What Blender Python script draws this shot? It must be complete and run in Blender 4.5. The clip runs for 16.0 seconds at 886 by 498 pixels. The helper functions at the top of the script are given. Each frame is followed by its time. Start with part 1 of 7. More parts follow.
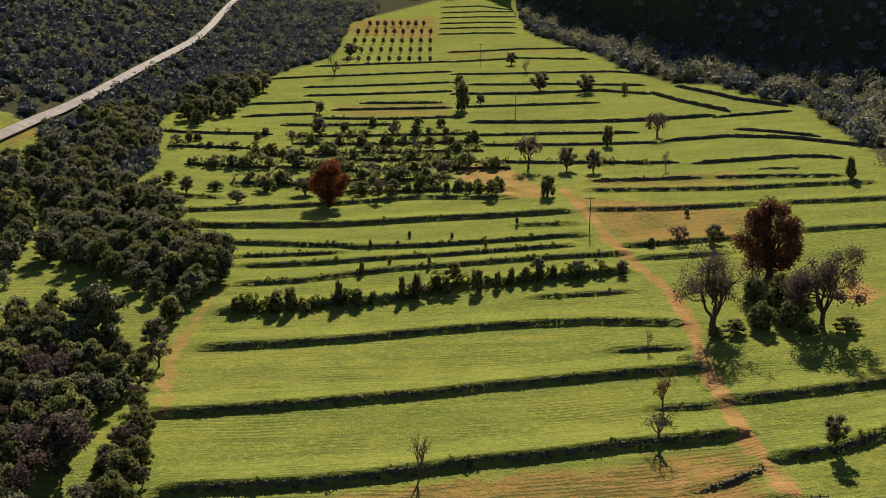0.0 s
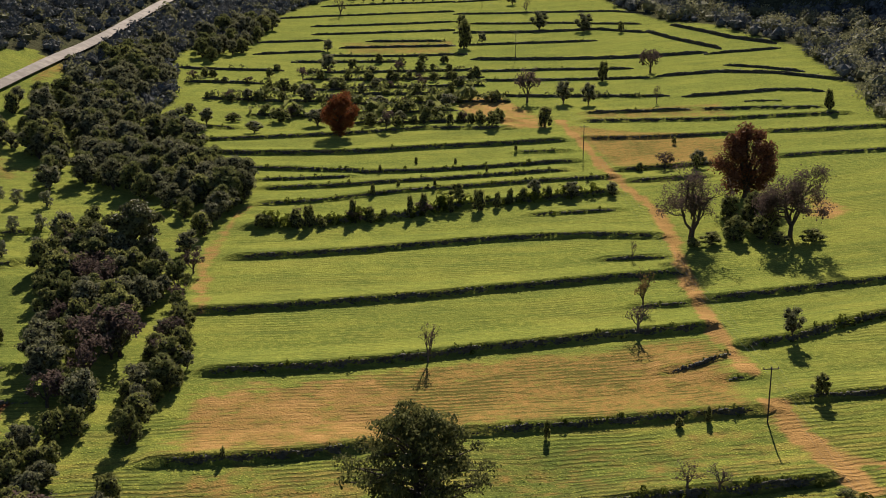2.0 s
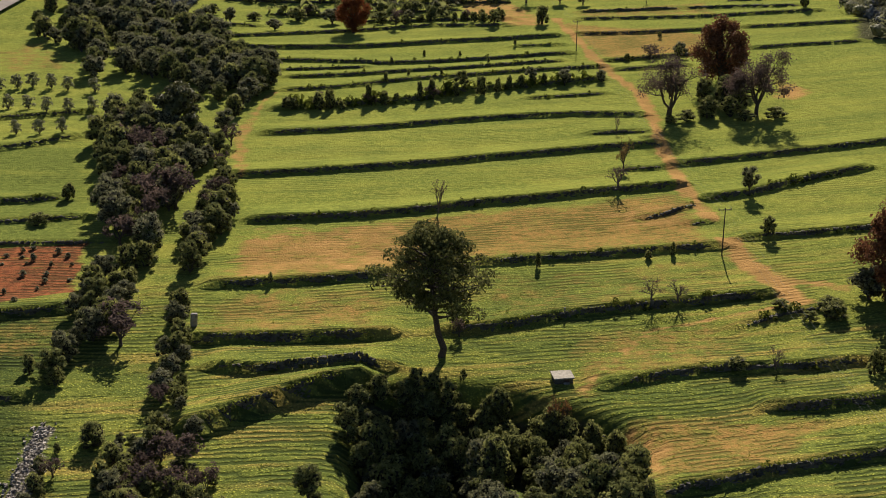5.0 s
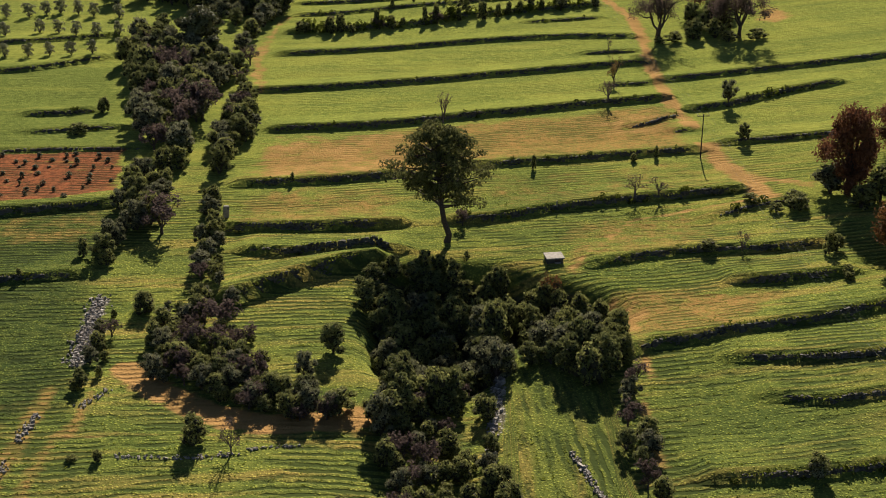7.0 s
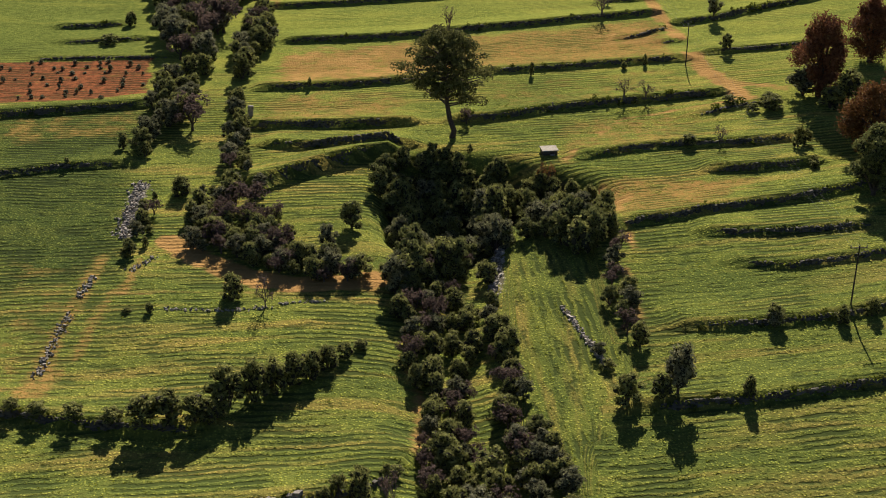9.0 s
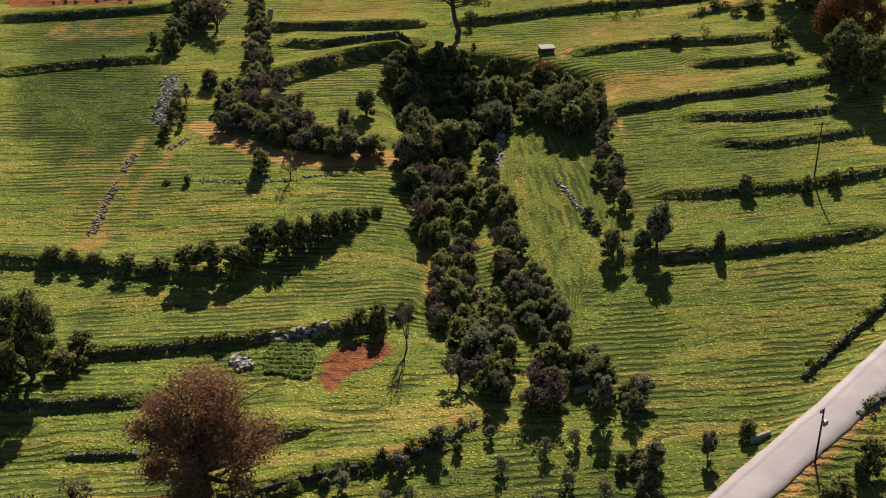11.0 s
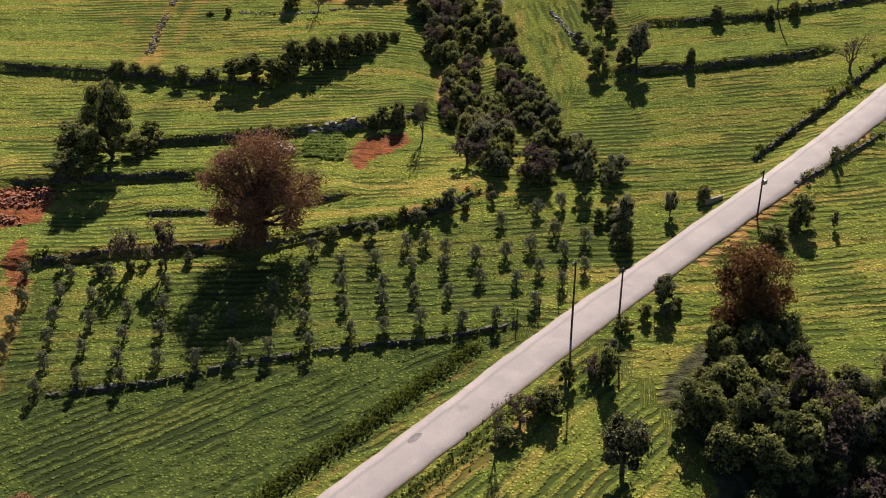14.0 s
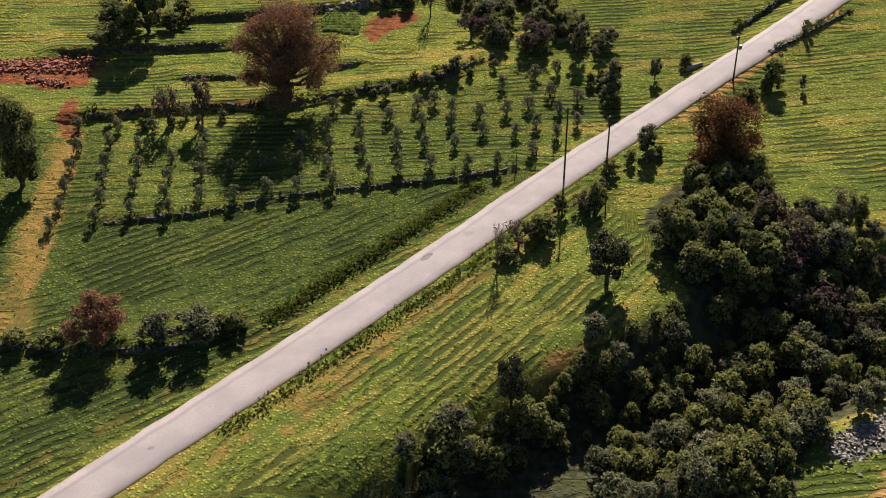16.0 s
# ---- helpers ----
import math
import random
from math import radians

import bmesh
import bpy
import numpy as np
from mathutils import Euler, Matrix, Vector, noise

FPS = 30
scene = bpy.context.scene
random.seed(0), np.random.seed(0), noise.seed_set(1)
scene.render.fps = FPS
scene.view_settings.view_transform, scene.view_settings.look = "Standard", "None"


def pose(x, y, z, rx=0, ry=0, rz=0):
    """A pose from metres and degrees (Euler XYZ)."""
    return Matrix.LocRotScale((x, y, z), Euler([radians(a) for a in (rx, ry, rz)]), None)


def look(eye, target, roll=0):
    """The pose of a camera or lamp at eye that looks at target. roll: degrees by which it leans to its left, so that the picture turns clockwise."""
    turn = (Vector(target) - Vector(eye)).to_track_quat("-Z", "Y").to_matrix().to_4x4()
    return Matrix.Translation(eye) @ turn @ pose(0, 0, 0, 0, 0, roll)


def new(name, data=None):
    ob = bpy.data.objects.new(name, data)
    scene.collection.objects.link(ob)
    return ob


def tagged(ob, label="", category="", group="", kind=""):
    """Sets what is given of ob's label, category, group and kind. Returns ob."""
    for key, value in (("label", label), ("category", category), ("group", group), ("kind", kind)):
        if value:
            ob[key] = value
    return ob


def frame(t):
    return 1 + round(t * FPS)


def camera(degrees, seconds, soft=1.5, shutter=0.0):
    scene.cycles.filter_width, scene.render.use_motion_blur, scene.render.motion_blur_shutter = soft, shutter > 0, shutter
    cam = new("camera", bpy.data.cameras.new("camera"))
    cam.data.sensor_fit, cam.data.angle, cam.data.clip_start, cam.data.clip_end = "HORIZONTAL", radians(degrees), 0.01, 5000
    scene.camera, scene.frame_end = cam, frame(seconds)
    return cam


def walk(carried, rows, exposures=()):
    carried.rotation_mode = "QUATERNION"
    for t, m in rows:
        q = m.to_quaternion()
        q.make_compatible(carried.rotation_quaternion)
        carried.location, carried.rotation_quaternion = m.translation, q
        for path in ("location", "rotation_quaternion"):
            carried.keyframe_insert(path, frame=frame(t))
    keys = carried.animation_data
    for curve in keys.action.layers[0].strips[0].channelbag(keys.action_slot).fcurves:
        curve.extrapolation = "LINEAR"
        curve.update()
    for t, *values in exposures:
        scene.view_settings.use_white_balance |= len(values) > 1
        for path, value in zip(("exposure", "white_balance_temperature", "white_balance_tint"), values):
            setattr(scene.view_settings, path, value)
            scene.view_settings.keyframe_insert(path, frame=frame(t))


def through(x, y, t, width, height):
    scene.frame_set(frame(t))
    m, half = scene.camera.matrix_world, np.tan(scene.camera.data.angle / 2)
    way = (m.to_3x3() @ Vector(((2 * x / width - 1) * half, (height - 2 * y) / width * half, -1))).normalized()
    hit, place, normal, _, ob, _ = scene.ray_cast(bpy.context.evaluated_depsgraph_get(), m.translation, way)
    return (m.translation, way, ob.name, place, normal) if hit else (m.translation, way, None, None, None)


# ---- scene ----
cam = camera(40.0, 16.0, soft=1.0)
walk(cam, [
    (0, look((-0.000, -0.000, 70.000), (0.002, 97.646, 48.430), 0.29)),
    (0.5, look((-0.135, -5.558, 70.046), (-0.166, 91.841, 47.387), 0.26)),
    (1, look((-0.263, -11.050, 70.104), (-0.341, 86.088, 46.350), 0.25)),
    (1.5, look((-0.381, -16.441, 70.172), (-0.483, 80.414, 45.290), 0.24)),
    (2, look((-0.541, -21.812, 70.219), (-0.662, 74.745, 44.204), 0.24)),
    (2.5, look((-0.722, -27.202, 70.227), (-0.867, 69.054, 43.122), 0.24)),
    (3, look((-0.915, -32.589, 70.195), (-1.081, 63.358, 42.014), 0.25)),
    (5.5, look((-1.640, -58.885, 69.838), (-1.908, 35.347, 36.368), 0.08)),
    (6, look((-1.750, -64.152, 69.877), (-2.056, 29.686, 35.318), 0.02)),
    (6.5, look((-1.872, -69.355, 69.916), (-2.230, 24.072, 34.260), -0.02)),
    (7, look((-1.963, -74.446, 69.947), (-2.346, 18.552, 33.187), -0.03)),
    (7.5, look((-2.086, -79.533, 69.957), (-2.498, 13.019, 32.089), -0.03)),
    (8, look((-2.242, -84.516, 69.958), (-2.682, 7.570, 30.969), -0.04)),
    (8.5, look((-2.422, -89.399, 69.944), (-2.859, 2.207, 29.843), -0.02)),
    (9, look((-2.622, -94.245, 69.911), (-3.064, -3.144, 28.674), 0.01)),
    (11.5, look((-3.019, -118.235, 69.628), (-3.796, -29.896, 22.770), -0.08)),
    (12, look((-3.054, -123.063, 69.643), (-3.922, -35.334, 21.653), -0.09)),
    (12.5, look((-3.105, -127.820, 69.651), (-4.053, -40.713, 20.545), -0.10)),
    (13, look((-3.194, -132.555, 69.655), (-4.188, -46.069, 19.462), -0.13)),
    (13.5, look((-3.311, -137.276, 69.670), (-4.342, -51.429, 18.393), -0.14)),
    (14, look((-3.452, -141.734, 69.739), (-4.496, -56.503, 17.444), -0.16)),
    (14.5, look((-3.599, -146.380, 69.786), (-4.645, -61.845, 16.374), -0.20)),
    (15, look((-3.719, -151.033, 69.826), (-4.800, -67.201, 15.319), -0.22)),
    (15.5, look((-3.822, -155.670, 69.866), (-4.938, -72.531, 14.308), -0.26)),
    (16, look((-3.929, -160.229, 69.889), (-5.095, -77.805, 13.276), -0.31)),
], exposures=[(0.0, 0.90), (3.0, 0.88), (6.0, 0.97), (12.0, 1.0), (16.0, 1.05)])

# ---- sky and sun ----
SUN_AZ, SUN_EL = radians(6.0), radians(32.5)
world = bpy.data.worlds.new("sky")
scene.world = world
world.use_nodes = True
wn = world.node_tree
sky = wn.nodes.new("ShaderNodeTexSky")
sky.sky_type, sky.sun_disc = "NISHITA", False
sky.sun_elevation, sky.sun_rotation = SUN_EL, SUN_AZ
sky.air_density, sky.dust_density, sky.altitude = 0.55, 0.4, 400
wn.links.new(sky.outputs[0], wn.nodes["Background"].inputs[0])
wn.nodes["Background"].inputs[1].default_value = 0.050
sun_data = bpy.data.lights.new("sun", "SUN")
sun_data.energy, sun_data.angle, sun_data.color = 5.0, radians(0.55), (1.0, 0.887, 0.76)
sun = new("sun", sun_data)
to_sun = Vector((math.sin(SUN_AZ) * math.cos(SUN_EL), math.cos(SUN_AZ) * math.cos(SUN_EL), math.sin(SUN_EL)))
sun.matrix_world = look(to_sun * 300, (0, 0, 0))


# ---- materials ----
class Nodes:
    """A node material, written as short expressions."""

    def __init__(self, name, rough=0.9, gloss=0.2):
        self.m = bpy.data.materials.new(name)
        self.m.use_nodes = True
        self.t = self.m.node_tree
        self.b = self.t.nodes["Principled BSDF"]
        self.b.inputs["Roughness"].default_value = rough
        self.b.inputs["Specular IOR Level"].default_value = gloss
        self.pos = self.t.nodes.new("ShaderNodeNewGeometry")

    def put(self, socket, value):
        if hasattr(value, "is_output"):
            self.t.links.new(value, socket)
        elif isinstance(value, tuple):
            socket.default_value = (*value, 1) if len(value) == 3 and len(socket.default_value) == 4 else value
        else:
            socket.default_value = value

    def noise(self, scale, detail=3.0, vec=None):
        n = self.t.nodes.new("ShaderNodeTexNoise")
        n.inputs["Scale"].default_value, n.inputs["Detail"].default_value = scale, detail
        self.put(n.inputs["Vector"], vec or self.pos.outputs["Position"])
        return n.outputs["Fac"]

    def cells(self, scale):
        n = self.t.nodes.new("ShaderNodeTexVoronoi")
        n.inputs["Scale"].default_value = scale
        self.put(n.inputs["Vector"], self.pos.outputs["Position"])
        return n.outputs["Distance"], n.outputs["Color"]

    def attr(self, name):
        n = self.t.nodes.new("ShaderNodeAttribute")
        n.attribute_name = name
        return n.outputs["Fac"]

    def math(self, op, a, b=0.0, c=0.0):
        n = self.t.nodes.new("ShaderNodeMath")
        n.operation = op
        for s, v in zip(n.inputs, (a, b, c)):
            self.put(s, v)
        return n.outputs[0]

    def ramp(self, v, lo, hi, a=0.0, b=1.0):
        n = self.t.nodes.new("ShaderNodeMapRange")
        n.interpolation_type = "SMOOTHSTEP"
        for s, x in zip(n.inputs, (v, lo, hi, a, b)):
            self.put(s, x)
        return n.outputs[0]

    def mix(self, f, a, b):
        n = self.t.nodes.new("ShaderNodeMix")
        n.data_type = "RGBA"
        self.put(n.inputs[0], f)
        self.put(n.inputs[6], a)
        self.put(n.inputs[7], b)
        return n.outputs[2]

    def bump(self, h, distance, strength=1.0):
        n = self.t.nodes.new("ShaderNodeBump")
        n.inputs["Strength"].default_value, n.inputs["Distance"].default_value = strength, distance
        self.put(n.inputs["Height"], h)
        self.put(self.b.inputs["Normal"], n.outputs[0])

    def done(self, colour):
        self.put(self.b.inputs["Base Color"], colour)
        return self.m


ROW_STEP = 1.0  # metres from one sown row to the next


def ground_material():
    k = Nodes("field_ground", 1.0, 0.0)
    big, mid, fine, tuft = k.noise(0.035), k.noise(0.17, 4), k.noise(1.1, 4), k.noise(3.2, 3)
    row = k.math("ADD", k.attr("row"), k.math("MULTIPLY", k.math("SUBTRACT", k.noise(0.45, 4), 0.5), 0.75))

    def stretched(along_rows, across_rows, detail):
        pair = k.t.nodes.new("ShaderNodeCombineXYZ")
        k.put(pair.inputs[0], k.math("MULTIPLY", k.attr("run"), along_rows))
        k.put(pair.inputs[1], k.math("MULTIPLY", row, across_rows))
        return k.noise(1.0, detail, pair.outputs[0])

    streak, coarse, broad = stretched(0.20, 1.05, 5), stretched(0.045, 0.40, 4), stretched(0.022, 0.15, 4)
    clump = k.noise(1.9, 5)
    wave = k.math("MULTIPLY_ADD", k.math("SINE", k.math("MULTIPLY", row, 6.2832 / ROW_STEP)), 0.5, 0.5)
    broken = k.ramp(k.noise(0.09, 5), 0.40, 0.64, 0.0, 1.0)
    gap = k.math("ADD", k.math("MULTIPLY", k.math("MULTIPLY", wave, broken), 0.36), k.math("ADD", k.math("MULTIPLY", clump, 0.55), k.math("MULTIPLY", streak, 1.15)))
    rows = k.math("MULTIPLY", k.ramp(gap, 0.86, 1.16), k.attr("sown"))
    lush = k.attr("lush")
    green = k.mix(k.ramp(big, 0.35, 0.68), (0.150, 0.179, 0.034), (0.224, 0.233, 0.045))
    green = k.mix(k.ramp(mid, 0.42, 0.70, 0.0, 0.7), green, (0.092, 0.128, 0.028))
    green = k.mix(k.ramp(fine, 0.46, 0.66, 0.0, 0.7), green, (0.283, 0.294, 0.058))
    green = k.mix(k.math("MULTIPLY", k.ramp(coarse, 0.47, 0.64), k.math("MULTIPLY", k.ramp(big, 0.30, 0.58, 0.40, 0.95), k.math("MULTIPLY_ADD", k.attr("sown"), 1.3, -0.35))), green, (0.392, 0.267, 0.075))
    green = k.mix(k.math("MULTIPLY", lush, 0.95), green, k.mix(k.ramp(fine, 0.35, 0.7), (0.049, 0.074, 0.022), (0.118, 0.144, 0.034)))
    green = k.mix(k.ramp(coarse, 0.46, 0.34, 0.0, 0.55), green, (0.072, 0.100, 0.028))
    green = k.mix(k.ramp(broad, 0.48, 0.64, 0.0, 0.5), green, (0.085, 0.112, 0.028))
    green = k.mix(k.ramp(broad, 0.42, 0.30, 0.0, 0.45), green, (0.275, 0.265, 0.054))
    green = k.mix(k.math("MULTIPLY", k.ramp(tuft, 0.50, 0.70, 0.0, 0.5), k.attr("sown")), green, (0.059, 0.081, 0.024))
    # Shade in the gaps between crop rows, painted as near-black green.
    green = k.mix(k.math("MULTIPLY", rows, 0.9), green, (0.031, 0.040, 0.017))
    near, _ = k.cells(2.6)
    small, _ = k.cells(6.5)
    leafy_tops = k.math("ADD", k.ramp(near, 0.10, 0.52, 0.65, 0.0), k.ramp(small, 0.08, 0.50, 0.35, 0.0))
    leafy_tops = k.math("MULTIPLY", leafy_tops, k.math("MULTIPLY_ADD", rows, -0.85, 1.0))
    # Clump tops are coloured lighter, and the shade between them darker.
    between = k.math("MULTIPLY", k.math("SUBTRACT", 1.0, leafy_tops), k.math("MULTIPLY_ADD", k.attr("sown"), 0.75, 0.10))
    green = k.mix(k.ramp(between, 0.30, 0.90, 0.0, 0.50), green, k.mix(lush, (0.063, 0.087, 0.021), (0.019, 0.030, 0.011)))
    green = k.mix(k.ramp(leafy_tops, 0.25, 0.85, 0.0, 0.60), green, k.mix(lush, (0.407, 0.422, 0.069), (0.201, 0.236, 0.045)))
    green = k.mix(k.math("MULTIPLY_ADD", k.attr("sown"), -0.60, 0.60), green, k.mix(k.ramp(fine, 0.35, 0.7), (0.148, 0.178, 0.034), (0.198, 0.222, 0.046)))
    straw = k.mix(k.ramp(fine, 0.35, 0.7), (0.285, 0.168, 0.055), (0.180, 0.140, 0.040))
    straw = k.mix(k.ramp(gap, 0.84, 1.10, 0.0, 0.8), straw, (0.085, 0.085, 0.024))
    soil = k.mix(k.ramp(mid, 0.3, 0.7), (0.37, 0.215, 0.080), (0.25, 0.150, 0.055))
    red = k.mix(k.ramp(fine, 0.3, 0.7), (0.27, 0.095, 0.042), (0.13, 0.052, 0.028))
    red = k.mix(k.ramp(gap, 0.86, 1.06, 0.0, 0.75), red, (0.07, 0.045, 0.022))
    dist, _ = k.cells(2.2)
    stony = k.mix(k.ramp(dist, 0.15, 0.5), (0.46, 0.43, 0.39), (0.12, 0.11, 0.08))
    duff = k.mix(k.ramp(fine, 0.35, 0.65), (0.038, 0.040, 0.022), (0.075, 0.074, 0.042))
    duff = k.mix(k.ramp(mid, 0.56, 0.72), duff, (0.072, 0.080, 0.034))
    patch = k.math("ADD", k.math("MULTIPLY", k.math("SUBTRACT", k.noise(0.35, 5), 0.5), 1.1), k.math("MULTIPLY", k.math("SUBTRACT", streak, 0.5), 1.0))

    def over(c, name, colour, lo=0.3, hi=0.75, patchy=1.0):
        v = k.math("MULTIPLY_ADD", patch, patchy, k.attr(name))
        v = k.math("MULTIPLY", k.ramp(v, lo, hi), k.ramp(k.attr(name), 0.02, 0.2))
        return k.mix(v, c, colour)

    c = over(green, "dry", straw)
    c = over(c, "scrub", duff, 0.35, 0.7, 0.6)
    c = over(c, "earth", soil, 0.25, 0.8)
    c = over(c, "red", red, 0.3, 0.6)
    c = over(c, "stony", stony, 0.35, 0.6)
    relief = k.math("ADD", k.math("MULTIPLY", rows, -0.6), k.math("ADD", k.math("MULTIPLY", fine, 0.6), k.math("MULTIPLY", leafy_tops, 0.45)))
    k.bump(relief, 0.30, 0.7)
    bare = k.math("MAXIMUM", k.math("MAXIMUM", k.attr("scrub"), k.attr("stony")), k.math("MAXIMUM", k.attr("red"), k.math("MULTIPLY", k.attr("earth"), 0.6)))
    leafy = k.math("SUBTRACT", k.math("MULTIPLY_ADD", lush, -0.5, 1.0), bare)
    k.put(k.b.inputs["Sheen Weight"], k.math("MULTIPLY", leafy, 0.16))
    k.b.inputs["Sheen Roughness"].default_value = 0.33
    k.put(k.b.inputs["Sheen Tint"], (0.94, 1.0, 0.32))
    return k.done(c)


def leaf_material(name, dark, light, rough=0.8, gloss=0.05, through=0.42):
    k = Nodes(name, rough, gloss)
    own = k.t.nodes.new("ShaderNodeObjectInfo").outputs["Random"]
    c = k.mix(k.pos.outputs["Random Per Island"], dark, light)
    c = k.mix(k.math("MULTIPLY", own, 0.5), c, tuple(0.55 * a + 0.25 * b for a, b in zip(dark, light)))
    c = k.mix(k.ramp(k.noise(0.9), 0.35, 0.75, 0.0, 0.5), c, tuple(v * 1.35 for v in light))
    if through:
        k.b.inputs["Transmission Weight"].default_value = 0.0
        add = k.t.nodes.new("ShaderNodeMixShader")
        thin = k.t.nodes.new("ShaderNodeBsdfTranslucent")
        k.put(thin.inputs["Color"], c)
        add.inputs[0].default_value = through
        k.t.links.new(k.b.outputs[0], add.inputs[1])
        k.t.links.new(thin.outputs[0], add.inputs[2])
        k.t.links.new(add.outputs[0], k.t.nodes["Material Output"].inputs["Surface"])
    return k.done(c)


def mottled(name, a, b, scale, rough=0.9, bump=0.02, gloss=0.2):
    k = Nodes(name, rough, gloss)
    c = k.mix(k.ramp(k.noise(scale, 5), 0.3, 0.7), a, b)
    c = k.mix(k.ramp(k.noise(scale * 0.13), 0.4, 0.7, 0.0, 0.6), c, tuple(0.6 * v for v in a))
    k.bump(k.noise(scale * 2, 4), bump)
    return k.done(c)


def stone_material(name, a, b):
    k = Nodes(name, 0.9, 0.2)
    c = k.mix(k.pos.outputs["Random Per Island"], a, b)
    c = k.mix(k.ramp(k.noise(2.5, 4), 0.45, 0.7, 0.0, 0.7), c, (0.10, 0.095, 0.075))
    k.bump(k.noise(9, 4), 0.05)
    return k.done(c)


def asphalt_material():
    k = Nodes("worn_asphalt", 0.8, 0.3)
    v = k.attr("across")
    c = k.mix(k.ramp(k.noise(0.35, 4), 0.35, 0.7), (0.305, 0.264, 0.273), (0.37, 0.320, 0.320))
    c = k.mix(k.ramp(k.noise(7, 3), 0.4, 0.7, 0.0, 0.35), c, (0.22, 0.20, 0.20))
    worn = k.math("ADD", v, k.math("MULTIPLY", k.math("SUBTRACT", k.noise(0.3, 4), 0.5), 0.22))
    c = k.mix(k.ramp(k.math("ABSOLUTE", k.math("SUBTRACT", worn, 0.55)), 0.02, 0.14, 0.42, 0.0), c, (0.18, 0.16, 0.165))
    c = k.mix(k.ramp(k.noise(0.30, 3), 0.66, 0.74, 0.0, 0.35), c, (0.16, 0.145, 0.145))
    c = k.mix(k.ramp(k.math("ABSOLUTE", worn), 0.82, 1.05), c, (0.27, 0.20, 0.12))
    k.bump(k.noise(18, 3), 0.02)
    return k.done(c)


GROUND = ground_material()
ASPHALT = asphalt_material()
TAR = mottled("tar_stain", (0.20, 0.18, 0.185), (0.27, 0.24, 0.245), 4, 0.85)
GRAVEL = mottled("pale_gravel", (0.26, 0.225, 0.195), (0.16, 0.135, 0.115), 0.35)
# Crown core colour: the shade deep inside the foliage, put into a dark tone.
INNER = mottled("shaded_crown_core", (0.040, 0.038, 0.024), (0.026, 0.026, 0.016), 5, 0.95)
BARK = mottled("bark", (0.095, 0.075, 0.060), (0.05, 0.04, 0.034), 6, 0.95, 0.04)
TWIG = mottled("grey_twigs", (0.16, 0.125, 0.11), (0.09, 0.07, 0.065), 3)
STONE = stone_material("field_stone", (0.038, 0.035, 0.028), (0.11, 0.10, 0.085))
PALE_STONE = stone_material("pale_limestone", (0.15, 0.135, 0.115), (0.38, 0.345, 0.30))
CLOD = stone_material("red_clods", (0.22, 0.075, 0.04), (0.36, 0.14, 0.085))
CONCRETE = mottled("concrete", (0.34, 0.31, 0.26), (0.22, 0.20, 0.165), 3)
WOOD = mottled("tarred_wood", (0.055, 0.045, 0.042), (0.035, 0.030, 0.030), 5)
CABLE = mottled("dull_cable", (0.20, 0.20, 0.19), (0.16, 0.16, 0.16), 3, 0.95, gloss=0.05)
CERAMIC = mottled("insulator", (0.20, 0.16, 0.14), (0.26, 0.22, 0.2), 8, 0.3)
LEAVES = {
    "bush": leaf_material("maquis_leaves", (0.058, 0.070, 0.020), (0.300, 0.300, 0.100), through=0.38),
    "olive": leaf_material("olive_leaves", (0.080, 0.084, 0.044), (0.270, 0.262, 0.145), 0.75, 0.12, 0.3),
    "oak": leaf_material("evergreen_oak_leaves", (0.045, 0.057, 0.019), (0.230, 0.238, 0.085), through=0.36),
    "rust": leaf_material("rust_leaves", (0.105, 0.032, 0.014), (0.245, 0.085, 0.032), 0.8, 0.1, 0.35),
    "red": leaf_material("red_brown_leaves", (0.075, 0.034, 0.020), (0.210, 0.095, 0.048), 0.8, 0.1, 0.3),
    "brown": leaf_material("brown_leaves", (0.085, 0.048, 0.032), (0.32, 0.165, 0.090), 0.8, 0.1, 0.3),
    "orange": leaf_material("orange_leaves", (0.080, 0.040, 0.016), (0.215, 0.105, 0.038), 0.8, 0.1, 0.25),
    "purple": leaf_material("purple_twigs", (0.055, 0.040, 0.034), (0.135, 0.098, 0.082), 0.9, 0.1),
    "tan": leaf_material("tan_leaves", (0.13, 0.085, 0.032), (0.27, 0.185, 0.075), 0.8, 0.1, 0.2),
    "green": leaf_material("dull_green_leaves", (0.055, 0.060, 0.022), (0.150, 0.146, 0.060), 0.7, 0.2, 0.15),
    "pine": leaf_material("pine_needles", (0.034, 0.043, 0.015), (0.165, 0.165, 0.058), through=0.32),
    # Blue-grey tint paints distance haze into the leaf colour.
    "hill": leaf_material("haze_tinted_leaves", (0.046, 0.052, 0.054), (0.150, 0.158, 0.155), 0.85, 0.05, 0.1),
    "grove": leaf_material("young_olive_leaves", (0.080, 0.088, 0.046), (0.250, 0.248, 0.140), 0.7, 0.15, 0.3),
    "wild": leaf_material("wild_olive_leaves", (0.055, 0.061, 0.032), (0.235, 0.232, 0.125), 0.8, 0.05, 0.34),
    "grass": leaf_material("grass_blades", (0.130, 0.156, 0.022), (0.240, 0.262, 0.036), 0.8, 0.05, 0.4),
    "lush": leaf_material("young_corn_blades", (0.060, 0.084, 0.014), (0.130, 0.160, 0.024), 0.8, 0.05, 0.4),
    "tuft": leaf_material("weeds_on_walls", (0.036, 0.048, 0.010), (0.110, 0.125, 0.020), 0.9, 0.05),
    "crop": leaf_material("crop_leaves", (0.16, 0.22, 0.05), (0.30, 0.36, 0.10), 0.6, 0.2),
}

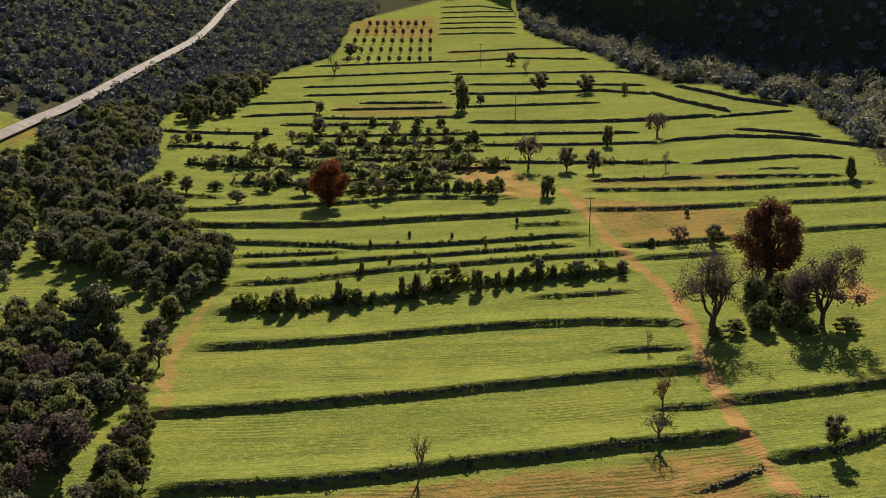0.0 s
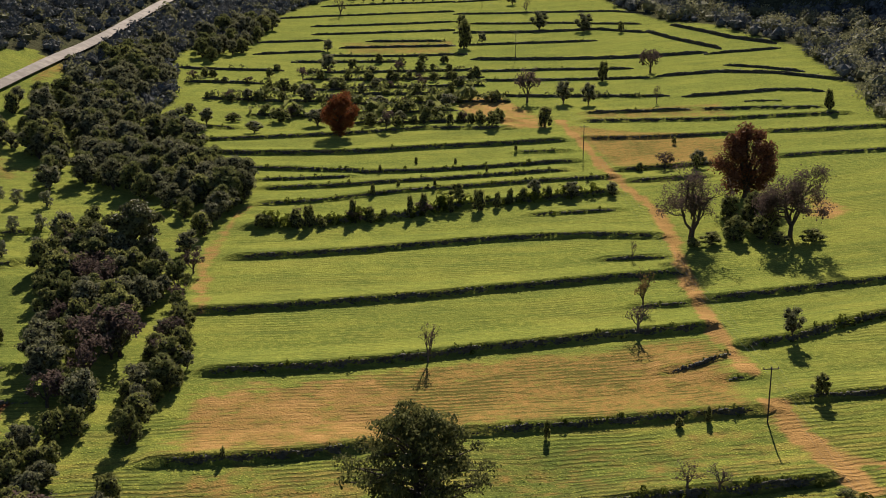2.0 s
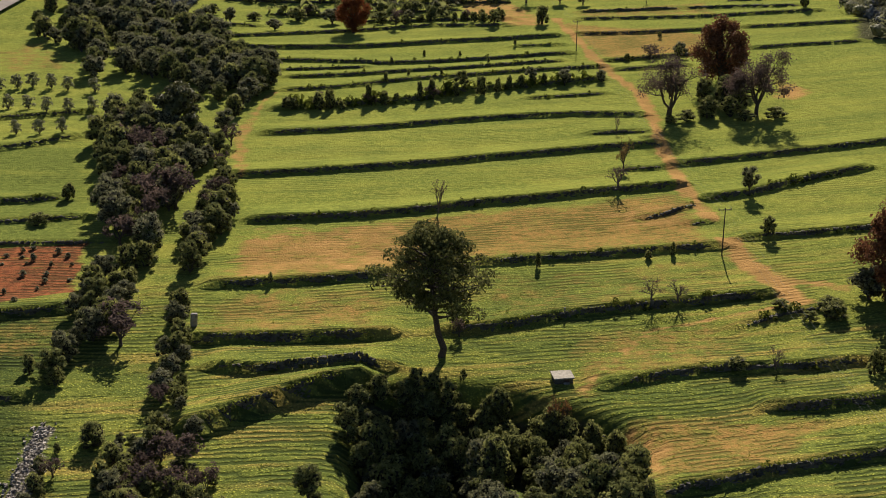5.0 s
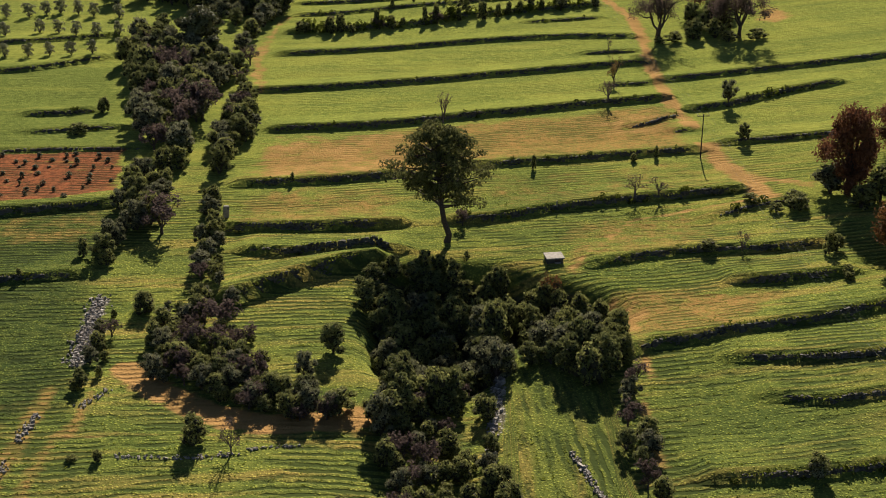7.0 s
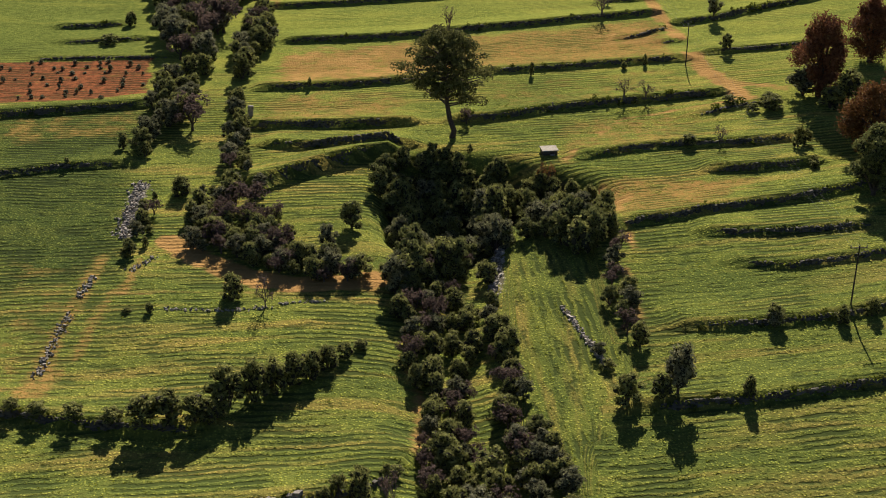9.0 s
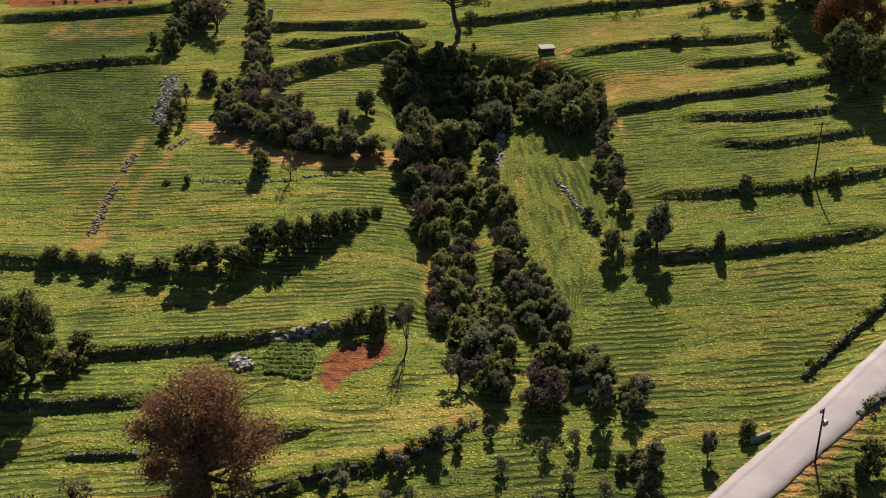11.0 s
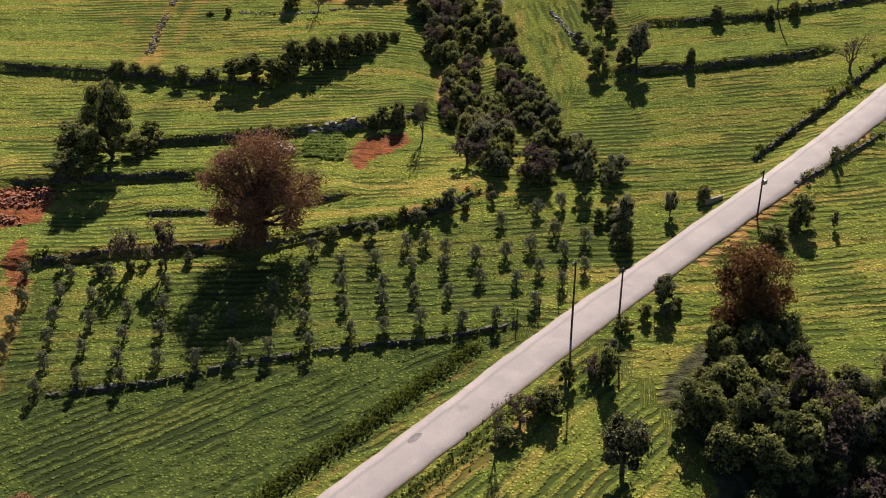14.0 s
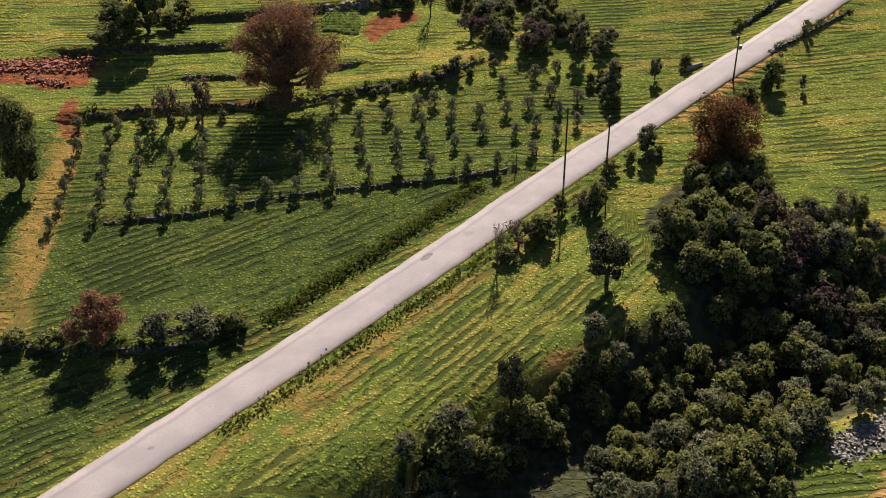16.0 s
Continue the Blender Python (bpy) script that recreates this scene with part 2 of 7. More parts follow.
# ---- the land ----
MAIN_ROAD = [(-150, -226), (-100, -168), (-62, -124), (-46, -106), (-25.3, -81.6), (-7.6, -61.0), (8.0, -42.3), (20.8, -29.0), (33.9, -16.2), (47.1, -2.0), (62.5, 15.6), (84, 42), (120, 90)]
RAVINE = [(-8, -96), (6, -84), (19, -77), (30, -69), (42, -64)]
HOLLOW = [(0, 56), (-2, 30), (-1, 5)]
PIT = [(-4, 60), (-4.5, 75), (4, 73.5), (12.5, 67.5)]
FOOT = [(100, 250), (111.7, 284), (115, 313), (119, 348), (120, 370), (124, 415), (119, 427), (106, 474), (91, 487), (80, 536), (75, 595), (66, 640), (50, 731), (52, 853), (55, 1010), (57, 1100)]
BRINK = [(-82, 299), (-79, 329), (-93, 391), (-96, 424), (-76, 464), (-76, 540), (-56, 624), (-62, 824), (-37, 931), (-5, 1057)]


def sstep(a, b, v):
    u = np.clip((v - a) / (b - a), 0.0, 1.0)
    return u * u * (3 - 2 * u)


def along(pts, x, y):
    """Distance to a line of points, signed (positive on its left), and how far past its ends."""
    best, side, over = np.full(np.shape(x), 1e9), np.zeros(np.shape(x)), np.zeros(np.shape(x))
    for (ax, ay), (bx, by) in zip(pts, pts[1:]):
        ux, uy = bx - ax, by - ay
        size = math.hypot(ux, uy) + 1e-9
        ux, uy = ux / size, uy / size
        s = (x - ax) * ux + (y - ay) * uy
        c = np.clip(s, 0, size)
        d = np.hypot(x - ax - c * ux, y - ay - c * uy)
        n = -(x - ax) * uy + (y - ay) * ux
        near = d < best
        best, side, over = np.where(near, d, best), np.where(near, n, side), np.where(near, np.abs(s - c), over)
    return best, side, over


def slope(x, y):
    """The lie of the land without its terraces: a long slope, a hill beside it, gullies, and mountains behind."""
    x, y = np.asarray(x, float), np.asarray(y, float)
    u, v = np.clip(x, -160, 160) / 100, np.clip(y, -160, 380) / 100
    z = 1.295 - 0.141 * u + 4.543 * v + 0.977 * v**2 - 0.233 * v**3 + 1.552 * u * np.minimum(v, 1.5) + 3.735 * np.minimum(u * u, 1.0)
    z = z + 0.05 * np.maximum(y - 380, 0)
    left = -(x + 72 + 0.04 * (y - 250))
    z = z + 44 * sstep(5, 150, left) * sstep(200, 380, y) + 0.12 * np.maximum(left - 120, 0) * sstep(200, 380, y)
    start = np.interp(x, [44, 52, 59, 66, 75, 80, 91, 106, 119, 124, 140, 170, 200, 260, 400], [1100, 884, 984, 1009, 890, 823, 711, 626, 541, 543, 518, 465, 448, 439, 418])
    up = np.maximum(y - start, 0)
    face = 0.80 * up * up / (up + 14)
    face = np.where(face > 90, 90 + 0.25 * (face - 90), face)
    z = z + face * sstep(45, 62, x) + 0.15 * np.maximum(x - 135, 0) * sstep(280, 360, y)
    z = z + 70 * sstep(1080, 1700, y + 0.1 * x) + 160 * sstep(1500, 3200, np.hypot(x, y - 100))
    z = z - 4.6 * np.exp(-(along(RAVINE, x, y)[0] / 8.0) ** 4) - 2.2 * np.exp(-(along(HOLLOW, x, y)[0] / 7.0) ** 2)
    z = z + 0.85 * sstep(12, 34, x) * (1 - sstep(80, 110, x)) * np.exp(-(along(MAIN_ROAD, x, y)[0] / 3.6) ** 4)
    z = z - 5.5 * np.exp(-(along(PIT, x, y)[0] / 7.4) ** 4)
    return z


def height(x, y):
    """The land with its terraces, each held up by a wall or a bank; far ones are flattened to fit the camera's view."""
    x, y = np.asarray(x, float), np.asarray(y, float)
    rise, fx, fy = np.zeros(x.size), x.ravel(), y.ravel()
    for pts, h, _, step in TERRACES:
        h = h * step
        px, py = [p[0] for p in pts], [p[1] for p in pts]
        near = np.flatnonzero((fx > min(px) - 4) & (fx < max(px) + 4) & (fy > min(py) - 4) & (fy < max(py) + 12))
        if len(near):
            _, side, over = along(pts, fx[near], fy[near])
            part = h * sstep(-0.1, 0.5, side) * np.clip(1 - (side - 0.8) / 7.5, 0, 1) * np.clip(1.2 - over / 2.5, 0, 1)
            rise[near] += np.where(side > -0.1, part, 0)
    # Steps fade out from y 290; walls beyond only look like terraces from the camera.
    rise = rise * (1 - sstep(290, 350, fy))
    return slope(x, y) + rise.reshape(x.shape)


TERRACES = []


def terrace(pts, rise, scrub, step=1):
    TERRACES.append((pts, rise, scrub, step))


terrace([(-33.2, 138.4), (-26.5, 139.4), (-19.6, 140), (-12.8, 141.3), (-5.8, 142.9), (-1.6, 144.1), (5.6, 146.2), (13, 147.3), (23.5, 149.7), (34.1, 151), (39.5, 151.9)], 1.2, 0.5)
terrace([(-40.6, 161.7), (-34.4, 162.5), (-24.4, 164.4), (-14.9, 166.4), (-1.9, 168.8), (6.5, 171), (18.3, 173.1), (28.7, 174.9), (39.5, 176)], 1.1, 0.25)
terrace([(30.3, 161.8), (38.7, 162.1)], 0.6, 0.2)
terrace([(-37.7, 188.4), (-26.1, 190.4), (-15.2, 192.5), (-2.2, 196), (11.2, 198.4), (25.6, 199.1), (38.6, 196.7)], 1, 0.25)
terrace([(28, 185), (37.8, 185)], 0.7, 0.3)
terrace([(-37.6, 206.5), (-30.4, 208.5), (-22.5, 209.9), (-14.6, 211.4), (-6.5, 214.5), (1.7, 219.9), (8.1, 221.9), (22.1, 224.2), (34.3, 227.2)], 1.3, 1.6)
terrace([(17.6, 213.6), (33.6, 215.1)], 0.6, 0.5)
terrace([(-37.8, 223.1), (-27.4, 225.5), (-18, 229.6), (-9.3, 233.3), (1.8, 235.5), (13.2, 237.9), (24.7, 239.5), (36.1, 240)], 0.8, 0.6)
terrace([(-39.1, 235.1), (-25.3, 237.5), (-14.2, 240.3), (-2.8, 242), (10, 244.5), (26.6, 247.5)], 0.8, 0.6)
terrace([(-42.4, 241.5), (-32.8, 242.7), (-21.4, 244.6)], 0.7, 0.5)
terrace([(-52, 252.3), (-36.4, 252.3), (-21.8, 249.4), (-2.9, 250.2), (13.9, 253.1), (29.8, 255.8)], 0.9, 0.6)
terrace([(-71.5, 267.7), (-48.5, 266.7), (-23.4, 268.7), (-3.1, 273.5), (15.1, 275.7), (28.2, 277.3)], 1.1, 0.4)
terrace([(17.1, 266.4), (28.5, 266.4)], 0.7, 0.4)
terrace([(-81.8, 297.4), (-69.1, 296.6), (-56.3, 295.2)], 0.9, 0.6)
terrace([(-66.4, 278.8), (-45, 285.1), (-25.2, 290.2), (-6.2, 296.7), (16, 294.6)], 0.9, 0.6)
terrace([(-26.4, 303.7), (-12, 302.9), (2.2, 304.1), (16.5, 304.5)], 0.9, 0.9)
terrace([(-53.8, 314), (-35.9, 311.8), (-21.6, 318.1), (2.3, 320)], 0.9, 1.2)
terrace([(-34.9, 331.2), (-13.2, 333), (8.7, 333.8), (18, 332.5)], 0.9, 1.2)
terrace([(-71.9, 337.7), (-52.6, 335.6), (-29.1, 336.5)], 0.9, 1)
terrace([(-30.2, 349.1), (-10.6, 348.9), (9, 349)], 0.9, 1)
terrace([(-82.9, 366.2), (-69.5, 367.5), (-59.2, 367.4)], 0.9, 0.8)
terrace([(-57.4, 356.2), (-37.5, 356.5), (-24.5, 362.1), (11.1, 363.7)], 0.9, 0.9)
terrace([(-48.3, 391.4), (-15.6, 394.9), (10.1, 395.9)], 0.9, 0.8)
terrace([(-46.8, 378.2), (-25.6, 378.5), (11.6, 381.3)], 0.9, 0.8)
terrace([(-91.2, 391.8), (-74.2, 393.4), (-56.1, 394.6)], 0.9, 0.5)
terrace([(-54.7, 412.5), (-31.8, 414.6), (-16.5, 415.9)], 0.9, 0.5)
terrace([(-44.8, 428), (-16.9, 427.9), (7, 430.9)], 0.9, 0.5)
terrace([(-70.5, 427.5), (-57.4, 433.8), (-45.8, 438)], 0.9, 0.3)
terrace([(-31.3, 465), (-18.4, 465.2), (-1.1, 465.5)], 0.9, 0.3)
terrace([(-40.5, 447.7), (-17.8, 451.1), (3.1, 452.3)], 0.9, 0.2)
terrace([(-54.7, 482), (-23.9, 491.1), (3.3, 495.8)], 0.9, 0.2)
terrace([(-57.4, 506), (-25.1, 516.3), (3.5, 523.4)], 0.9, 0.2)
terrace([(-74.5, 528.6), (-56.2, 540.8), (-24.4, 554.1), (3.7, 560.3)], 0.9, 0.2)
terrace([(-60, 577.4), (-28.8, 593), (4, 600.3)], 0.9, 0.2)
terrace([(-73, 456), (-48.7, 466.4)], 0.9, 0.2)
terrace([(9.1, 418.4), (41.1, 411.5), (65.2, 406.7), (90.3, 405.6)], 1.2, 0.2)
terrace([(10.1, 392.7), (35.5, 391), (61.8, 385)], 0.9, 0.3)
terrace([(11.3, 373.5), (37, 368.9), (63.7, 364)], 0.9, 0.3)
terrace([(5.2, 453.4), (28.3, 453.1), (57.3, 450.7)], 0.9, 0.3)
terrace([(3.3, 487.7), (34.5, 482.5), (61, 480.5), (78, 462.9)], 1.1, 0.2)
terrace([(10.6, 515), (47.8, 506.1), (79.8, 487.3)], 0.9, 0.2)
terrace([(3.7, 550.1), (43.8, 545), (72.6, 535), (87, 518.4)], 0.9, 0.2)
terrace([(3.9, 597.9), (37.4, 605.3), (68.4, 585)], 0.9, 0.2)
terrace([(2.7, 641), (39.8, 646.1), (71, 634.3)], 0.9, 0.2)
terrace([(8.9, 344.4), (34.1, 338), (50.8, 333.5), (64, 329.2)], 0.9, 0.6)
terrace([(78.5, 465.6), (84.8, 441.9), (96.2, 410.8)], 1.4, 0)
terrace([(90.3, 477.7), (104, 436.7), (117.4, 419.2)], 1.4, 0)
terrace([(67.4, 365.7), (86, 365.6), (101.5, 354.2), (117.6, 338.4)], 1.1, 0.1)
terrace([(68.1, 326.8), (93.8, 326.1), (105.5, 319.9)], 1, 0.1)
terrace([(38.8, 311.1), (51.6, 309.4), (65.8, 308)], 0.9, 0.3)
terrace([(68.8, 307), (84.6, 302.7), (98.2, 296.9)], 0.9, 0.1)
terrace([(36, 299.8), (55.1, 296), (70.9, 292.6), (86.8, 290.8), (102.1, 287.8)], 0.9, 0.1)
terrace([(34.3, 278.5), (51.6, 276), (70.9, 275.4)], 0.9, 0.2)
terrace([(78.4, 274.7), (89.4, 272.7), (100, 270.9), (109.8, 272.5)], 0.9, 0.1)
terrace([(75.2, 249.7), (84.7, 249.8), (92.3, 248.7), (100.4, 247.9)], 0.8, 0.1)
terrace([(38, 245.3), (48.7, 246.5), (60.6, 247.5)], 0.9, 0.8)
terrace([(40, 236.1), (47.9, 236.3), (55.9, 236.8)], 0.8, 0.3)
terrace([(83.1, 313.7), (91.1, 311)], 0.6, 0.1)
terrace([(89.7, 402.4), (101.7, 402.4), (116.3, 408.1)], 0.9, 0.1)
terrace([(90.7, 378.6), (101.2, 365.4), (110.4, 356.5)], 0.9, 0.1)
terrace([(41.3, 163.2), (49.6, 164.5), (58, 165.8), (63.8, 166.8), (71.6, 167.6), (92, 170.5)], 1, 0.2)
terrace([(43.1, 144.5), (50.3, 146), (57.9, 149.7), (64.2, 152.4), (73, 155)], 1.1, 0.7)
terrace([(-1.8, 964.2), (28.1, 965.2), (51.9, 905.6)], 1, 0.1)
terrace([(-2.1, 907.7), (26.5, 908.6), (51.3, 893.5)], 1, 0.1)
terrace([(-2.4, 862.1), (25.2, 863), (48.8, 849.8)], 1, 0.1)
terrace([(-2.6, 816.4), (23.9, 817.4), (46.4, 805.8)], 1, 0.1)
terrace([(-2.8, 779.2), (22.8, 780.1), (44.3, 769.9)], 1, 0.1)
terrace([(-3, 741.6), (21.8, 742.5), (42.3, 733.4)], 1, 0.1)
terrace([(45.9, 126.8), (52.7, 127.1), (61, 127.8), (72, 128.4)], 0.9, 0.4)
terrace([(31.6, 137.2), (35.7, 139.1), (40.3, 141.9)], 0.6, 0.4)
terrace([(38.8, 134), (41.7, 134.4)], 0.6, 0.4)
terrace([(2.8, 119.8), (9.8, 120.6), (16.9, 121.3), (30.4, 123), (40.3, 123.8)], 1, 0.6)
terrace([(-35, 111.8), (-26.2, 112.8), (-17.9, 114.2), (-10.2, 116.1)], 1.1, 0.4)
terrace([(37.9, 96.3), (44.1, 99.5), (52.7, 102)], 0.5, 0.7)
terrace([(-0.8, 96.4), (4.6, 97.3), (15.1, 100.9), (25, 103), (35.6, 104.3), (43.5, 105.3)], 1.2, 0.7)
terrace([(-34.9, 93.5), (-27.7, 94.1), (-19.3, 94.5), (-9.4, 95.6)], 1.3, 0.2)
terrace([(-30.2, 85.9), (-24.3, 85.4), (-15.5, 85.5), (-8.9, 86.3)], 1.2, 0.2)
terrace([(-29.9, 70.2), (-25.5, 74), (-20.5, 78), (-15.2, 81.3), (-11.7, 82.4)], 2.2, 0.5)
terrace([(19.5, 81.2), (25.5, 83.4), (32.5, 84.5), (39, 84.3), (44.8, 84.6), (51, 85.5)], 1, 0.4)
terrace([(37.2, 74.7), (42.8, 74.9), (51.5, 76.1)], 1.1, 0.1)
terrace([(20.6, 56.7), (23.6, 58.4), (28.8, 59.7), (35.4, 61.6), (43.5, 63.4), (50.5, 65.6), (60, 68.5)], 1.1, 0.1)
terrace([(-79.3, 144.4), (-73.8, 145.6), (-68.8, 147.9)], 0.9, 0.6)
terrace([(-76, 134.7), (-69.2, 136.8), (-62.3, 138.8)], 0.7, 0.3)
terrace([(-78.1, 124.8), (-72.9, 125.6), (-64.3, 126.9), (-55.5, 127.8)], 0.6, 0.2)
terrace([(-94.4, 169.7), (-88.7, 172), (-81.6, 177.5), (-75.2, 183)], 1, 0.3)
terrace([(-101.9, 190.3), (-95.7, 192.7), (-85.2, 197.5), (-77.7, 200.9)], 0.9, 0.3)
terrace([(-72.4, 69.9), (-68.2, 71.9), (-60.9, 75.1), (-52.4, 77.3)], 1, 0.1)
terrace([(-80.9, 93.9), (-75.9, 95.3), (-65.7, 98.5), (-53.4, 102.7)], 1.2, 0.2)
terrace([(32.2, 54.9), (39.2, 54.2), (46.7, 54.5), (53.3, 55.1)], 0.9, 0.2)
terrace([(34.5, 46), (40.6, 44.9), (45.9, 45.9), (55.9, 48.3)], 0.8, 0.1)
terrace([(25.3, 30.9), (30.6, 30.9), (37.3, 31.5), (44.2, 32.6), (51.4, 34.7), (64, 38.5)], 0.9, 0.6)
terrace([(18.5, 14.5), (22.9, 14.9), (30.5, 15.8), (36.7, 16.9), (44.2, 18.6), (49.1, 20.2)], 1, 0.5)
terrace([(-76, 13.5), (-65, 12.8), (-55.5, 12.1), (-48.5, 11.9), (-42.4, 10.8), (-34.2, 9.9), (-28.6, 10.4)], 1.1, 0.4)
terrace([(-46.5, -8.4), (-38.7, -6.3), (-34, -5.4), (-27.1, -3.7), (-22.7, -2.3), (-15.5, -1), (-10.2, 1), (-5.6, 7.8)], 1, 0.6)
terrace([(-55.1, -17.7), (-51.7, -17.1), (-42.5, -15.4), (-33.6, -14.1)], 1, 0.3)
terrace([(-38.3, -22.8), (-34.9, -22.5), (-30.8, -22.2)], 0.6, 0.2)
terrace([(-49.6, -33.9), (-46.6, -33), (-41.6, -31.6), (-33.8, -30.1), (-24, -28.9), (-19.2, -26.7), (-14.8, -24.8), (-9.2, -22.9), (-3.9, -20.4), (-0.3, -16.3)], 0.9, 0.7)
terrace([(-20, -19.6), (-16.6, -18.3)], 1, 0.2)
terrace([(-40.5, -54.3), (-37.1, -53.6), (-31.4, -52.3), (-22.9, -48.7), (-15.7, -46.7), (-9.5, -45.4), (-4.5, -44.4), (3.1, -41.9)], 0.5, 0.5)
terrace([(-60, -75), (-46, -74.6), (-38, -75), (-30.5, -74.2), (-24, -71.6)], 0.6, 0.9)
terrace([(36.3, -16.4), (39.8, -13.4), (44.8, -8.8), (50.2, -3.9)], 0.6, 0.9, 0)
terrace([(33.2, -8.9), (39.7, -1.8), (44.2, 2.9), (51.2, 11.2), (57, 18)], 0.7, 0.8, 0)



def grade(lo, hi, step, far, grow):
    """Even steps from lo to hi, and ever wider ones out to the distance far on both sides."""
    mid = np.arange(lo, hi + step / 2, step)
    out, d = [], step
    while not out or out[-1] < far:
        d *= grow
        out.append((out[-1] if out else 0) + d)
    return np.array([*(lo - np.array(out[::-1])), *mid, *(mid[-1] + np.array(out))])


gx, gy = np.meshgrid(grade(-100, 104, 1.6, 4200, 1.08), grade(-115, 290, 0.75, 4200, 1.035))
px, py = gx.ravel(), gy.ravel()
masks = {name: np.zeros(px.size) for name in ("dry", "earth", "red", "stony", "scrub", "lush")}
wander = 0.45 * np.sin(0.085 * px + 0.9 * np.sin(0.05 * py)) + 0.2 * np.sin(0.19 * px - 0.12 * py) + 0.12 * np.sin(0.41 * px + 0.2 * py)
row, run = py * 0.995 - px * 0.10 + wander, px * 0.995 + py * 0.10
turned = np.full(px.size, 0.10)


def box(pts, pad):
    ex, ey = [p[0] for p in pts], [p[1] for p in pts]
    return np.flatnonzero((px > min(ex) - pad) & (px < max(ex) + pad) & (py > min(ey) - pad) & (py < max(ey) + pad))


def inside(pts, x, y):
    odd = np.zeros(np.shape(x), bool)
    for (ax, ay), (bx, by) in zip(pts, pts[1:] + pts[:1]):
        cut = ((ay > y) != (by > y)) & (x < (bx - ax) * (y - ay) / (by - ay + 1e-12) + ax)
        odd ^= cut
    return odd


def zone(name, pts, amount, soft):
    """Soil of one kind over a patch of land."""
    n = box(pts, soft + 1)
    d = along(pts + pts[:1], px[n], py[n])[0]
    d = np.where(inside(pts, px[n], py[n]), d, -d)
    masks[name][n] = np.maximum(masks[name][n], amount * sstep(-soft, soft, d))


def strip(name, pts, amount, width):
    """Soil of one kind along a track."""
    n = box(pts, width + 1)
    d = along(pts, px[n], py[n])[0]
    masks[name][n] = np.maximum(masks[name][n], amount * (1 - sstep(width * 0.30, width * 0.85, d)))


def furrows(pts, degrees):
    """A field whose furrows run in another direction."""
    n = box(pts, 1)
    n = n[inside(pts, px[n], py[n])]
    c, s = math.cos(radians(degrees)), math.sin(radians(degrees))
    row[n], run[n] = py[n] * c - px[n] * s + 0.6 * wander[n], px[n] * c + py[n] * s
    turned[n] = radians(degrees)


zone('lush', [(22.8, 54.7), (56.9, 58.8), (38.3, -0), (9, 0.7), (13.2, 15.5)], 0.35, 3)
zone('lush', [(5.5, 72.3), (17.6, 67.9), (14.7, 29), (8.9, 6.2), (4.2, 26)], 0.3, 3)
zone('lush', [(-44.3, -69.8), (-45, -54.9), (-28.6, -51.3), (3.1, -42.5), (0.4, -46.5), (-10.2, -58.7), (-20.3, -70.2), (-24.3, -68.7), (-30.7, -71.5)], 1, 1)
zone('lush', [(-62, -66), (-20, -70.5), (-30, -82), (-43, -97), (-62, -97)], 0.9, 1)
zone('lush', [(-47.9, -76.5), (-34, -80.2), (-24.9, -75.2), (-33, -84.3), (-42.3, -93.7)], 0.8, 1)
zone('lush', [(-72.5, 70.1), (-68.1, 71.5), (-52.4, 76.2), (-48.1, 57.3), (-46.8, 49), (-59.9, 46.5), (-64, 46.1)], 1, 1.5)
zone('lush', [(-30.2, 9.9), (-16.7, 17.5), (-8.7, 29.4), (-6.2, 8.2), (-13, 2.2), (-44.9, 1), (-47.6, 9.1)], 0.2, 1.5)
zone('lush', [(11.4, 8.9), (26.6, 11.3), (48.4, 13.3), (35.3, -6.3), (22.8, -19.4), (19.7, -20.4)], 0.3, 1.5)
zone('lush', [(2.3, 98.1), (4, 103.4), (4.4, 116.6), (16.7, 118.1), (15.1, 101.5)], 0.5, 1.5)
zone('lush', [(-42.9, -53.9), (-42.1, -38.9), (-19.6, -29.9), (-0.4, -22.4), (13.9, -21), (14.1, -26.6), (1.8, -41.8), (-16.9, -46.4), (-31.5, -51.8)], 0.60, 1)
zone('lush', [(-53.7, -79.9), (-37.7, -78.9), (-43.6, -35.2), (-63.5, -36.9)], 0.9, 2)
zone('lush', [(-64, 46.1), (-47.1, 47.4), (-34.7, 39.1), (-30.3, 16.7), (-48.6, 12.3), (-52.1, 12.3)], 0.2, 4)
zone('lush', [(-106.7, 176.7), (-71.1, 176.1), (-58.7, 128), (-88, 124.4)], 1, 3)
zone('lush', [(-78.2, 97.3), (-53.8, 103), (-52, 78), (-70.3, 74.8)], 1, 3)
zone('lush', [(-69.8, 73.5), (-50.4, 77.7), (-44, 44), (-57.2, 38)], 1, 3)
strip('earth', [(30.1, 303.7), (33.3, 275.3), (35.6, 249), (37.6, 234.5), (41.6, 213.6), (41.3, 193.8), (40.3, 177.9), (39.5, 162.2), (40.2, 148.8), (41.7, 135.6)], 0.9, 2.2)
strip('earth', [(42.5, 125.7), (43.5, 118), (45.3, 111.1), (47, 103.3)], 0.9, 3.6)
strip('earth', [(45.8, 113.3), (49.9, 109.7), (55.1, 107.6)], 0.6, 2.5)
strip('earth', [(-41.2, 221.5), (-42.7, 209.7), (-43.2, 197.6), (-42, 180.7), (-39, 162.3)], 0.6, 1.8)
strip('earth', [(-44.8, 198.1), (-42.8, 177.9), (-39.6, 162.2), (-42.2, 157.1)], 0.6, 1.4)
strip('earth', [(14.2, 78.9), (25.8, 96.9), (44.3, 101.7)], 0.6, 1)
strip('dry', [(-47.3, 48.2), (-47.4, 32.9), (-46.6, 15.4)], 0.9, 2.2)
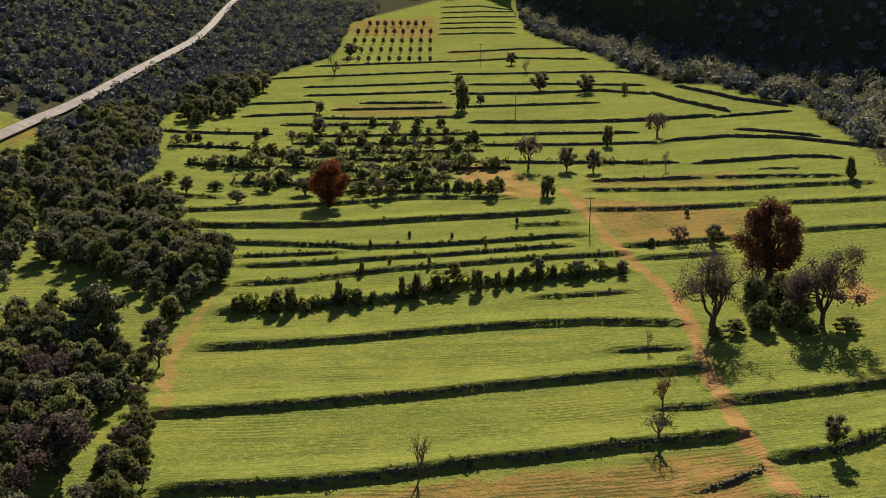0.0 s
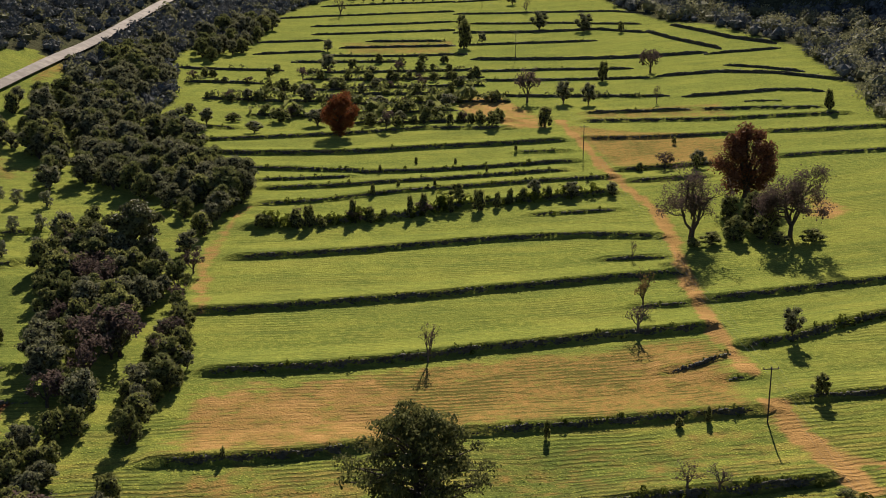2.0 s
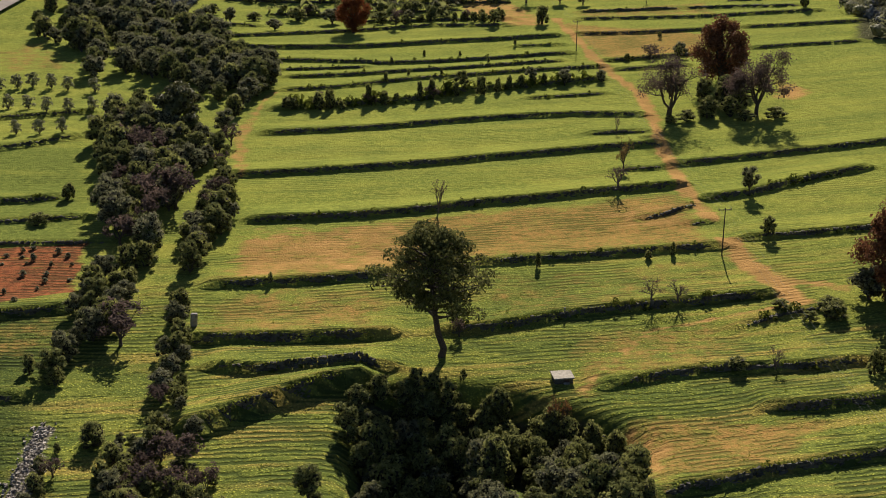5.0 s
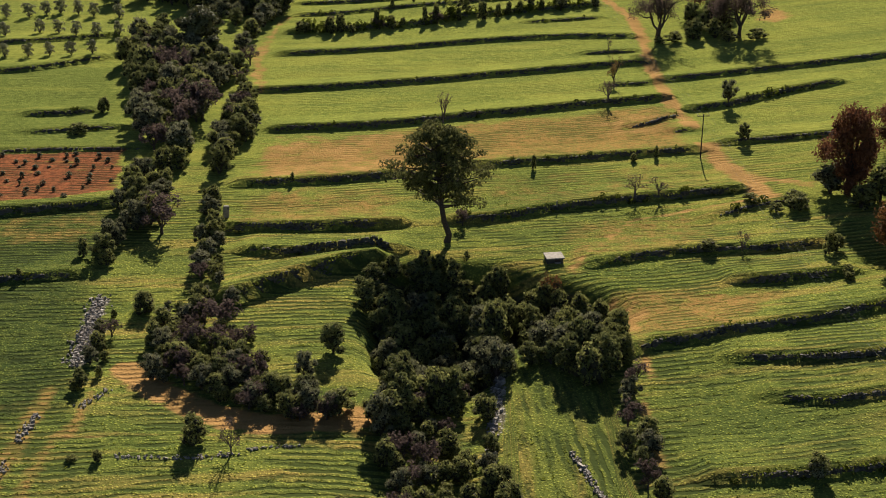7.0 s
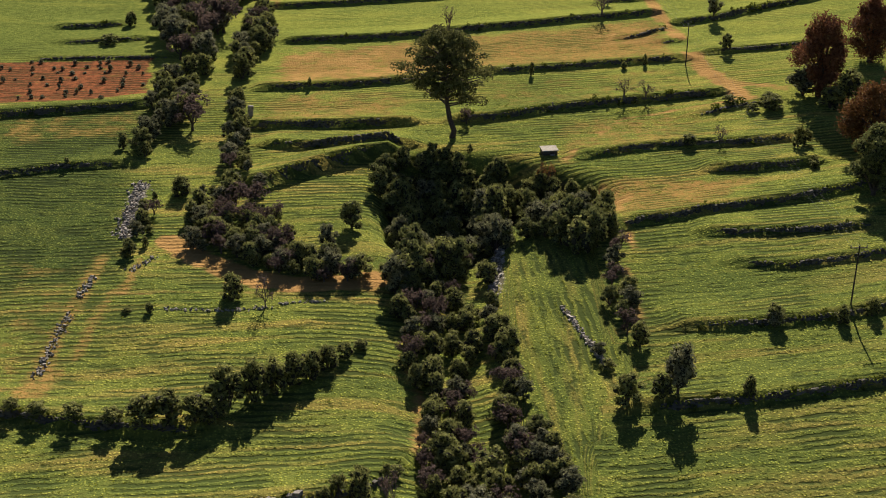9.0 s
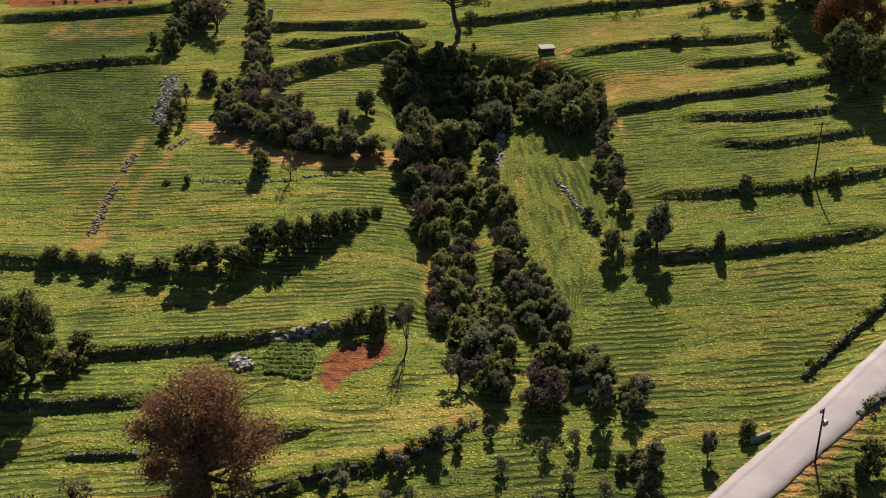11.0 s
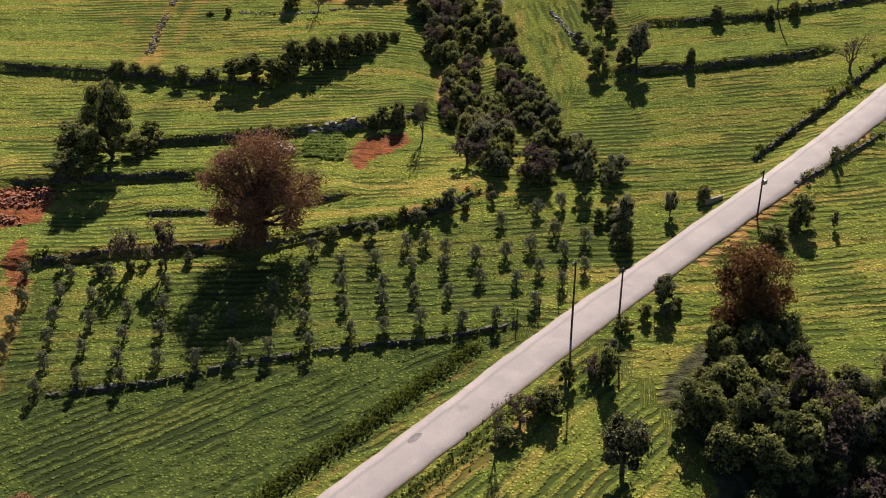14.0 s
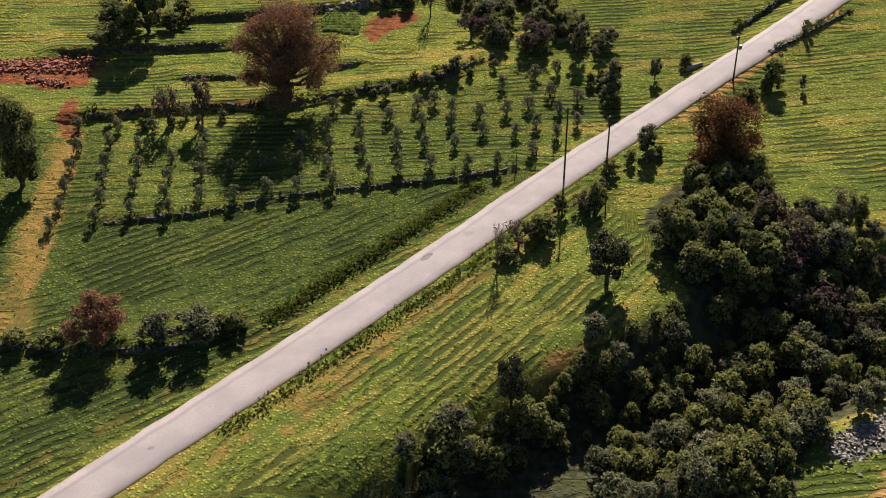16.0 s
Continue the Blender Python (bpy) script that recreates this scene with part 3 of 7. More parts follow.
strip('dry', [(-42.1, 47.7), (-43.5, 35.8), (-45.3, 16.9)], 0.8, 1.5)
strip('earth', [(-39.5, 53.0), (-35.1, 48.6), (-28.5, 43.8), (-22, 41.9), (-15.8, 42.6), (-11.4, 43.8)], 1.1, 3.4)
strip('earth', [(-7.5, 31.1), (-6.2, 19.8), (-5.6, 8.8)], 0.7, 1.4)
strip('earth', [(-44.9, 38.6), (-36.8, 39.3), (-24.4, 39.7)], 0.5, 0.8)
strip('earth', [(21.7, 57.8), (20.4, 45.2), (19.9, 34)], 0.6, 1.2)
strip('earth', [(-46.7, -32.7), (-36.5, -30.2), (-24, -28.5)], 0.7, 0.9)
strip('earth', [(-9.2, -21.8), (-3.9, -19.2), (0.4, -11.8)], 0.7, 0.8)
strip('dry', [(-42.3, -93.7), (-37.6, -88.2), (-29.2, -79.2), (-17.4, -67.2), (-8, -56.2), (-2.7, -49.3), (8.5, -37.3), (20.7, -23.9), (32.7, -11.5), (44.5, 1.3)], 0.42, 1.4)
strip('dry', [(-29.2, -93), (-20.4, -82.4), (-11.7, -72.4), (0.1, -59.9), (7.7, -48.6)], 0.55, 2.2)
strip('earth', [(22.4, -31.8), (34.2, -19.2), (47.9, -4.1)], 0.9, 1)
strip('dry', [(-18.7, -84.4), (-14.4, -78.6), (-9.6, -72.7)], 0.8, 1.1)
strip('dry', [(-44.9, -73.1), (-46.8, -62.8), (-47.3, -53), (-48.2, -43), (-49.1, -36.9)], 0.8, 3.4)
strip('red', [(-50.3, -29.8), (-49.3, -36.9)], 1, 1.6)
zone('red', [(-66.3, -20), (-50.6, -17.3), (-49.1, -24.7), (-53.9, -26.5), (-56.3, -25.3), (-64.4, -26.1)], 1, 0.6)
zone('red', [(-16.7, -9.3), (-16.5, -5), (-14, -3), (-9.4, -1.3), (-8.7, -4), (-13, -8), (-15.3, -11.6)], 0.9, 0.5)
zone('red', [(-90.6, 121.3), (-58.1, 127.8), (-54.6, 108.5), (-64.1, 103.1), (-83.1, 100.1)], 0.75, 0.8)
zone('earth', [(-35, 112.5), (-35.2, 126.3), (-33.1, 137.2), (-23.4, 135.4), (-10.4, 140.7), (-2.5, 126.1), (-11.1, 116.2)], 0.5, 3)
zone('dry', [(-34.1, 131.3), (-2.6, 141.8), (39.4, 149.3), (39.5, 124.4), (2.8, 120.2), (-10.2, 115.9), (-34.6, 112.3)], 0.8, 4)
zone('earth', [(22.7, 142.8), (37.6, 144.4), (40.6, 134.6), (27.1, 131.6)], 0.5, 4)
zone('dry', [(-34.2, 94), (-34.7, 110.3), (-10.1, 113.7), (-9.4, 96)], 0.55, 3)
zone('dry', [(2.3, 98.1), (4.4, 116.6), (39.9, 121.8), (42.3, 105.7), (15.1, 101.5)], 0.4, 4)
zone('dry', [(14.7, 96.2), (42, 100.8), (35.4, 85), (13.2, 78.7)], 0.5, 4)
zone('dry', [(18, 71.2), (19.6, 74.2), (42.9, 72.7), (35.5, 62.2), (20.7, 59.4)], 0.7, 3)
zone('earth', [(18.7, 71.7), (20.1, 72.5), (24, 67.7), (20.7, 59.4)], 0.6, 1.5)
zone('dry', [(31.5, 296.7), (69.5, 269.7), (60.5, 247.1), (38.1, 246.4)], 0.9, 3)
zone('dry', [(34.7, 313.5), (76.4, 316.4), (75, 292.6), (37.3, 298.9)], 0.6, 4)
zone('earth', [(5.7, 342.9), (15.4, 346.1), (25.4, 308), (27.1, 294.3), (16.1, 294.9), (2.3, 325.8)], 0.7, 2)
zone('earth', [(73.6, 221.5), (77.7, 206.6), (73.1, 201.4), (69.6, 205.3)], 0.8, 3)
zone('dry', [(-41.9, 462.8), (3.2, 469.4), (3, 435.2), (-37.3, 433.6)], 0.6, 3)
zone('dry', [(-63.3, 743.7), (-56.6, 849.1), (-6.4, 877.5), (-3.6, 714)], 0.8, 4)
zone('dry', [(-117.5, 320.3), (-112.4, 352), (-117, 403.7), (-123.5, 394.7), (-125.4, 343.3)], 0.7, 4)
zone('dry', [(1.3, 657.9), (63.9, 650.2), (61.4, 624.1), (1.2, 615.3)], 0.5, 3)
zone('dry', [(-115.1, 250.2), (-104.8, 264.1), (-90.3, 238.1), (-108.2, 229.8)], 0.5, 4)
zone('dry', [(-10.7, 43.2), (-23.3, 42.4), (-29.5, 45.9), (-24.3, 39.5), (-9.8, 39.2)], 0.6, 2)
zone('dry', [(-59.9, 46.5), (-47.1, 47.4), (-46, 15.4), (-52.9, 14.8)], 0.4, 4)
zone('dry', [(30.1, -58.8), (27.9, -54.7), (41.8, -50.7), (40.5, -57.5)], 0.5, 4)
zone('earth', [(3.9, -76.3), (7.7, -72.6), (8.9, -71.3), (6.2, -71.2), (2.3, -76.2)], 0.8, 1.5)
zone('earth', [(28.8, -90.7), (31.4, -87.5), (33.8, -87.5), (32.5, -91.8), (27.7, -93)], 1, 1.5)
zone('dry', [(-75.8, 95), (-54.2, 101.1), (-52.5, 89.8), (-72, 83.3)], 0.5, 3)
zone('stony', [(-46.8, 56.5), (-48.5, 72.3), (-46.5, 71.5), (-44.2, 56.6), (-45.8, 52.3)], 1, 0.8)
zone('stony', [(27.6, -85), (33.3, -81), (36.2, -79.8), (34.6, -84.9), (28.5, -86.6)], 1, 0.8)
zone('stony', [(4.1, 55.8), (5, 52.9), (3.4, 36.6), (2.5, 37.1)], 0.9, 0.5)
furrows([(5.5, 73.8), (17.8, 69.7), (15.3, 34.1), (18.6, 19.7), (13.2, 15.5), (10.5, 0.6), (5.7, 8.9), (4, 36.4)], -85)
furrows([(-35.6, -93.7), (-25.1, -81.6), (-16, -71.4), (-7, -61.2), (8.6, -42.3), (14.7, -51.8), (17.9, -63.5), (17.6, -66.2), (7.7, -72.6), (-6.3, -83.9), (-9.9, -89.2)], 51)
furrows([(-44.9, -73.1), (-46.7, -62.8), (-47, -53.4), (-28.4, -52.3), (3.1, -42.5), (5.4, -46), (-7, -61.2), (-16, -71.4), (-25.1, -81.6), (-35.6, -93.7), (-41.5, -95.9), (-47.9, -76.5)], 37)
zone('scrub', [(-14.9, 78.5), (-3, 82.9), (14.8, 75.9), (20.1, 69.1), (20, 53.2), (13.8, 70.2), (6.4, 72.1), (4, 54.9), (-0.7, 49.4), (-9.3, 43.6), (-11.1, 65.7), (-11.5, 77.8)], 1, 1)
zone('scrub', [(15.3, -51.8), (19.8, -45.3), (29.1, -42), (28.2, -51.8), (30.6, -56.1), (40.4, -58), (33.9, -79.2), (27.5, -82), (22.7, -91.7), (-4.3, -87.2), (3.8, -77.2), (9.3, -72.3), (12.3, -69), (18.8, -65), (18.3, -60.4)], 1, 1.5)
HILLSIDE = BRINK + [(-430, 1057), (-430, 348), (-122, 338), (-100, 300)]
MOUNTAIN = FOOT + [(520, 1100), (520, 247)]
zone("scrub", HILLSIDE, 1, 6)
zone("scrub", MOUNTAIN, 1, 6)
VERGE = [(-148.5, 308.6), (-135.4, 338.2), (-130.6, 360.3), (-116.6, 354.3), (-106.2, 311.7), (-109.8, 287.9), (-109.7, 261.8), (-122.5, 242.5)]
masks["scrub"] = np.maximum(masks["scrub"], np.maximum(sstep(1040, 1070, py), sstep(300, 340, np.abs(px - 20))))
masks["scrub"] = np.maximum(masks["scrub"], 1 - sstep(5, 10, along(RAVINE, px, py)[0]))
masks["scrub"] = np.maximum(masks["scrub"], 1 - sstep(3, 7, along(PIT, px, py)[0]))

masks["scrub"][inside(VERGE, px, py)] = 0

idx = np.arange(gx.size).reshape(gx.shape)
quads = np.stack([idx[:-1, :-1], idx[:-1, 1:], idx[1:, 1:], idx[1:, :-1]], -1).reshape(-1, 4)


def mesh(name, verts, faces, mat, smooth=False):
    me = bpy.data.meshes.new(name)
    me.from_pydata(np.asarray(verts, float).tolist(), [], faces if isinstance(faces, list) else faces.tolist())
    me.materials.append(mat)
    if smooth:
        me.shade_smooth()
    return me


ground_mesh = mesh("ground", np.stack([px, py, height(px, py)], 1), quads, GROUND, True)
# Row contrast and field tone fade with y to fit the camera's far view.
sown = 1 - 0.62 * sstep(85, 150, py)
for name, values in (*masks.items(), ("row", row), ("run", run), ("sown", sown)):
    ground_mesh.attributes.new(name, "FLOAT", "POINT").data.foreach_set("value", np.asarray(values, np.float32))
tagged(new("ground", ground_mesh), "green terraced farmland with bare earth tracks and scrub", "ground", kind="structure")


def lie(x, y):
    return float(height(x, y))


def resample(pts, step):
    """Points at even steps along a line."""
    p = np.array(pts, float)
    d = np.r_[0, np.cumsum(np.hypot(*np.diff(p, axis=0).T))]
    s = np.linspace(0, d[-1], max(2, int(d[-1] / step) + 1))
    return np.stack([np.interp(s, d, p[:, 0]), np.interp(s, d, p[:, 1])], 1)


def rounded(pts):
    p = np.array(pts, float)
    for _ in range(2):
        q = np.empty((2 * len(p) - 2, 2))
        q[0::2], q[1::2] = 0.75 * p[:-1] + 0.25 * p[1:], 0.25 * p[:-1] + 0.75 * p[1:]
        p = np.vstack([p[:1], q, p[-1:]])
    return p


def ribbon(name, pts, width, mat, lift, step):
    """A road that lies on the land, slightly cambered, with a ragged edge."""
    p = resample(rounded(pts), step)
    t = np.gradient(p, axis=0)
    t /= np.hypot(*t.T)[:, None]
    rng = np.random.default_rng(5)
    cols = np.array([-1, -0.93, -0.5, 0, 0.5, 0.93, 1])
    drop = np.array([-0.12, 0, 0.04, 0.06, 0.04, 0, -0.12])
    verts, faces, across = [], [], []
    ragged = rng.normal(0, 0.016, (len(p), 2))
    ragged[1:] += ragged[:-1] * 0.8
    for i in range(len(p)):
        half = width / 2 * (1 + ragged[i])
        for c, d in zip(cols, drop):
            w = c * half[0 if c < 0 else 1]
            x, y = p[i, 0] - t[i, 1] * w, p[i, 1] + t[i, 0] * w
            verts.append((x, y, float(slope(x, y)) + lift + d))
            across.append(c)
    n = len(cols)
    for i in range(len(p) - 1):
        for k in range(n - 1):
            faces.append((i * n + k + 1, i * n + k, (i + 1) * n + k, (i + 1) * n + k + 1))
    me = mesh(name, verts, faces, mat, True)
    me.attributes.new("across", "FLOAT", "POINT").data.foreach_set("value", np.array(across, np.float32))
    return new(name, me)


HILL_ROAD = [(-132.6, 233.3), (-127, 270), (-121.6, 325), (-120.4, 372), (-120.9, 424), (-123.3, 500), (-124.4, 558), (-125.6, 620), (-131, 695), (-141, 800), (-148, 893)]
tagged(ribbon("road", MAIN_ROAD, 4.35, ASPHALT, 0.16, 1.0), "worn pale grey asphalt country road", "road", kind="structure")
tagged(ribbon("road", HILL_ROAD, 3.7, GRAVEL, 1.1, 7.0), "pale gravel road along a scrub-covered hillside", "road", kind="structure")

def road_patch(x, y, long, wide, turn):
    """A stain of darker tar that lies on the asphalt."""
    rng = np.random.default_rng(8)
    a = np.arange(18) / 18 * 6.2832
    r = 1 + rng.normal(0, 0.09, 18)
    c, s = math.cos(radians(turn)), math.sin(radians(turn))
    u, v = np.cos(a) * r * long / 2, np.sin(a) * r * wide / 2
    X, Y = x + u * c - v * s, y + u * s + v * c
    me = mesh("road_patch", np.column_stack([X, Y, slope(X, Y) + 0.225]), [tuple(range(18))], TAR)
    tagged(new("road_patch", me), "dark tar stain on the pale asphalt", "stain", kind="structure")


road_patch(-7.0, -58.8, 1.7, 0.7, 52)
road_patch(-29.3, -86.6, 0.6, 0.4, 40)

# ---- shapes ----
CUBE = np.array([(x, y, z) for x in (-0.5, 0.5) for y in (-0.5, 0.5) for z in (-0.5, 0.5)])
CUBE_FACES = np.array([(0, 1, 3, 2), (4, 6, 7, 5), (0, 4, 5, 1), (2, 3, 7, 6), (0, 2, 6, 4), (1, 5, 7, 3)])


def stones(rng, centres, sizes, turns):
    """Rough boxes, one at each centre."""
    n = len(centres)
    v = CUBE[None] * np.asarray(sizes)[:, None] + rng.normal(0, 0.06, (n, 8, 3))
    c, s = np.cos(turns)[:, None], np.sin(turns)[:, None]
    v = np.stack([v[..., 0] * c - v[..., 1] * s, v[..., 0] * s + v[..., 1] * c, v[..., 2]], -1) + np.asarray(centres)[:, None]
    return v.reshape(-1, 3), (CUBE_FACES[None] + 8 * np.arange(n)[:, None, None]).reshape(-1, 4)


def leaves(rng, centres, out, size):
    """Small bent leaf sprays at the given centres, facing more or less along out."""
    n = len(centres)
    nrm = out + rng.normal(0, 0.45, (n, 3))
    nrm /= np.linalg.norm(nrm, axis=1)[:, None] + 1e-9
    a = np.cross(nrm, rng.normal(0, 1, (n, 3)))
    a /= np.linalg.norm(a, axis=1)[:, None] + 1e-9
    b = np.cross(nrm, a)
    s = (np.asarray(size) * rng.uniform(0.55, 1.3, n))[:, None]
    v = np.stack([centres - a * s, centres - b * s * 0.6 + nrm * s * 0.25, centres + a * s, centres + b * s * 0.6 + nrm * s * 0.25], 1)
    return v.reshape(-1, 3), np.arange(4 * n).reshape(-1, 4)


def join(*pieces):
    vs, fs, n = [], [], 0
    for v, f in pieces:
        vs.append(np.asarray(v, float).reshape(-1, 3))
        fs += [tuple(int(i) + n for i in face) for face in f]
        n += len(vs[-1])
    return np.concatenate(vs), fs


def tube(path, radii, sides=5):
    path, verts, faces = [Vector(p) for p in path], [], []
    for i, p in enumerate(path):
        d = (path[min(i + 1, len(path) - 1)] - path[max(i - 1, 0)]).normalized()
        a = d.orthogonal().normalized()
        b = d.cross(a)
        for k in range(sides):
            w = 2 * math.pi * k / sides
            verts.append(p + (a * math.cos(w) + b * math.sin(w)) * radii[i])
    for i in range(len(path) - 1):
        for k in range(sides):
            j = (k + 1) % sides
            faces.append((i * sides + k, i * sides + j, (i + 1) * sides + j, (i + 1) * sides + k))
    faces.append(tuple(range((len(path) - 1) * sides, len(path) * sides)))
    return np.array([tuple(v) for v in verts]), faces


def part(name, me, parent, label="", kind=""):
    ob = new(name, me)
    ob.parent = parent
    return tagged(ob, label, kind=kind)


def boxed(size, at, mat, name="block", bevel=0.03, turn=0.0):
    bm = bmesh.new()
    bmesh.ops.create_cube(bm, size=1.0, matrix=Matrix.Translation(at) @ Matrix.Rotation(turn, 4, "Z") @ Matrix.Diagonal((*size, 1)))
    bmesh.ops.bevel(bm, geom=bm.edges[:], offset=bevel, segments=1, affect="EDGES")
    me = bpy.data.meshes.new(name)
    bm.to_mesh(me)
    bm.free()
    me.materials.append(mat)
    return me


# ---- trees and shrubs, each kind a few shapes of unit height and width ----
def lobes_for(rng, count, low, flat, spread):
    """Overlapping round masses that make up one uneven, domed crown."""
    out = []
    for i in range(count):
        a, u = 2.4 * i + rng.uniform(-0.5, 0.5), (i + rng.uniform(0.1, 0.9)) / count
        ring = spread * math.sin(math.pi * (0.22 + 0.70 * u)) ** 0.8 * rng.uniform(0.55, 1.1)
        size = rng.uniform(0.75, 1.15) * (0.20 if count < 13 else 0.155)
        out.append((ring * math.cos(a), ring * math.sin(a), low + (1 - low) * (0.10 + 0.78 * u), size, size * rng.uniform(0.85, 1.15), size * flat))
    out.append((0, 0, low + (1 - low) * 0.45, spread * 0.7, spread * 0.7, (1 - low) * 0.38))
    out = np.array(out)
    wide, high = (np.hypot(out[:, 0], out[:, 1]) + out[:, 3]).max(), (out[:, 2] + out[:, 5]).max()
    return out * np.array([0.5 / wide, 0.5 / wide, 0.98 / high, 0.5 / wide, 0.5 / wide, 0.98 / high])


def crown(rng, lobes, count, size, core=True):
    """Leaf sprays over the lobes; with a core also dark balls inside, coloured as the crown's inner shade. Returns the
    points, the faces and how many faces are leaves.
    """
    pieces = []
    area = lobes[:, 3] ** 2
    which = rng.choice(len(lobes), count, p=area / area.sum())
    d = rng.normal(0, 1, (count, 3))
    d /= np.linalg.norm(d, axis=1)[:, None]
    d[:, 2] = np.where(d[:, 2] < -0.3, -d[:, 2], d[:, 2])
    at = lobes[which, :3] + d * lobes[which, 3:] * rng.uniform(0.62, 1.0, (count, 1)) * (1 + 0.22 * rng.random((count, 1)) ** 4)
    at[:, 2] = np.maximum(at[:, 2], 0.02)
    pieces.append(leaves(rng, at, d, np.full(count, size)))
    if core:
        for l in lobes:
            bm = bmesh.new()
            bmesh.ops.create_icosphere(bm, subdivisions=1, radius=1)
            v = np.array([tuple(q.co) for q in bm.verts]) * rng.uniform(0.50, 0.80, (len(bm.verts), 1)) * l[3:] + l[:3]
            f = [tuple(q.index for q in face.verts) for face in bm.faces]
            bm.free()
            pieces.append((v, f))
    return *join(*pieces), count


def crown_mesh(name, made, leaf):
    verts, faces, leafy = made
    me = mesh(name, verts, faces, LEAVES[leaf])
    # Faces after the leaves are core balls in the painted shade tone.
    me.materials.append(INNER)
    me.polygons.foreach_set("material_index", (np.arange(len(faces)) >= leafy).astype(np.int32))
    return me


def limbs(rng, base, tip, r0, depth, sides, tips, spread=0.55):
    """A limb that forks again and again; the ends of the finest twigs are added to tips."""
    base, tip = Vector(base), Vector(tip)
    bend = (tip - base).length * 0.10
    mid = base.lerp(tip, 0.5) + Vector(rng.normal(0, bend, 3))
    out = [tube([base, mid, tip], [r0, r0 * 0.8, r0 * 0.55], sides) if depth > 1 else tube([base, tip], [r0, r0 * 0.5], sides)]
    if depth == 0:
        tips.append(tuple(tip))
        return out
    for _ in range(3):
        start = base.lerp(tip, rng.uniform(0.55, 1.0))
        way = (tip - base).normalized() + Vector(rng.normal(0, spread, 3))
        way.z = max(way.z, -0.1) + 0.08
        length = (tip - base).length * rng.uniform(0.55, 0.85)
        out += limbs(rng, start, start + way.normalized() * length, r0 * 0.5, depth - 1, 3, tips, spread)
    return out


def fit_unit(v):
    """Brings a set of points into a crown of unit width and height."""
    v = np.array(v, float)
    half = np.percentile(np.hypot(v[:, 0], v[:, 1]), 99)
    v[:, :2] *= 0.5 / half
    v[:, 2] *= 1.0 / np.percentile(v[:, 2], 99.5)
    return v


def bush_shape(rng, leaf, tall):
    lobes = lobes_for(rng, 15 if not tall else 16, 0.0, 1.0 if not tall else 1.5, 0.36 if not tall else 0.28)
    stems = [tube([(0, 0, -0.15), (x * 0.5, y * 0.5, 0.2), (x, y, 0.5)], [0.03, 0.022, 0.01], 4) for x, y in rng.normal(0, 0.12, (4, 2))]
    return (("stem", mesh("bush_stem", *join(*stems), BARK)), ("foliage", crown_mesh("bush_foliage", crown(rng, lobes, 900, 0.046), leaf)))


def tree_shape(rng, leaf, low, count, size, core, nlobes=10):
    lobes = lobes_for(rng, nlobes, low, 0.85, 0.36)
    pieces = [tube([(0, 0, -0.08), (0.01, 0, low * 0.6), tuple(rng.normal(0, 0.02, 2)) + (low * 1.1 + 0.05,)], [0.045, 0.036, 0.030], 6)]
    for l in lobes[:7]:
        pieces.append(tube([(0, 0, low * 0.8), tuple(l[:3] * (0.5, 0.5, 0.75)), tuple(l[:3])], [0.026, 0.016, 0.006], 4))
    return (("trunk", mesh("tree_trunk", *join(*pieces), BARK)), ("crown", crown_mesh("tree_crown", crown(rng, lobes, count, size, core), leaf)))


def forked_shape(rng, leaf, count, size, depth=3):
    """A tree whose limbs show: bare, or thinly clad with dead leaves."""
    tips, wood = [], [tube([(0, 0, -0.08), (0.01, 0.01, 0.08), (0, 0, 0.18)], [0.050, 0.038, 0.034], 6)]
    for i in range(5):
        a = 6.283 * i / 5 + rng.uniform(-0.4, 0.4)
        r = rng.uniform(0.10, 0.20)
        wood += limbs(rng, (0, 0, 0.14), (r * math.cos(a), r * math.sin(a), rng.uniform(0.26, 0.46)), 0.024, depth, 4, tips)
    v, f = join(*wood)
    scale = fit_unit(np.vstack([v, tips]))
    v, tips = scale[: len(v)], scale[len(v) :]
    shape = [("trunk", mesh("tree_limbs", v, f, TWIG if count < 400 else BARK))]
    at = tips[rng.integers(0, len(tips), count)] + rng.normal(0, 0.035, (count, 3))
    out = at - np.array((0, 0, 0.45))
    out /= np.linalg.norm(out, axis=1)[:, None]
    shape.append(("crown", mesh("tree_leaves", *leaves(rng, at, out, np.full(count, size)), LEAVES[leaf])))
    return tuple(shape)


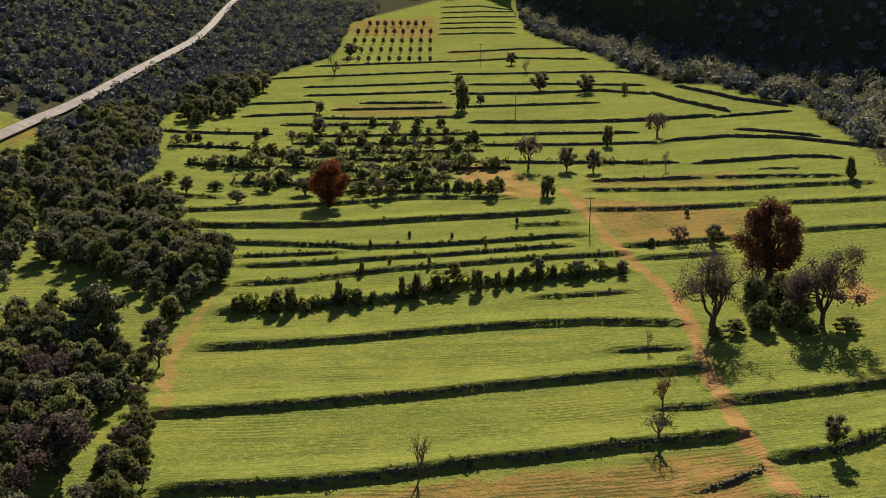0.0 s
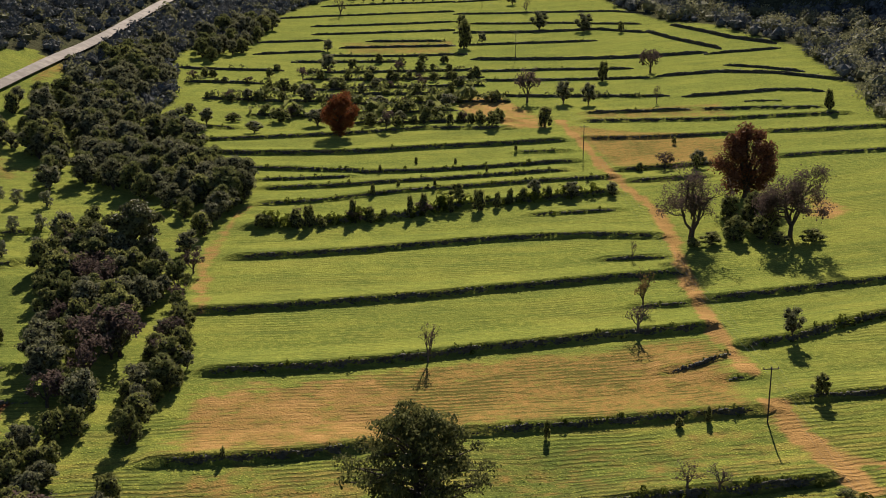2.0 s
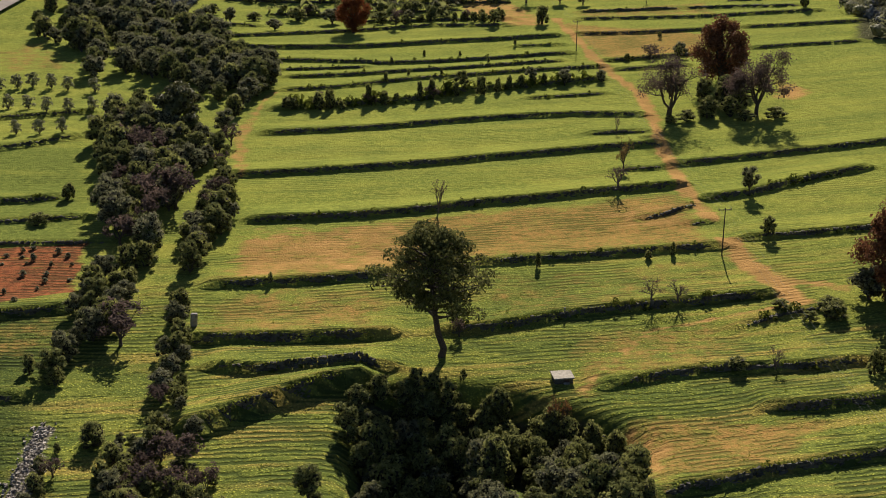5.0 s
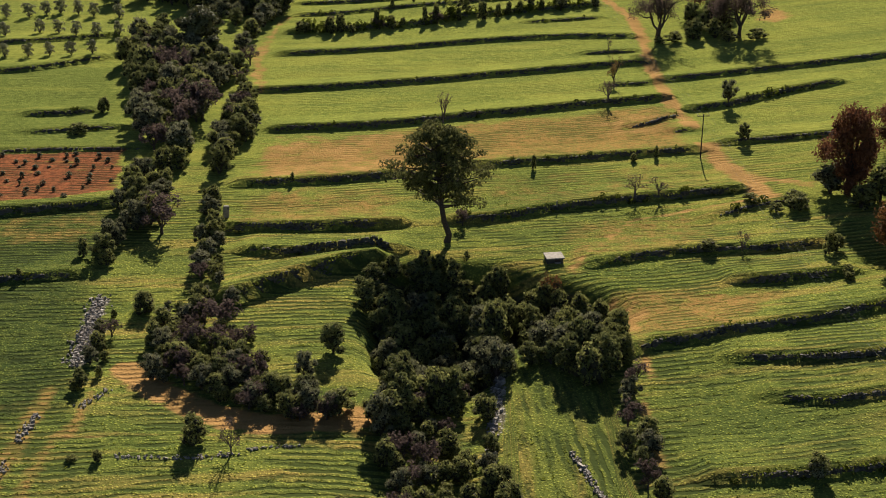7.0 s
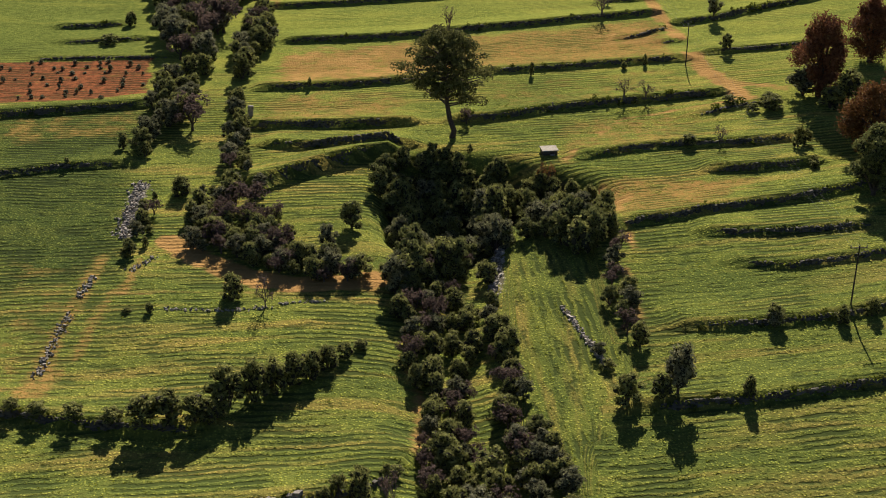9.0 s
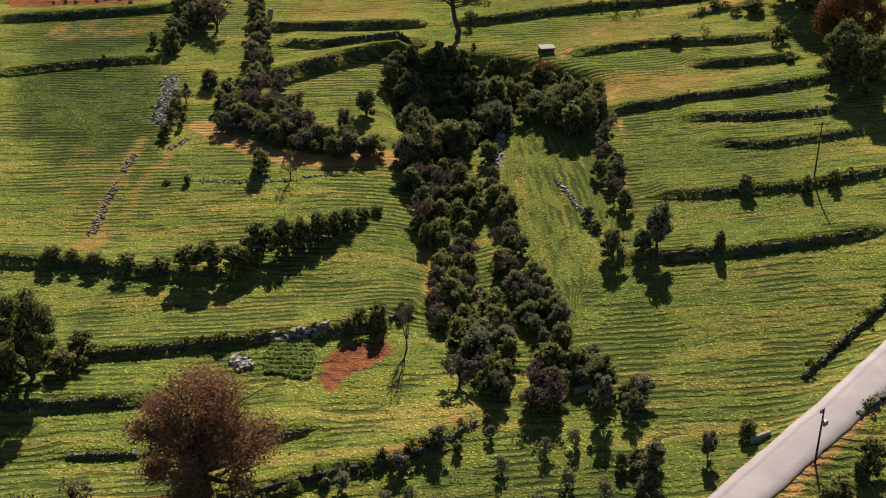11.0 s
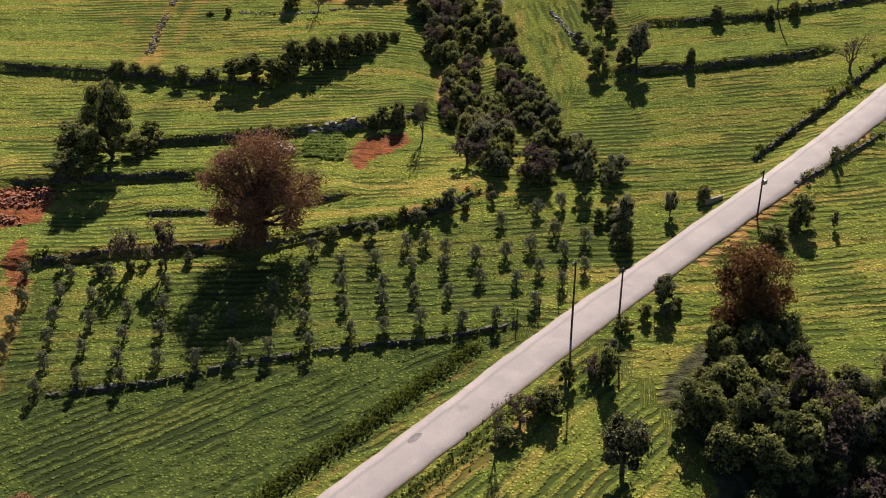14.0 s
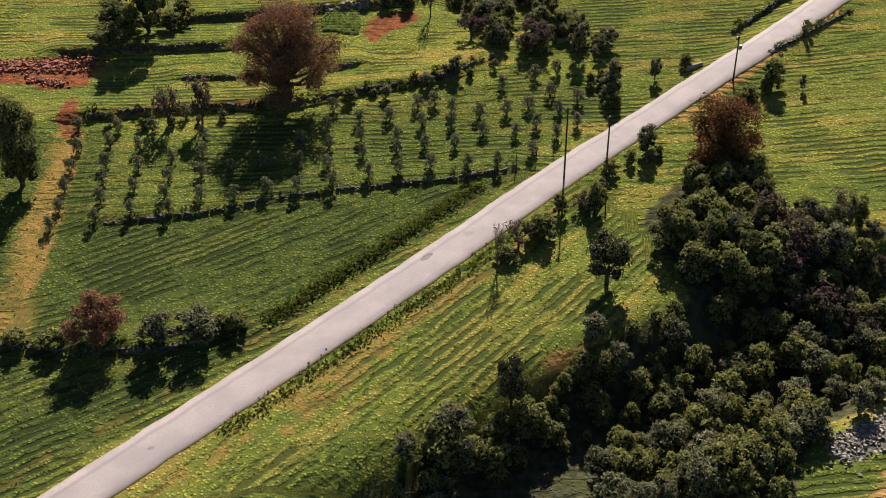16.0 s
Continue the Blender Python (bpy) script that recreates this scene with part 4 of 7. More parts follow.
def leafy_shape(rng, leaf, count, size, nlobes=20):
    """A broad oak: limbs from low down, a round crown of many leaves with gaps in it."""
    lobes = lobes_for(rng, nlobes, 0.06, 0.95, 0.40)
    wood = [tube([(0, 0, -0.08), (0.01, 0, 0.08), (0, 0.01, 0.24)], [0.055, 0.042, 0.034], 7)]
    for l in lobes:
        wood.append(tube([(0, 0, rng.uniform(0.10, 0.24)), tuple(l[:3] * (0.5, 0.5, 0.72)), tuple(l[:3])], [0.022, 0.013, 0.005], 4))
        for _ in range(4):
            wood.append(tube([tuple(l[:3] * (0.8, 0.8, 0.9)), tuple(l[:3] + rng.normal(0, 0.6, 3) * l[3:])], [0.006, 0.002], 3))
    which = rng.choice(len(lobes), count, p=lobes[:, 3] ** 2 / (lobes[:, 3] ** 2).sum())
    d = rng.normal(0, 1, (count, 3))
    d /= np.linalg.norm(d, axis=1)[:, None]
    at = lobes[which, :3] + d * lobes[which, 3:] * rng.uniform(0.45, 1.10, (count, 1))
    at[:, 2] = np.maximum(at[:, 2], 0.05)
    inner = rng.integers(0, len(lobes), count // 3)
    near = lobes[inner, :3] + rng.normal(0, 0.35, (len(inner), 3)) * lobes[inner, 3:]
    near[:, 2] = np.maximum(near[:, 2], 0.05)
    at, d = np.vstack([at, near]), np.vstack([d, rng.normal(0, 1, near.shape)])
    grown = np.r_[np.full(count, size), np.full(len(inner), size * 1.5)]
    return (("trunk", mesh("oak_limbs", *join(*wood), BARK)), ("crown", mesh("oak_leaves", *leaves(rng, at, d, grown), LEAVES[leaf])))


def pine_shape(rng):
    """A tall pine with a leaning trunk, bare below, and needles in flat clumps with gaps between them."""
    stem = [(0.02, 0, -0.03), (0.05, 0, 0.06), (0.0, 0, 0.18), (-0.03, 0, 0.34), (-0.05, 0, 0.52), (-0.06, 0.02, 0.72), (-0.05, 0.01, 0.92)]
    wood = [tube(stem, [0.038, 0.030, 0.026, 0.023, 0.018, 0.012, 0.005], 8)]
    clumps = []
    for i in range(84):
        z = 0.36 + 0.56 * ((i + 0.5) / 84) ** 0.85
        reach = 0.50 * math.sin(math.pi * min(1, 0.20 + 0.70 * (z - 0.30) / 0.62)) * rng.uniform(0.45, 1.0)
        a = 2.4 * i + rng.uniform(-0.4, 0.4)
        x0 = np.interp(z - 0.06, [p[2] for p in stem], [p[0] for p in stem])
        end = (x0 + reach * math.cos(a), reach * math.sin(a), z + rng.uniform(-0.04, 0.05))
        wood.append(tube([(x0, 0, z - 0.08), ((x0 + end[0]) / 2, end[1] / 2, z - 0.03), end], [0.010, 0.007, 0.003], 4))
        size = rng.uniform(0.060, 0.105)
        clumps.append((*end, size, size, size * 0.62))
        clumps.append((x0 + (end[0] - x0) * 0.6 + rng.normal(0, 0.04), end[1] * 0.6 + rng.normal(0, 0.04), end[2] + rng.uniform(0, 0.04), size * 0.8, size * 0.8, size * 0.42))
    made = crown(rng, np.array(clumps), 17000, 0.0125, False)
    return (("trunk", mesh("pine_trunk", *join(*wood), BARK)), ("crown", crown_mesh("pine_crown", made, "pine")))


KINDS = {
    "bush": ("bush", "dense dark green maquis bush among fields", 5, lambda r: bush_shape(r, "bush", False)),
    "bush_tall": ("shrub", "upright dark green shrub on a terrace", 4, lambda r: bush_shape(r, "bush", True)),
    "oak_dark": ("evergreen_oak", "dark evergreen oak in a thicket", 3, lambda r: tree_shape(r, "oak", 0.04, 1500, 0.036, True, 14)),
    "oak": ("evergreen_oak", "large dark evergreen oak at a field edge", 3, lambda r: tree_shape(r, "oak", 0.06, 4200, 0.022, True, 18)),
    "olive": ("olive_tree", "grey-green olive tree among scrub", 4, lambda r: tree_shape(r, "olive", 0.14, 1100, 0.036, True, 11)),
    "olive_dark": ("wild_olive", "dull grey-green wild olive at a field edge", 3, lambda r: tree_shape(r, "wild", 0.05, 1100, 0.037, True, 11)),
    "grove_olive": ("olive_sapling", "young olive tree planted in a row", 4, lambda r: tree_shape(r, "grove", 0.03, 620, 0.056, False, 9)),
    "vine": ("young_plant", "low green plant on red soil", 2, lambda r: bush_shape(r, "grove", False)),
    "bare_tree": ("bare_tree", "small leafless grey tree on a terrace", 3, lambda r: forked_shape(r, "purple", 260, 0.028)),
    "tan_tree": ("almond_tree", "small tree with tan leaves", 1, lambda r: forked_shape(r, "tan", 700, 0.030)),
    "purple_tree": ("bare_tree", "bushy leafless purplish tree beside scrub", 3, lambda r: forked_shape(r, "purple", 620, 0.046)),
    "orange_shrub": ("shrub", "thin orange autumn shrub", 1, lambda r: forked_shape(r, "orange", 700, 0.028)),
    "bare_oak": ("oak_tree", "large leafless oak with spreading limbs", 1, lambda r: forked_shape(r, "purple", 5200, 0.013, 4)),
    "purple_oak": ("oak_tree", "large purplish oak, almost bare", 1, lambda r: forked_shape(r, "purple", 8500, 0.015, 4)),
    "red_oak": ("oak_tree", "large oak with red-brown autumn leaves", 2, lambda r: leafy_shape(r, "red", 8000, 0.0165)),
    "rust_oak": ("oak_tree", "oak with rust-red autumn leaves", 2, lambda r: leafy_shape(r, "rust", 6500, 0.019)),
    "orange_oak": ("oak_tree", "large oak with orange-brown leaves", 1, lambda r: leafy_shape(r, "orange", 8000, 0.0165)),
    "brown_oak": ("oak_tree", "very large round oak with brown leaves", 1, lambda r: leafy_shape(r, "brown", 21000, 0.0085, 30)),
    "brown_oak_small": ("oak_tree", "brown-leaved oak above the ravine", 1, lambda r: leafy_shape(r, "orange", 9000, 0.0135, 24)),
    "brown_bush": ("oak_sapling", "round brown-leaved young oak by the road", 1, lambda r: leafy_shape(r, "brown", 8000, 0.015, 20)),
    "green_tree": ("pear_tree", "small round tree with dull green leaves", 2, lambda r: tree_shape(r, "green", 0.24, 1500, 0.030, True, 12)),
    "pine": ("pine_tree", "tall pine with a bare leaning trunk", 1, pine_shape),
    "bush_pine": ("pine_tree", "broad grey-green pine in the gully", 1, lambda r: tree_shape(r, "green", 0.25, 3000, 0.030, True, 16)),
}
GROUPS = {"grove_olive": "olive trees of the groves", "vine": "plants on the red field", "bush": "maquis bushes", "bush_tall": "upright shrubs", "bare_tree": "leafless trees", "purple_tree": "purplish trees", "olive": "olive trees", "olive_dark": "wild olives", "oak_dark": "evergreen oaks of the thickets", "oak": "evergreen oaks", "green_tree": "pear trees"}
made_shapes, chance = {}, random.Random(11)


def plant(kind, x, y, h, w, sink=0.0):
    """One tree or shrub, of that height and width, standing on the land."""
    name, label, variants, shape = KINDS[kind]
    v = chance.randrange(variants)
    if (kind, v) not in made_shapes:
        made_shapes[kind, v] = shape(np.random.default_rng(sum(map(ord, kind)) * 7 + v))
    root = tagged(new(name), label, name.replace("_", " ") if name != "olive_sapling" else "olive tree", GROUPS.get(kind, ""))
    turn = chance.uniform(0, 360) if kind != "pine" else 0
    root.matrix_world = pose(x, y, lie(x, y) - 0.05 - sink, rz=turn) @ Matrix.Diagonal((w, w * chance.uniform(0.9, 1.1), h, 1))
    for piece, me in made_shapes[kind, v]:
        part(piece, me, root)
    return root


def thicket(pts, spacing, low, high, kinds):
    """Bushes close together over a patch of land."""
    ex, ey = [p[0] for p in pts], [p[1] for p in pts]
    dense = chance.uniform(0, 1)
    y = min(ey)
    while y < max(ey):
        x = min(ex) + dense
        while x < max(ex):
            qx, qy = x + chance.uniform(-0.42, 0.42) * spacing, y + chance.uniform(-0.42, 0.42) * spacing
            h = chance.uniform(low, high)
            if chance.random() < 0.92 and bool(inside(pts, np.array(qx), np.array(qy))):
                plant(chance.choice(kinds), qx, qy, h, min(h * chance.uniform(0.85, 1.25), spacing * 1.75))
            x += spacing
        y += spacing


def mass(pts, spacing, low, high, leaf="bush"):
    """Thick scrub in which no single bush can be told apart, as one object."""
    rng = np.random.default_rng(int(abs(pts[0][0] * 10)) + 1)
    shapes = []
    for v in range(3):
        if ("bush", v) not in made_shapes:
            made_shapes["bush", v] = KINDS["bush"][3](np.random.default_rng(400 + v))
        me = made_shapes["bush", v][1][1]
        co = np.empty(len(me.vertices) * 3)
        me.vertices.foreach_get("co", co)
        shapes.append((co.reshape(-1, 3), [tuple(p.vertices) for p in me.polygons], [p.material_index for p in me.polygons]))
    ex, ey = [p[0] for p in pts], [p[1] for p in pts]
    n = int((max(ex) - min(ex)) * (max(ey) - min(ey)) / spacing**2)
    at = np.stack([rng.uniform(min(ex), max(ex), n), rng.uniform(min(ey), max(ey), n)], 1)
    at = at[inside(pts, at[:, 0], at[:, 1])]
    z = height(at[:, 0], at[:, 1])
    pieces, which = [], []
    for (x, y), up in zip(at, z):
        co, faces, core_slots = shapes[rng.integers(3)]
        which += core_slots
        h, a = rng.uniform(low, high), rng.uniform(0, 6.283)
        w = min(h * rng.uniform(0.9, 1.2), spacing * 1.7)
        c, s = math.cos(a) * w, math.sin(a) * w
        pieces.append((np.stack([co[:, 0] * c - co[:, 1] * s + x, co[:, 0] * s + co[:, 1] * c + y, co[:, 2] * h + up - 0.05], 1), faces))
    if pieces:
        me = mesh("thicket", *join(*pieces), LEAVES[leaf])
        # Core balls keep their dark tone, which paints the shade inside each bush.
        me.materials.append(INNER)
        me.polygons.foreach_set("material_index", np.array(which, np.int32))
        tagged(new("thicket", me), "dense thicket of dark green maquis scrub", "thicket", kind="stuff")


# ---- terrace walls of dry stone, with weeds and scrub ----
def terrace_wall(pts, rise, scrub, seed):
    rng = np.random.default_rng(seed)
    centres, sizes, turns = [], [], []
    courses = max(2, round(rise / 0.27))
    fine = resample(pts, 0.44)
    t = np.gradient(fine, axis=0)
    t /= np.hypot(*t.T)[:, None] + 1e-9
    base = height(fine[:, 0] + t[:, 1] * 0.7, fine[:, 1] - t[:, 0] * 0.7)
    far = fine[:, 1].mean() > 300
    ends = np.minimum(np.arange(len(fine)), np.arange(len(fine))[::-1]) * 0.44
    low = np.clip(0.35 + ends / 4.0, 0, 1) * 0.88 * (1 + 0.10 * np.sin(np.arange(len(fine)) * 0.31 + seed))
    for c in range(courses):
        off = rng.uniform(-0.2, 0.2, len(fine))
        z = base + (c + 0.42) * low * rise / courses + rng.normal(0, 0.03, len(fine))
        keep = rng.random(len(fine)) < (1.0 if far or c < courses - 1 else 0.88)
        keep &= (np.arange(len(fine)) % 2 == 0) if far else True
        deep = 0.34 - 0.03 * c + rng.normal(0, 0.05, len(fine))
        p = np.stack([fine[:, 0] + t[:, 0] * off - t[:, 1] * (0.14 + 0.05 * c), fine[:, 1] + t[:, 1] * off + t[:, 0] * (0.14 + 0.05 * c), z], 1)
        s = np.stack([rng.uniform(0.36, 0.62, len(fine)) * (2.8 if far else 1), 0.34 + 2 * (deep - 0.34), rise / courses * (rng.uniform(0.65, 1.45, len(fine)) if far else rng.uniform(0.9, 1.25, len(fine)))], 1)
        centres.append(p[keep]), sizes.append(s[keep]), turns.append((np.arctan2(t[:, 1], t[:, 0]) + rng.normal(0, 0.1, len(fine)))[keep])
    root = tagged(new("dry_stone_wall"), "low dry stone terrace wall with scrub growing on it", "stone wall", "terrace walls")
    root.location = (float(fine[0, 0]), float(fine[0, 1]), float(base[0]))
    shift = Matrix.Translation(-root.location)
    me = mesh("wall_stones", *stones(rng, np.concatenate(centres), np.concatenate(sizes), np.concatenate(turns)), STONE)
    me.transform(shift)
    part("stones", me, root, kind="stuff")
    length = len(fine) * 0.44
    n = int(length * (0.35 + 1.25 * min(scrub, 1.6)))
    k = rng.integers(0, len(fine), n)
    big = rng.uniform(0.10, 0.26, n) * (1 + 2.2 * rng.random(n) ** 3 * min(scrub, 1.6) * 1.6) * (0.8 + 0.35 * min(scrub, 1.6))
    big = big * (1 + 1.1 * min(scrub, 1.2)) if far else big
    up = rng.choice([0.0, 1.0], n, p=[0.35, 0.65])
    side = np.where(up > 0, rng.uniform(0.2, 1.1, n), rng.uniform(-0.35, 0.1, n))
    at = np.stack([fine[k, 0] - t[k, 1] * side, fine[k, 1] + t[k, 0] * side, base[k] + up * low[k] * rise * rng.uniform(0.75, 1.05, n) + big * 0.35], 1)
    each = 9 if far else 20
    d = rng.normal(0, 1, (n * each, 3))
    d /= np.linalg.norm(d, axis=1)[:, None]
    d[:, 2] = np.abs(d[:, 2]) * 1.1 - 0.1
    c = np.repeat(at, each, 0) + d * np.repeat(big, each)[:, None] * rng.uniform(0.5, 1.0, (n * each, 1))
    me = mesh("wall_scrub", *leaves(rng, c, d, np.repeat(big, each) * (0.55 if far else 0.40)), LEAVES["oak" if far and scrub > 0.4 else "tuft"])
    me.transform(shift)
    part("scrub", me, root, "weeds and low scrub", kind="stuff")
    if not far:
        n = int(length * 11)
        k = rng.integers(0, len(fine), n)
        side = rng.uniform(0.05, 1.0, n) + 0.2 * np.sin(k * 0.23 + seed)
        at = np.stack([fine[k, 0] - t[k, 1] * side, fine[k, 1] + t[k, 0] * side, base[k] + low[k] * rise * rng.uniform(0.95, 1.08, n)], 1)
        d = rng.normal(0, 0.5, (n, 3)) + (0, 0, 1.0)
        d /= np.linalg.norm(d, axis=1)[:, None]
        me = mesh("wall_grass", *leaves(rng, at, d, np.full(n, 0.16)), LEAVES["grass"])
        me.transform(shift)
        part("grass_edge", me, root, "green grass hanging over the wall", kind="stuff")


for number, (pts, rise, scrub, _) in enumerate(TERRACES):
    terrace_wall(pts, rise, scrub, number + 1)


def rubble(name, label, pts, width, count, mat, low, high, category="stones"):
    """Loose stones heaped along a line."""
    rng = np.random.default_rng(count)
    line = resample(pts, 0.3)
    k = rng.integers(0, len(line), count)
    at = line[k] + rng.normal(0, width / 2.5, (count, 2))
    size = rng.uniform(low, high, (count, 1)) * rng.uniform(0.7, 1.3, (count, 3))
    z = height(at[:, 0], at[:, 1]) + size[:, 2] * rng.uniform(0.1, 0.4, count)
    v, f = stones(rng, np.column_stack([at, z]), size, rng.uniform(0, 6, count))
    return tagged(new(name, mesh(name, v, f, mat)), label, category, kind="stuff")


rubble("rubble_row", "row of pale field stones between two fields", [(-40.5, 48.5), (-42.9, 44.8)], 0.8, 50, PALE_STONE, 0.08, 0.24)
rubble("rubble_row", "row of pale field stones between two fields", [(-47, 42.8), (-47.4, 37.7)], 0.8, 80, PALE_STONE, 0.08, 0.26)
rubble("rubble_row", "row of pale field stones between two fields", [(-47.3, 33.6), (-47.3, 27.8), (-47.2, 20.1)], 0.8, 150, PALE_STONE, 0.08, 0.26)
rubble("rubble_row", "faint row of pale stones across a field", [(-36.6, 35.2), (-29.8, 35), (-23.9, 35.9)], 0.5, 90, PALE_STONE, 0.08, 0.24)
rubble("rubble_row", "faint row of pale stones across a field", [(-22.7, 37), (-17.3, 37.7)], 0.5, 40, PALE_STONE, 0.08, 0.22)
rubble("scree", "heap of pale stones beside the gully", [(-47.5, 71.4), (-46.7, 62.7), (-46.2, 53.9)], 1.5, 560, PALE_STONE, 0.08, 0.28)
rubble("stone_row", "low collapsed wall of pale stones in a field", [(11.1, 36.3), (13.4, 28.5), (14.9, 23.7)], 0.5, 220, PALE_STONE, 0.10, 0.28)
rubble("stream_stones", "pale stones in a dry streambed", [(4.4, 55.5), (3.3, 45.5), (2.5, 37.1)], 0.7, 160, PALE_STONE, 0.15, 0.45)
rubble("stream_stones", "pale boulders in the streambed of the ravine", [(27.9, -85.5), (31.4, -83.2), (35.7, -81.3)], 2.0, 900, PALE_STONE, 0.08, 0.26)
rubble("stone_heap", "heap of pale stones by the garden plot", [(-25.5, -6), (-24.3, -7.2)], 0.9, 90, PALE_STONE, 0.2, 0.5)
rubble("stone_row", "pale stones along the garden plot", [(-22, -2.3), (-19.4, -1.7), (-16.8, -1.1)], 0.4, 60, PALE_STONE, 0.25, 0.6)
rubble("red_clods", "turned clods of red earth", [(-64.4, -21.6), (-59, -20.8), (-54.8, -20.4), (-50.5, -19.1)], 2.4, 700, CLOD, 0.10, 0.38, "soil")
rubble("red_clods", "turned clods of red earth", [(-56.5, -24.6), (-53, -24.7)], 1.2, 110, CLOD, 0.1, 0.35, "soil")


def weeds(pts, tall=0.55, each=22):
    """A narrow strip of rank weeds at the edge of a field."""
    rng = np.random.default_rng(17)
    line = resample(pts, 0.25)
    n = len(line) * each
    at = line[rng.integers(0, len(line), n)] + rng.normal(0, 0.5, (n, 2))
    d = rng.normal(0, 1, (n, 3))
    d[:, 2] = np.abs(d[:, 2])
    d /= np.linalg.norm(d, axis=1)[:, None]
    c = np.column_stack([at, slope(at[:, 0], at[:, 1]) + rng.uniform(0.02, tall, n)])
    tagged(new("weed_strip", mesh("weed_strip", *leaves(rng, c, d, np.full(n, 0.17)), LEAVES["tuft"])), "strip of rank dark weeds along a field edge", "weeds", kind="stuff")


# ---- poles and wires ----
def utility_pole(x, y, h, arm, turn, box=False):
    root = tagged(new("utility_pole"), "dark wooden power pole with insulators", "utility pole", "power poles")
    root.matrix_world = pose(x, y, lie(x, y), rz=turn)
    part("pole", mesh("pole_shaft", *tube([(0, 0, -0.5), (0, 0, h * 0.5), (0, 0, h)], [0.11, 0.095, 0.075], 8), WOOD), root)
    bar = part("crossarm", boxed((arm, 0.12, 0.12), (0, 0.15, h - 0.35), WOOD, "pole_crossarm", 0.015), root)
    for k in (-0.47, 0.0, 0.47):
        part("insulator", mesh("insulator", *tube([(k * arm, 0.15, h - 0.30), (k * arm, 0.15, h - 0.10), (k * arm, 0.15, h - 0.02)], [0.07, 0.06, 0.03], 6), CERAMIC), bar)
    if box:
        part("switch_box", boxed((0.55, 0.45, 0.5), (0.0, -0.25, h - 1.3), CERAMIC, "switch_box", 0.04), root, "small dark box on the pole")
    m = root.matrix_world
    return [m @ Vector((k * arm, 0.15, h - 0.05)) for k in (-0.47, 0.0, 0.47)]


def wires(a, b, sag, shown=(0, 1, 2)):
    for i in shown:
        p, q = a[i], b[i]
        path = [p.lerp(q, s) - Vector((0, 0, sag * 4 * s * (1 - s))) for s in np.linspace(0, 1, 17)]
        tagged(new("overhead_wire", mesh("overhead_wire", *tube(path, [0.007] * 17, 3), CABLE)), "thin metal overhead power wire between poles", "wire", "power wires")


pole_a = utility_pole(*(40.4, 121.2), 7.5, 2.0, 5)
pole_b = utility_pole(*(44.9, 34.2), 7.6, 2.0, 4)
pole_f = utility_pole(*(31.7, 258.0), 7.8, 2.0, 5)
pole_g = utility_pole(*(24.5, 415.7), 9.5, 2.4, 5)
pole_h = utility_pole(*(17.0, 574.7), 11.0, 2.4, 5)
utility_pole(*(7.9, -44.3), 9.1, 0.5, 40)
utility_pole(*(12.9, -41.3), 6.4, 0.5, 40)
utility_pole(*(30.4, -22.9), 5.9, 0.6, 40, True)
wires(pole_b, pole_a, 1.6)
wires(pole_a, pole_f, 3.0)
wires(pole_f, pole_g, 3.5)
wires(pole_g, pole_h, 3.5)


# ---- hut, slabs and fence ----
def water_hut(x, y, turn):
    root = tagged(new("pump_hut"), "small stone pump hut with a pale concrete slab roof", "hut")
    root.matrix_world = pose(x, y, lie(x, y), rz=turn)
    part("wall", boxed((2.3, 1.9, 0.9), (0, 0, 0.15), STONE, "hut_wall", 0.04), root)
    part("roof", boxed((2.6, 2.4, 0.16), (0, 0, 0.68), CONCRETE, "hut_roof", 0.03), root, "pale concrete slab")
    part("hatch", boxed((0.7, 0.06, 0.5), (0.3, -0.97, 0.28), WOOD, "hut_hatch", 0.01), root)
    part("step", boxed((0.8, 0.4, 0.14), (0.3, -1.18, 0.05), CONCRETE, "hut_step", 0.03), root)


water_hut(*(12.9, 83.5), 8)
slab = tagged(new("stone_slab", boxed((0.9, 0.6, 1.9), (0, 0, 0.9), PALE_STONE, "stone_slab", 0.12)), "upright white limestone slab at a field corner", "stone")
slab.matrix_world = pose(*(-35.3, 97.2), lie(*(-35.3, 97.2)), 4, 6, 20)
post = tagged(new("marker_post", boxed((0.22, 0.18, 1.0), (0, 0, 0.45), PALE_STONE, "marker_post", 0.04)), "small white marker stone on a terrace wall", "post")
post.matrix_world = pose(*(14.7, 101.0), lie(*(14.7, 101.0)), 2, 3, 10)


def parapet(pts, high, label):
    (ax, ay), (bx, by) = pts[0], pts[-1]
    long = math.hypot(bx - ax, by - ay)
    ob = tagged(new("culvert_parapet", boxed((long, 0.35, high), (0, 0, high / 2 - 0.1), CONCRETE, "culvert_parapet", 0.04)), label, "parapet")
    ob.matrix_world = pose((ax + bx) / 2, (ay + by) / 2, lie((ax + bx) / 2, (ay + by) / 2), rz=math.degrees(math.atan2(by - ay, bx - ax)))


parapet([(25.3, -19.5), (27.3, -18.4)], 0.7, "pale concrete culvert parapet beside the road")
parapet([(9.3, -11.3), (11.2, -10.2)], 0.6, "pale concrete beam across a dry stream")


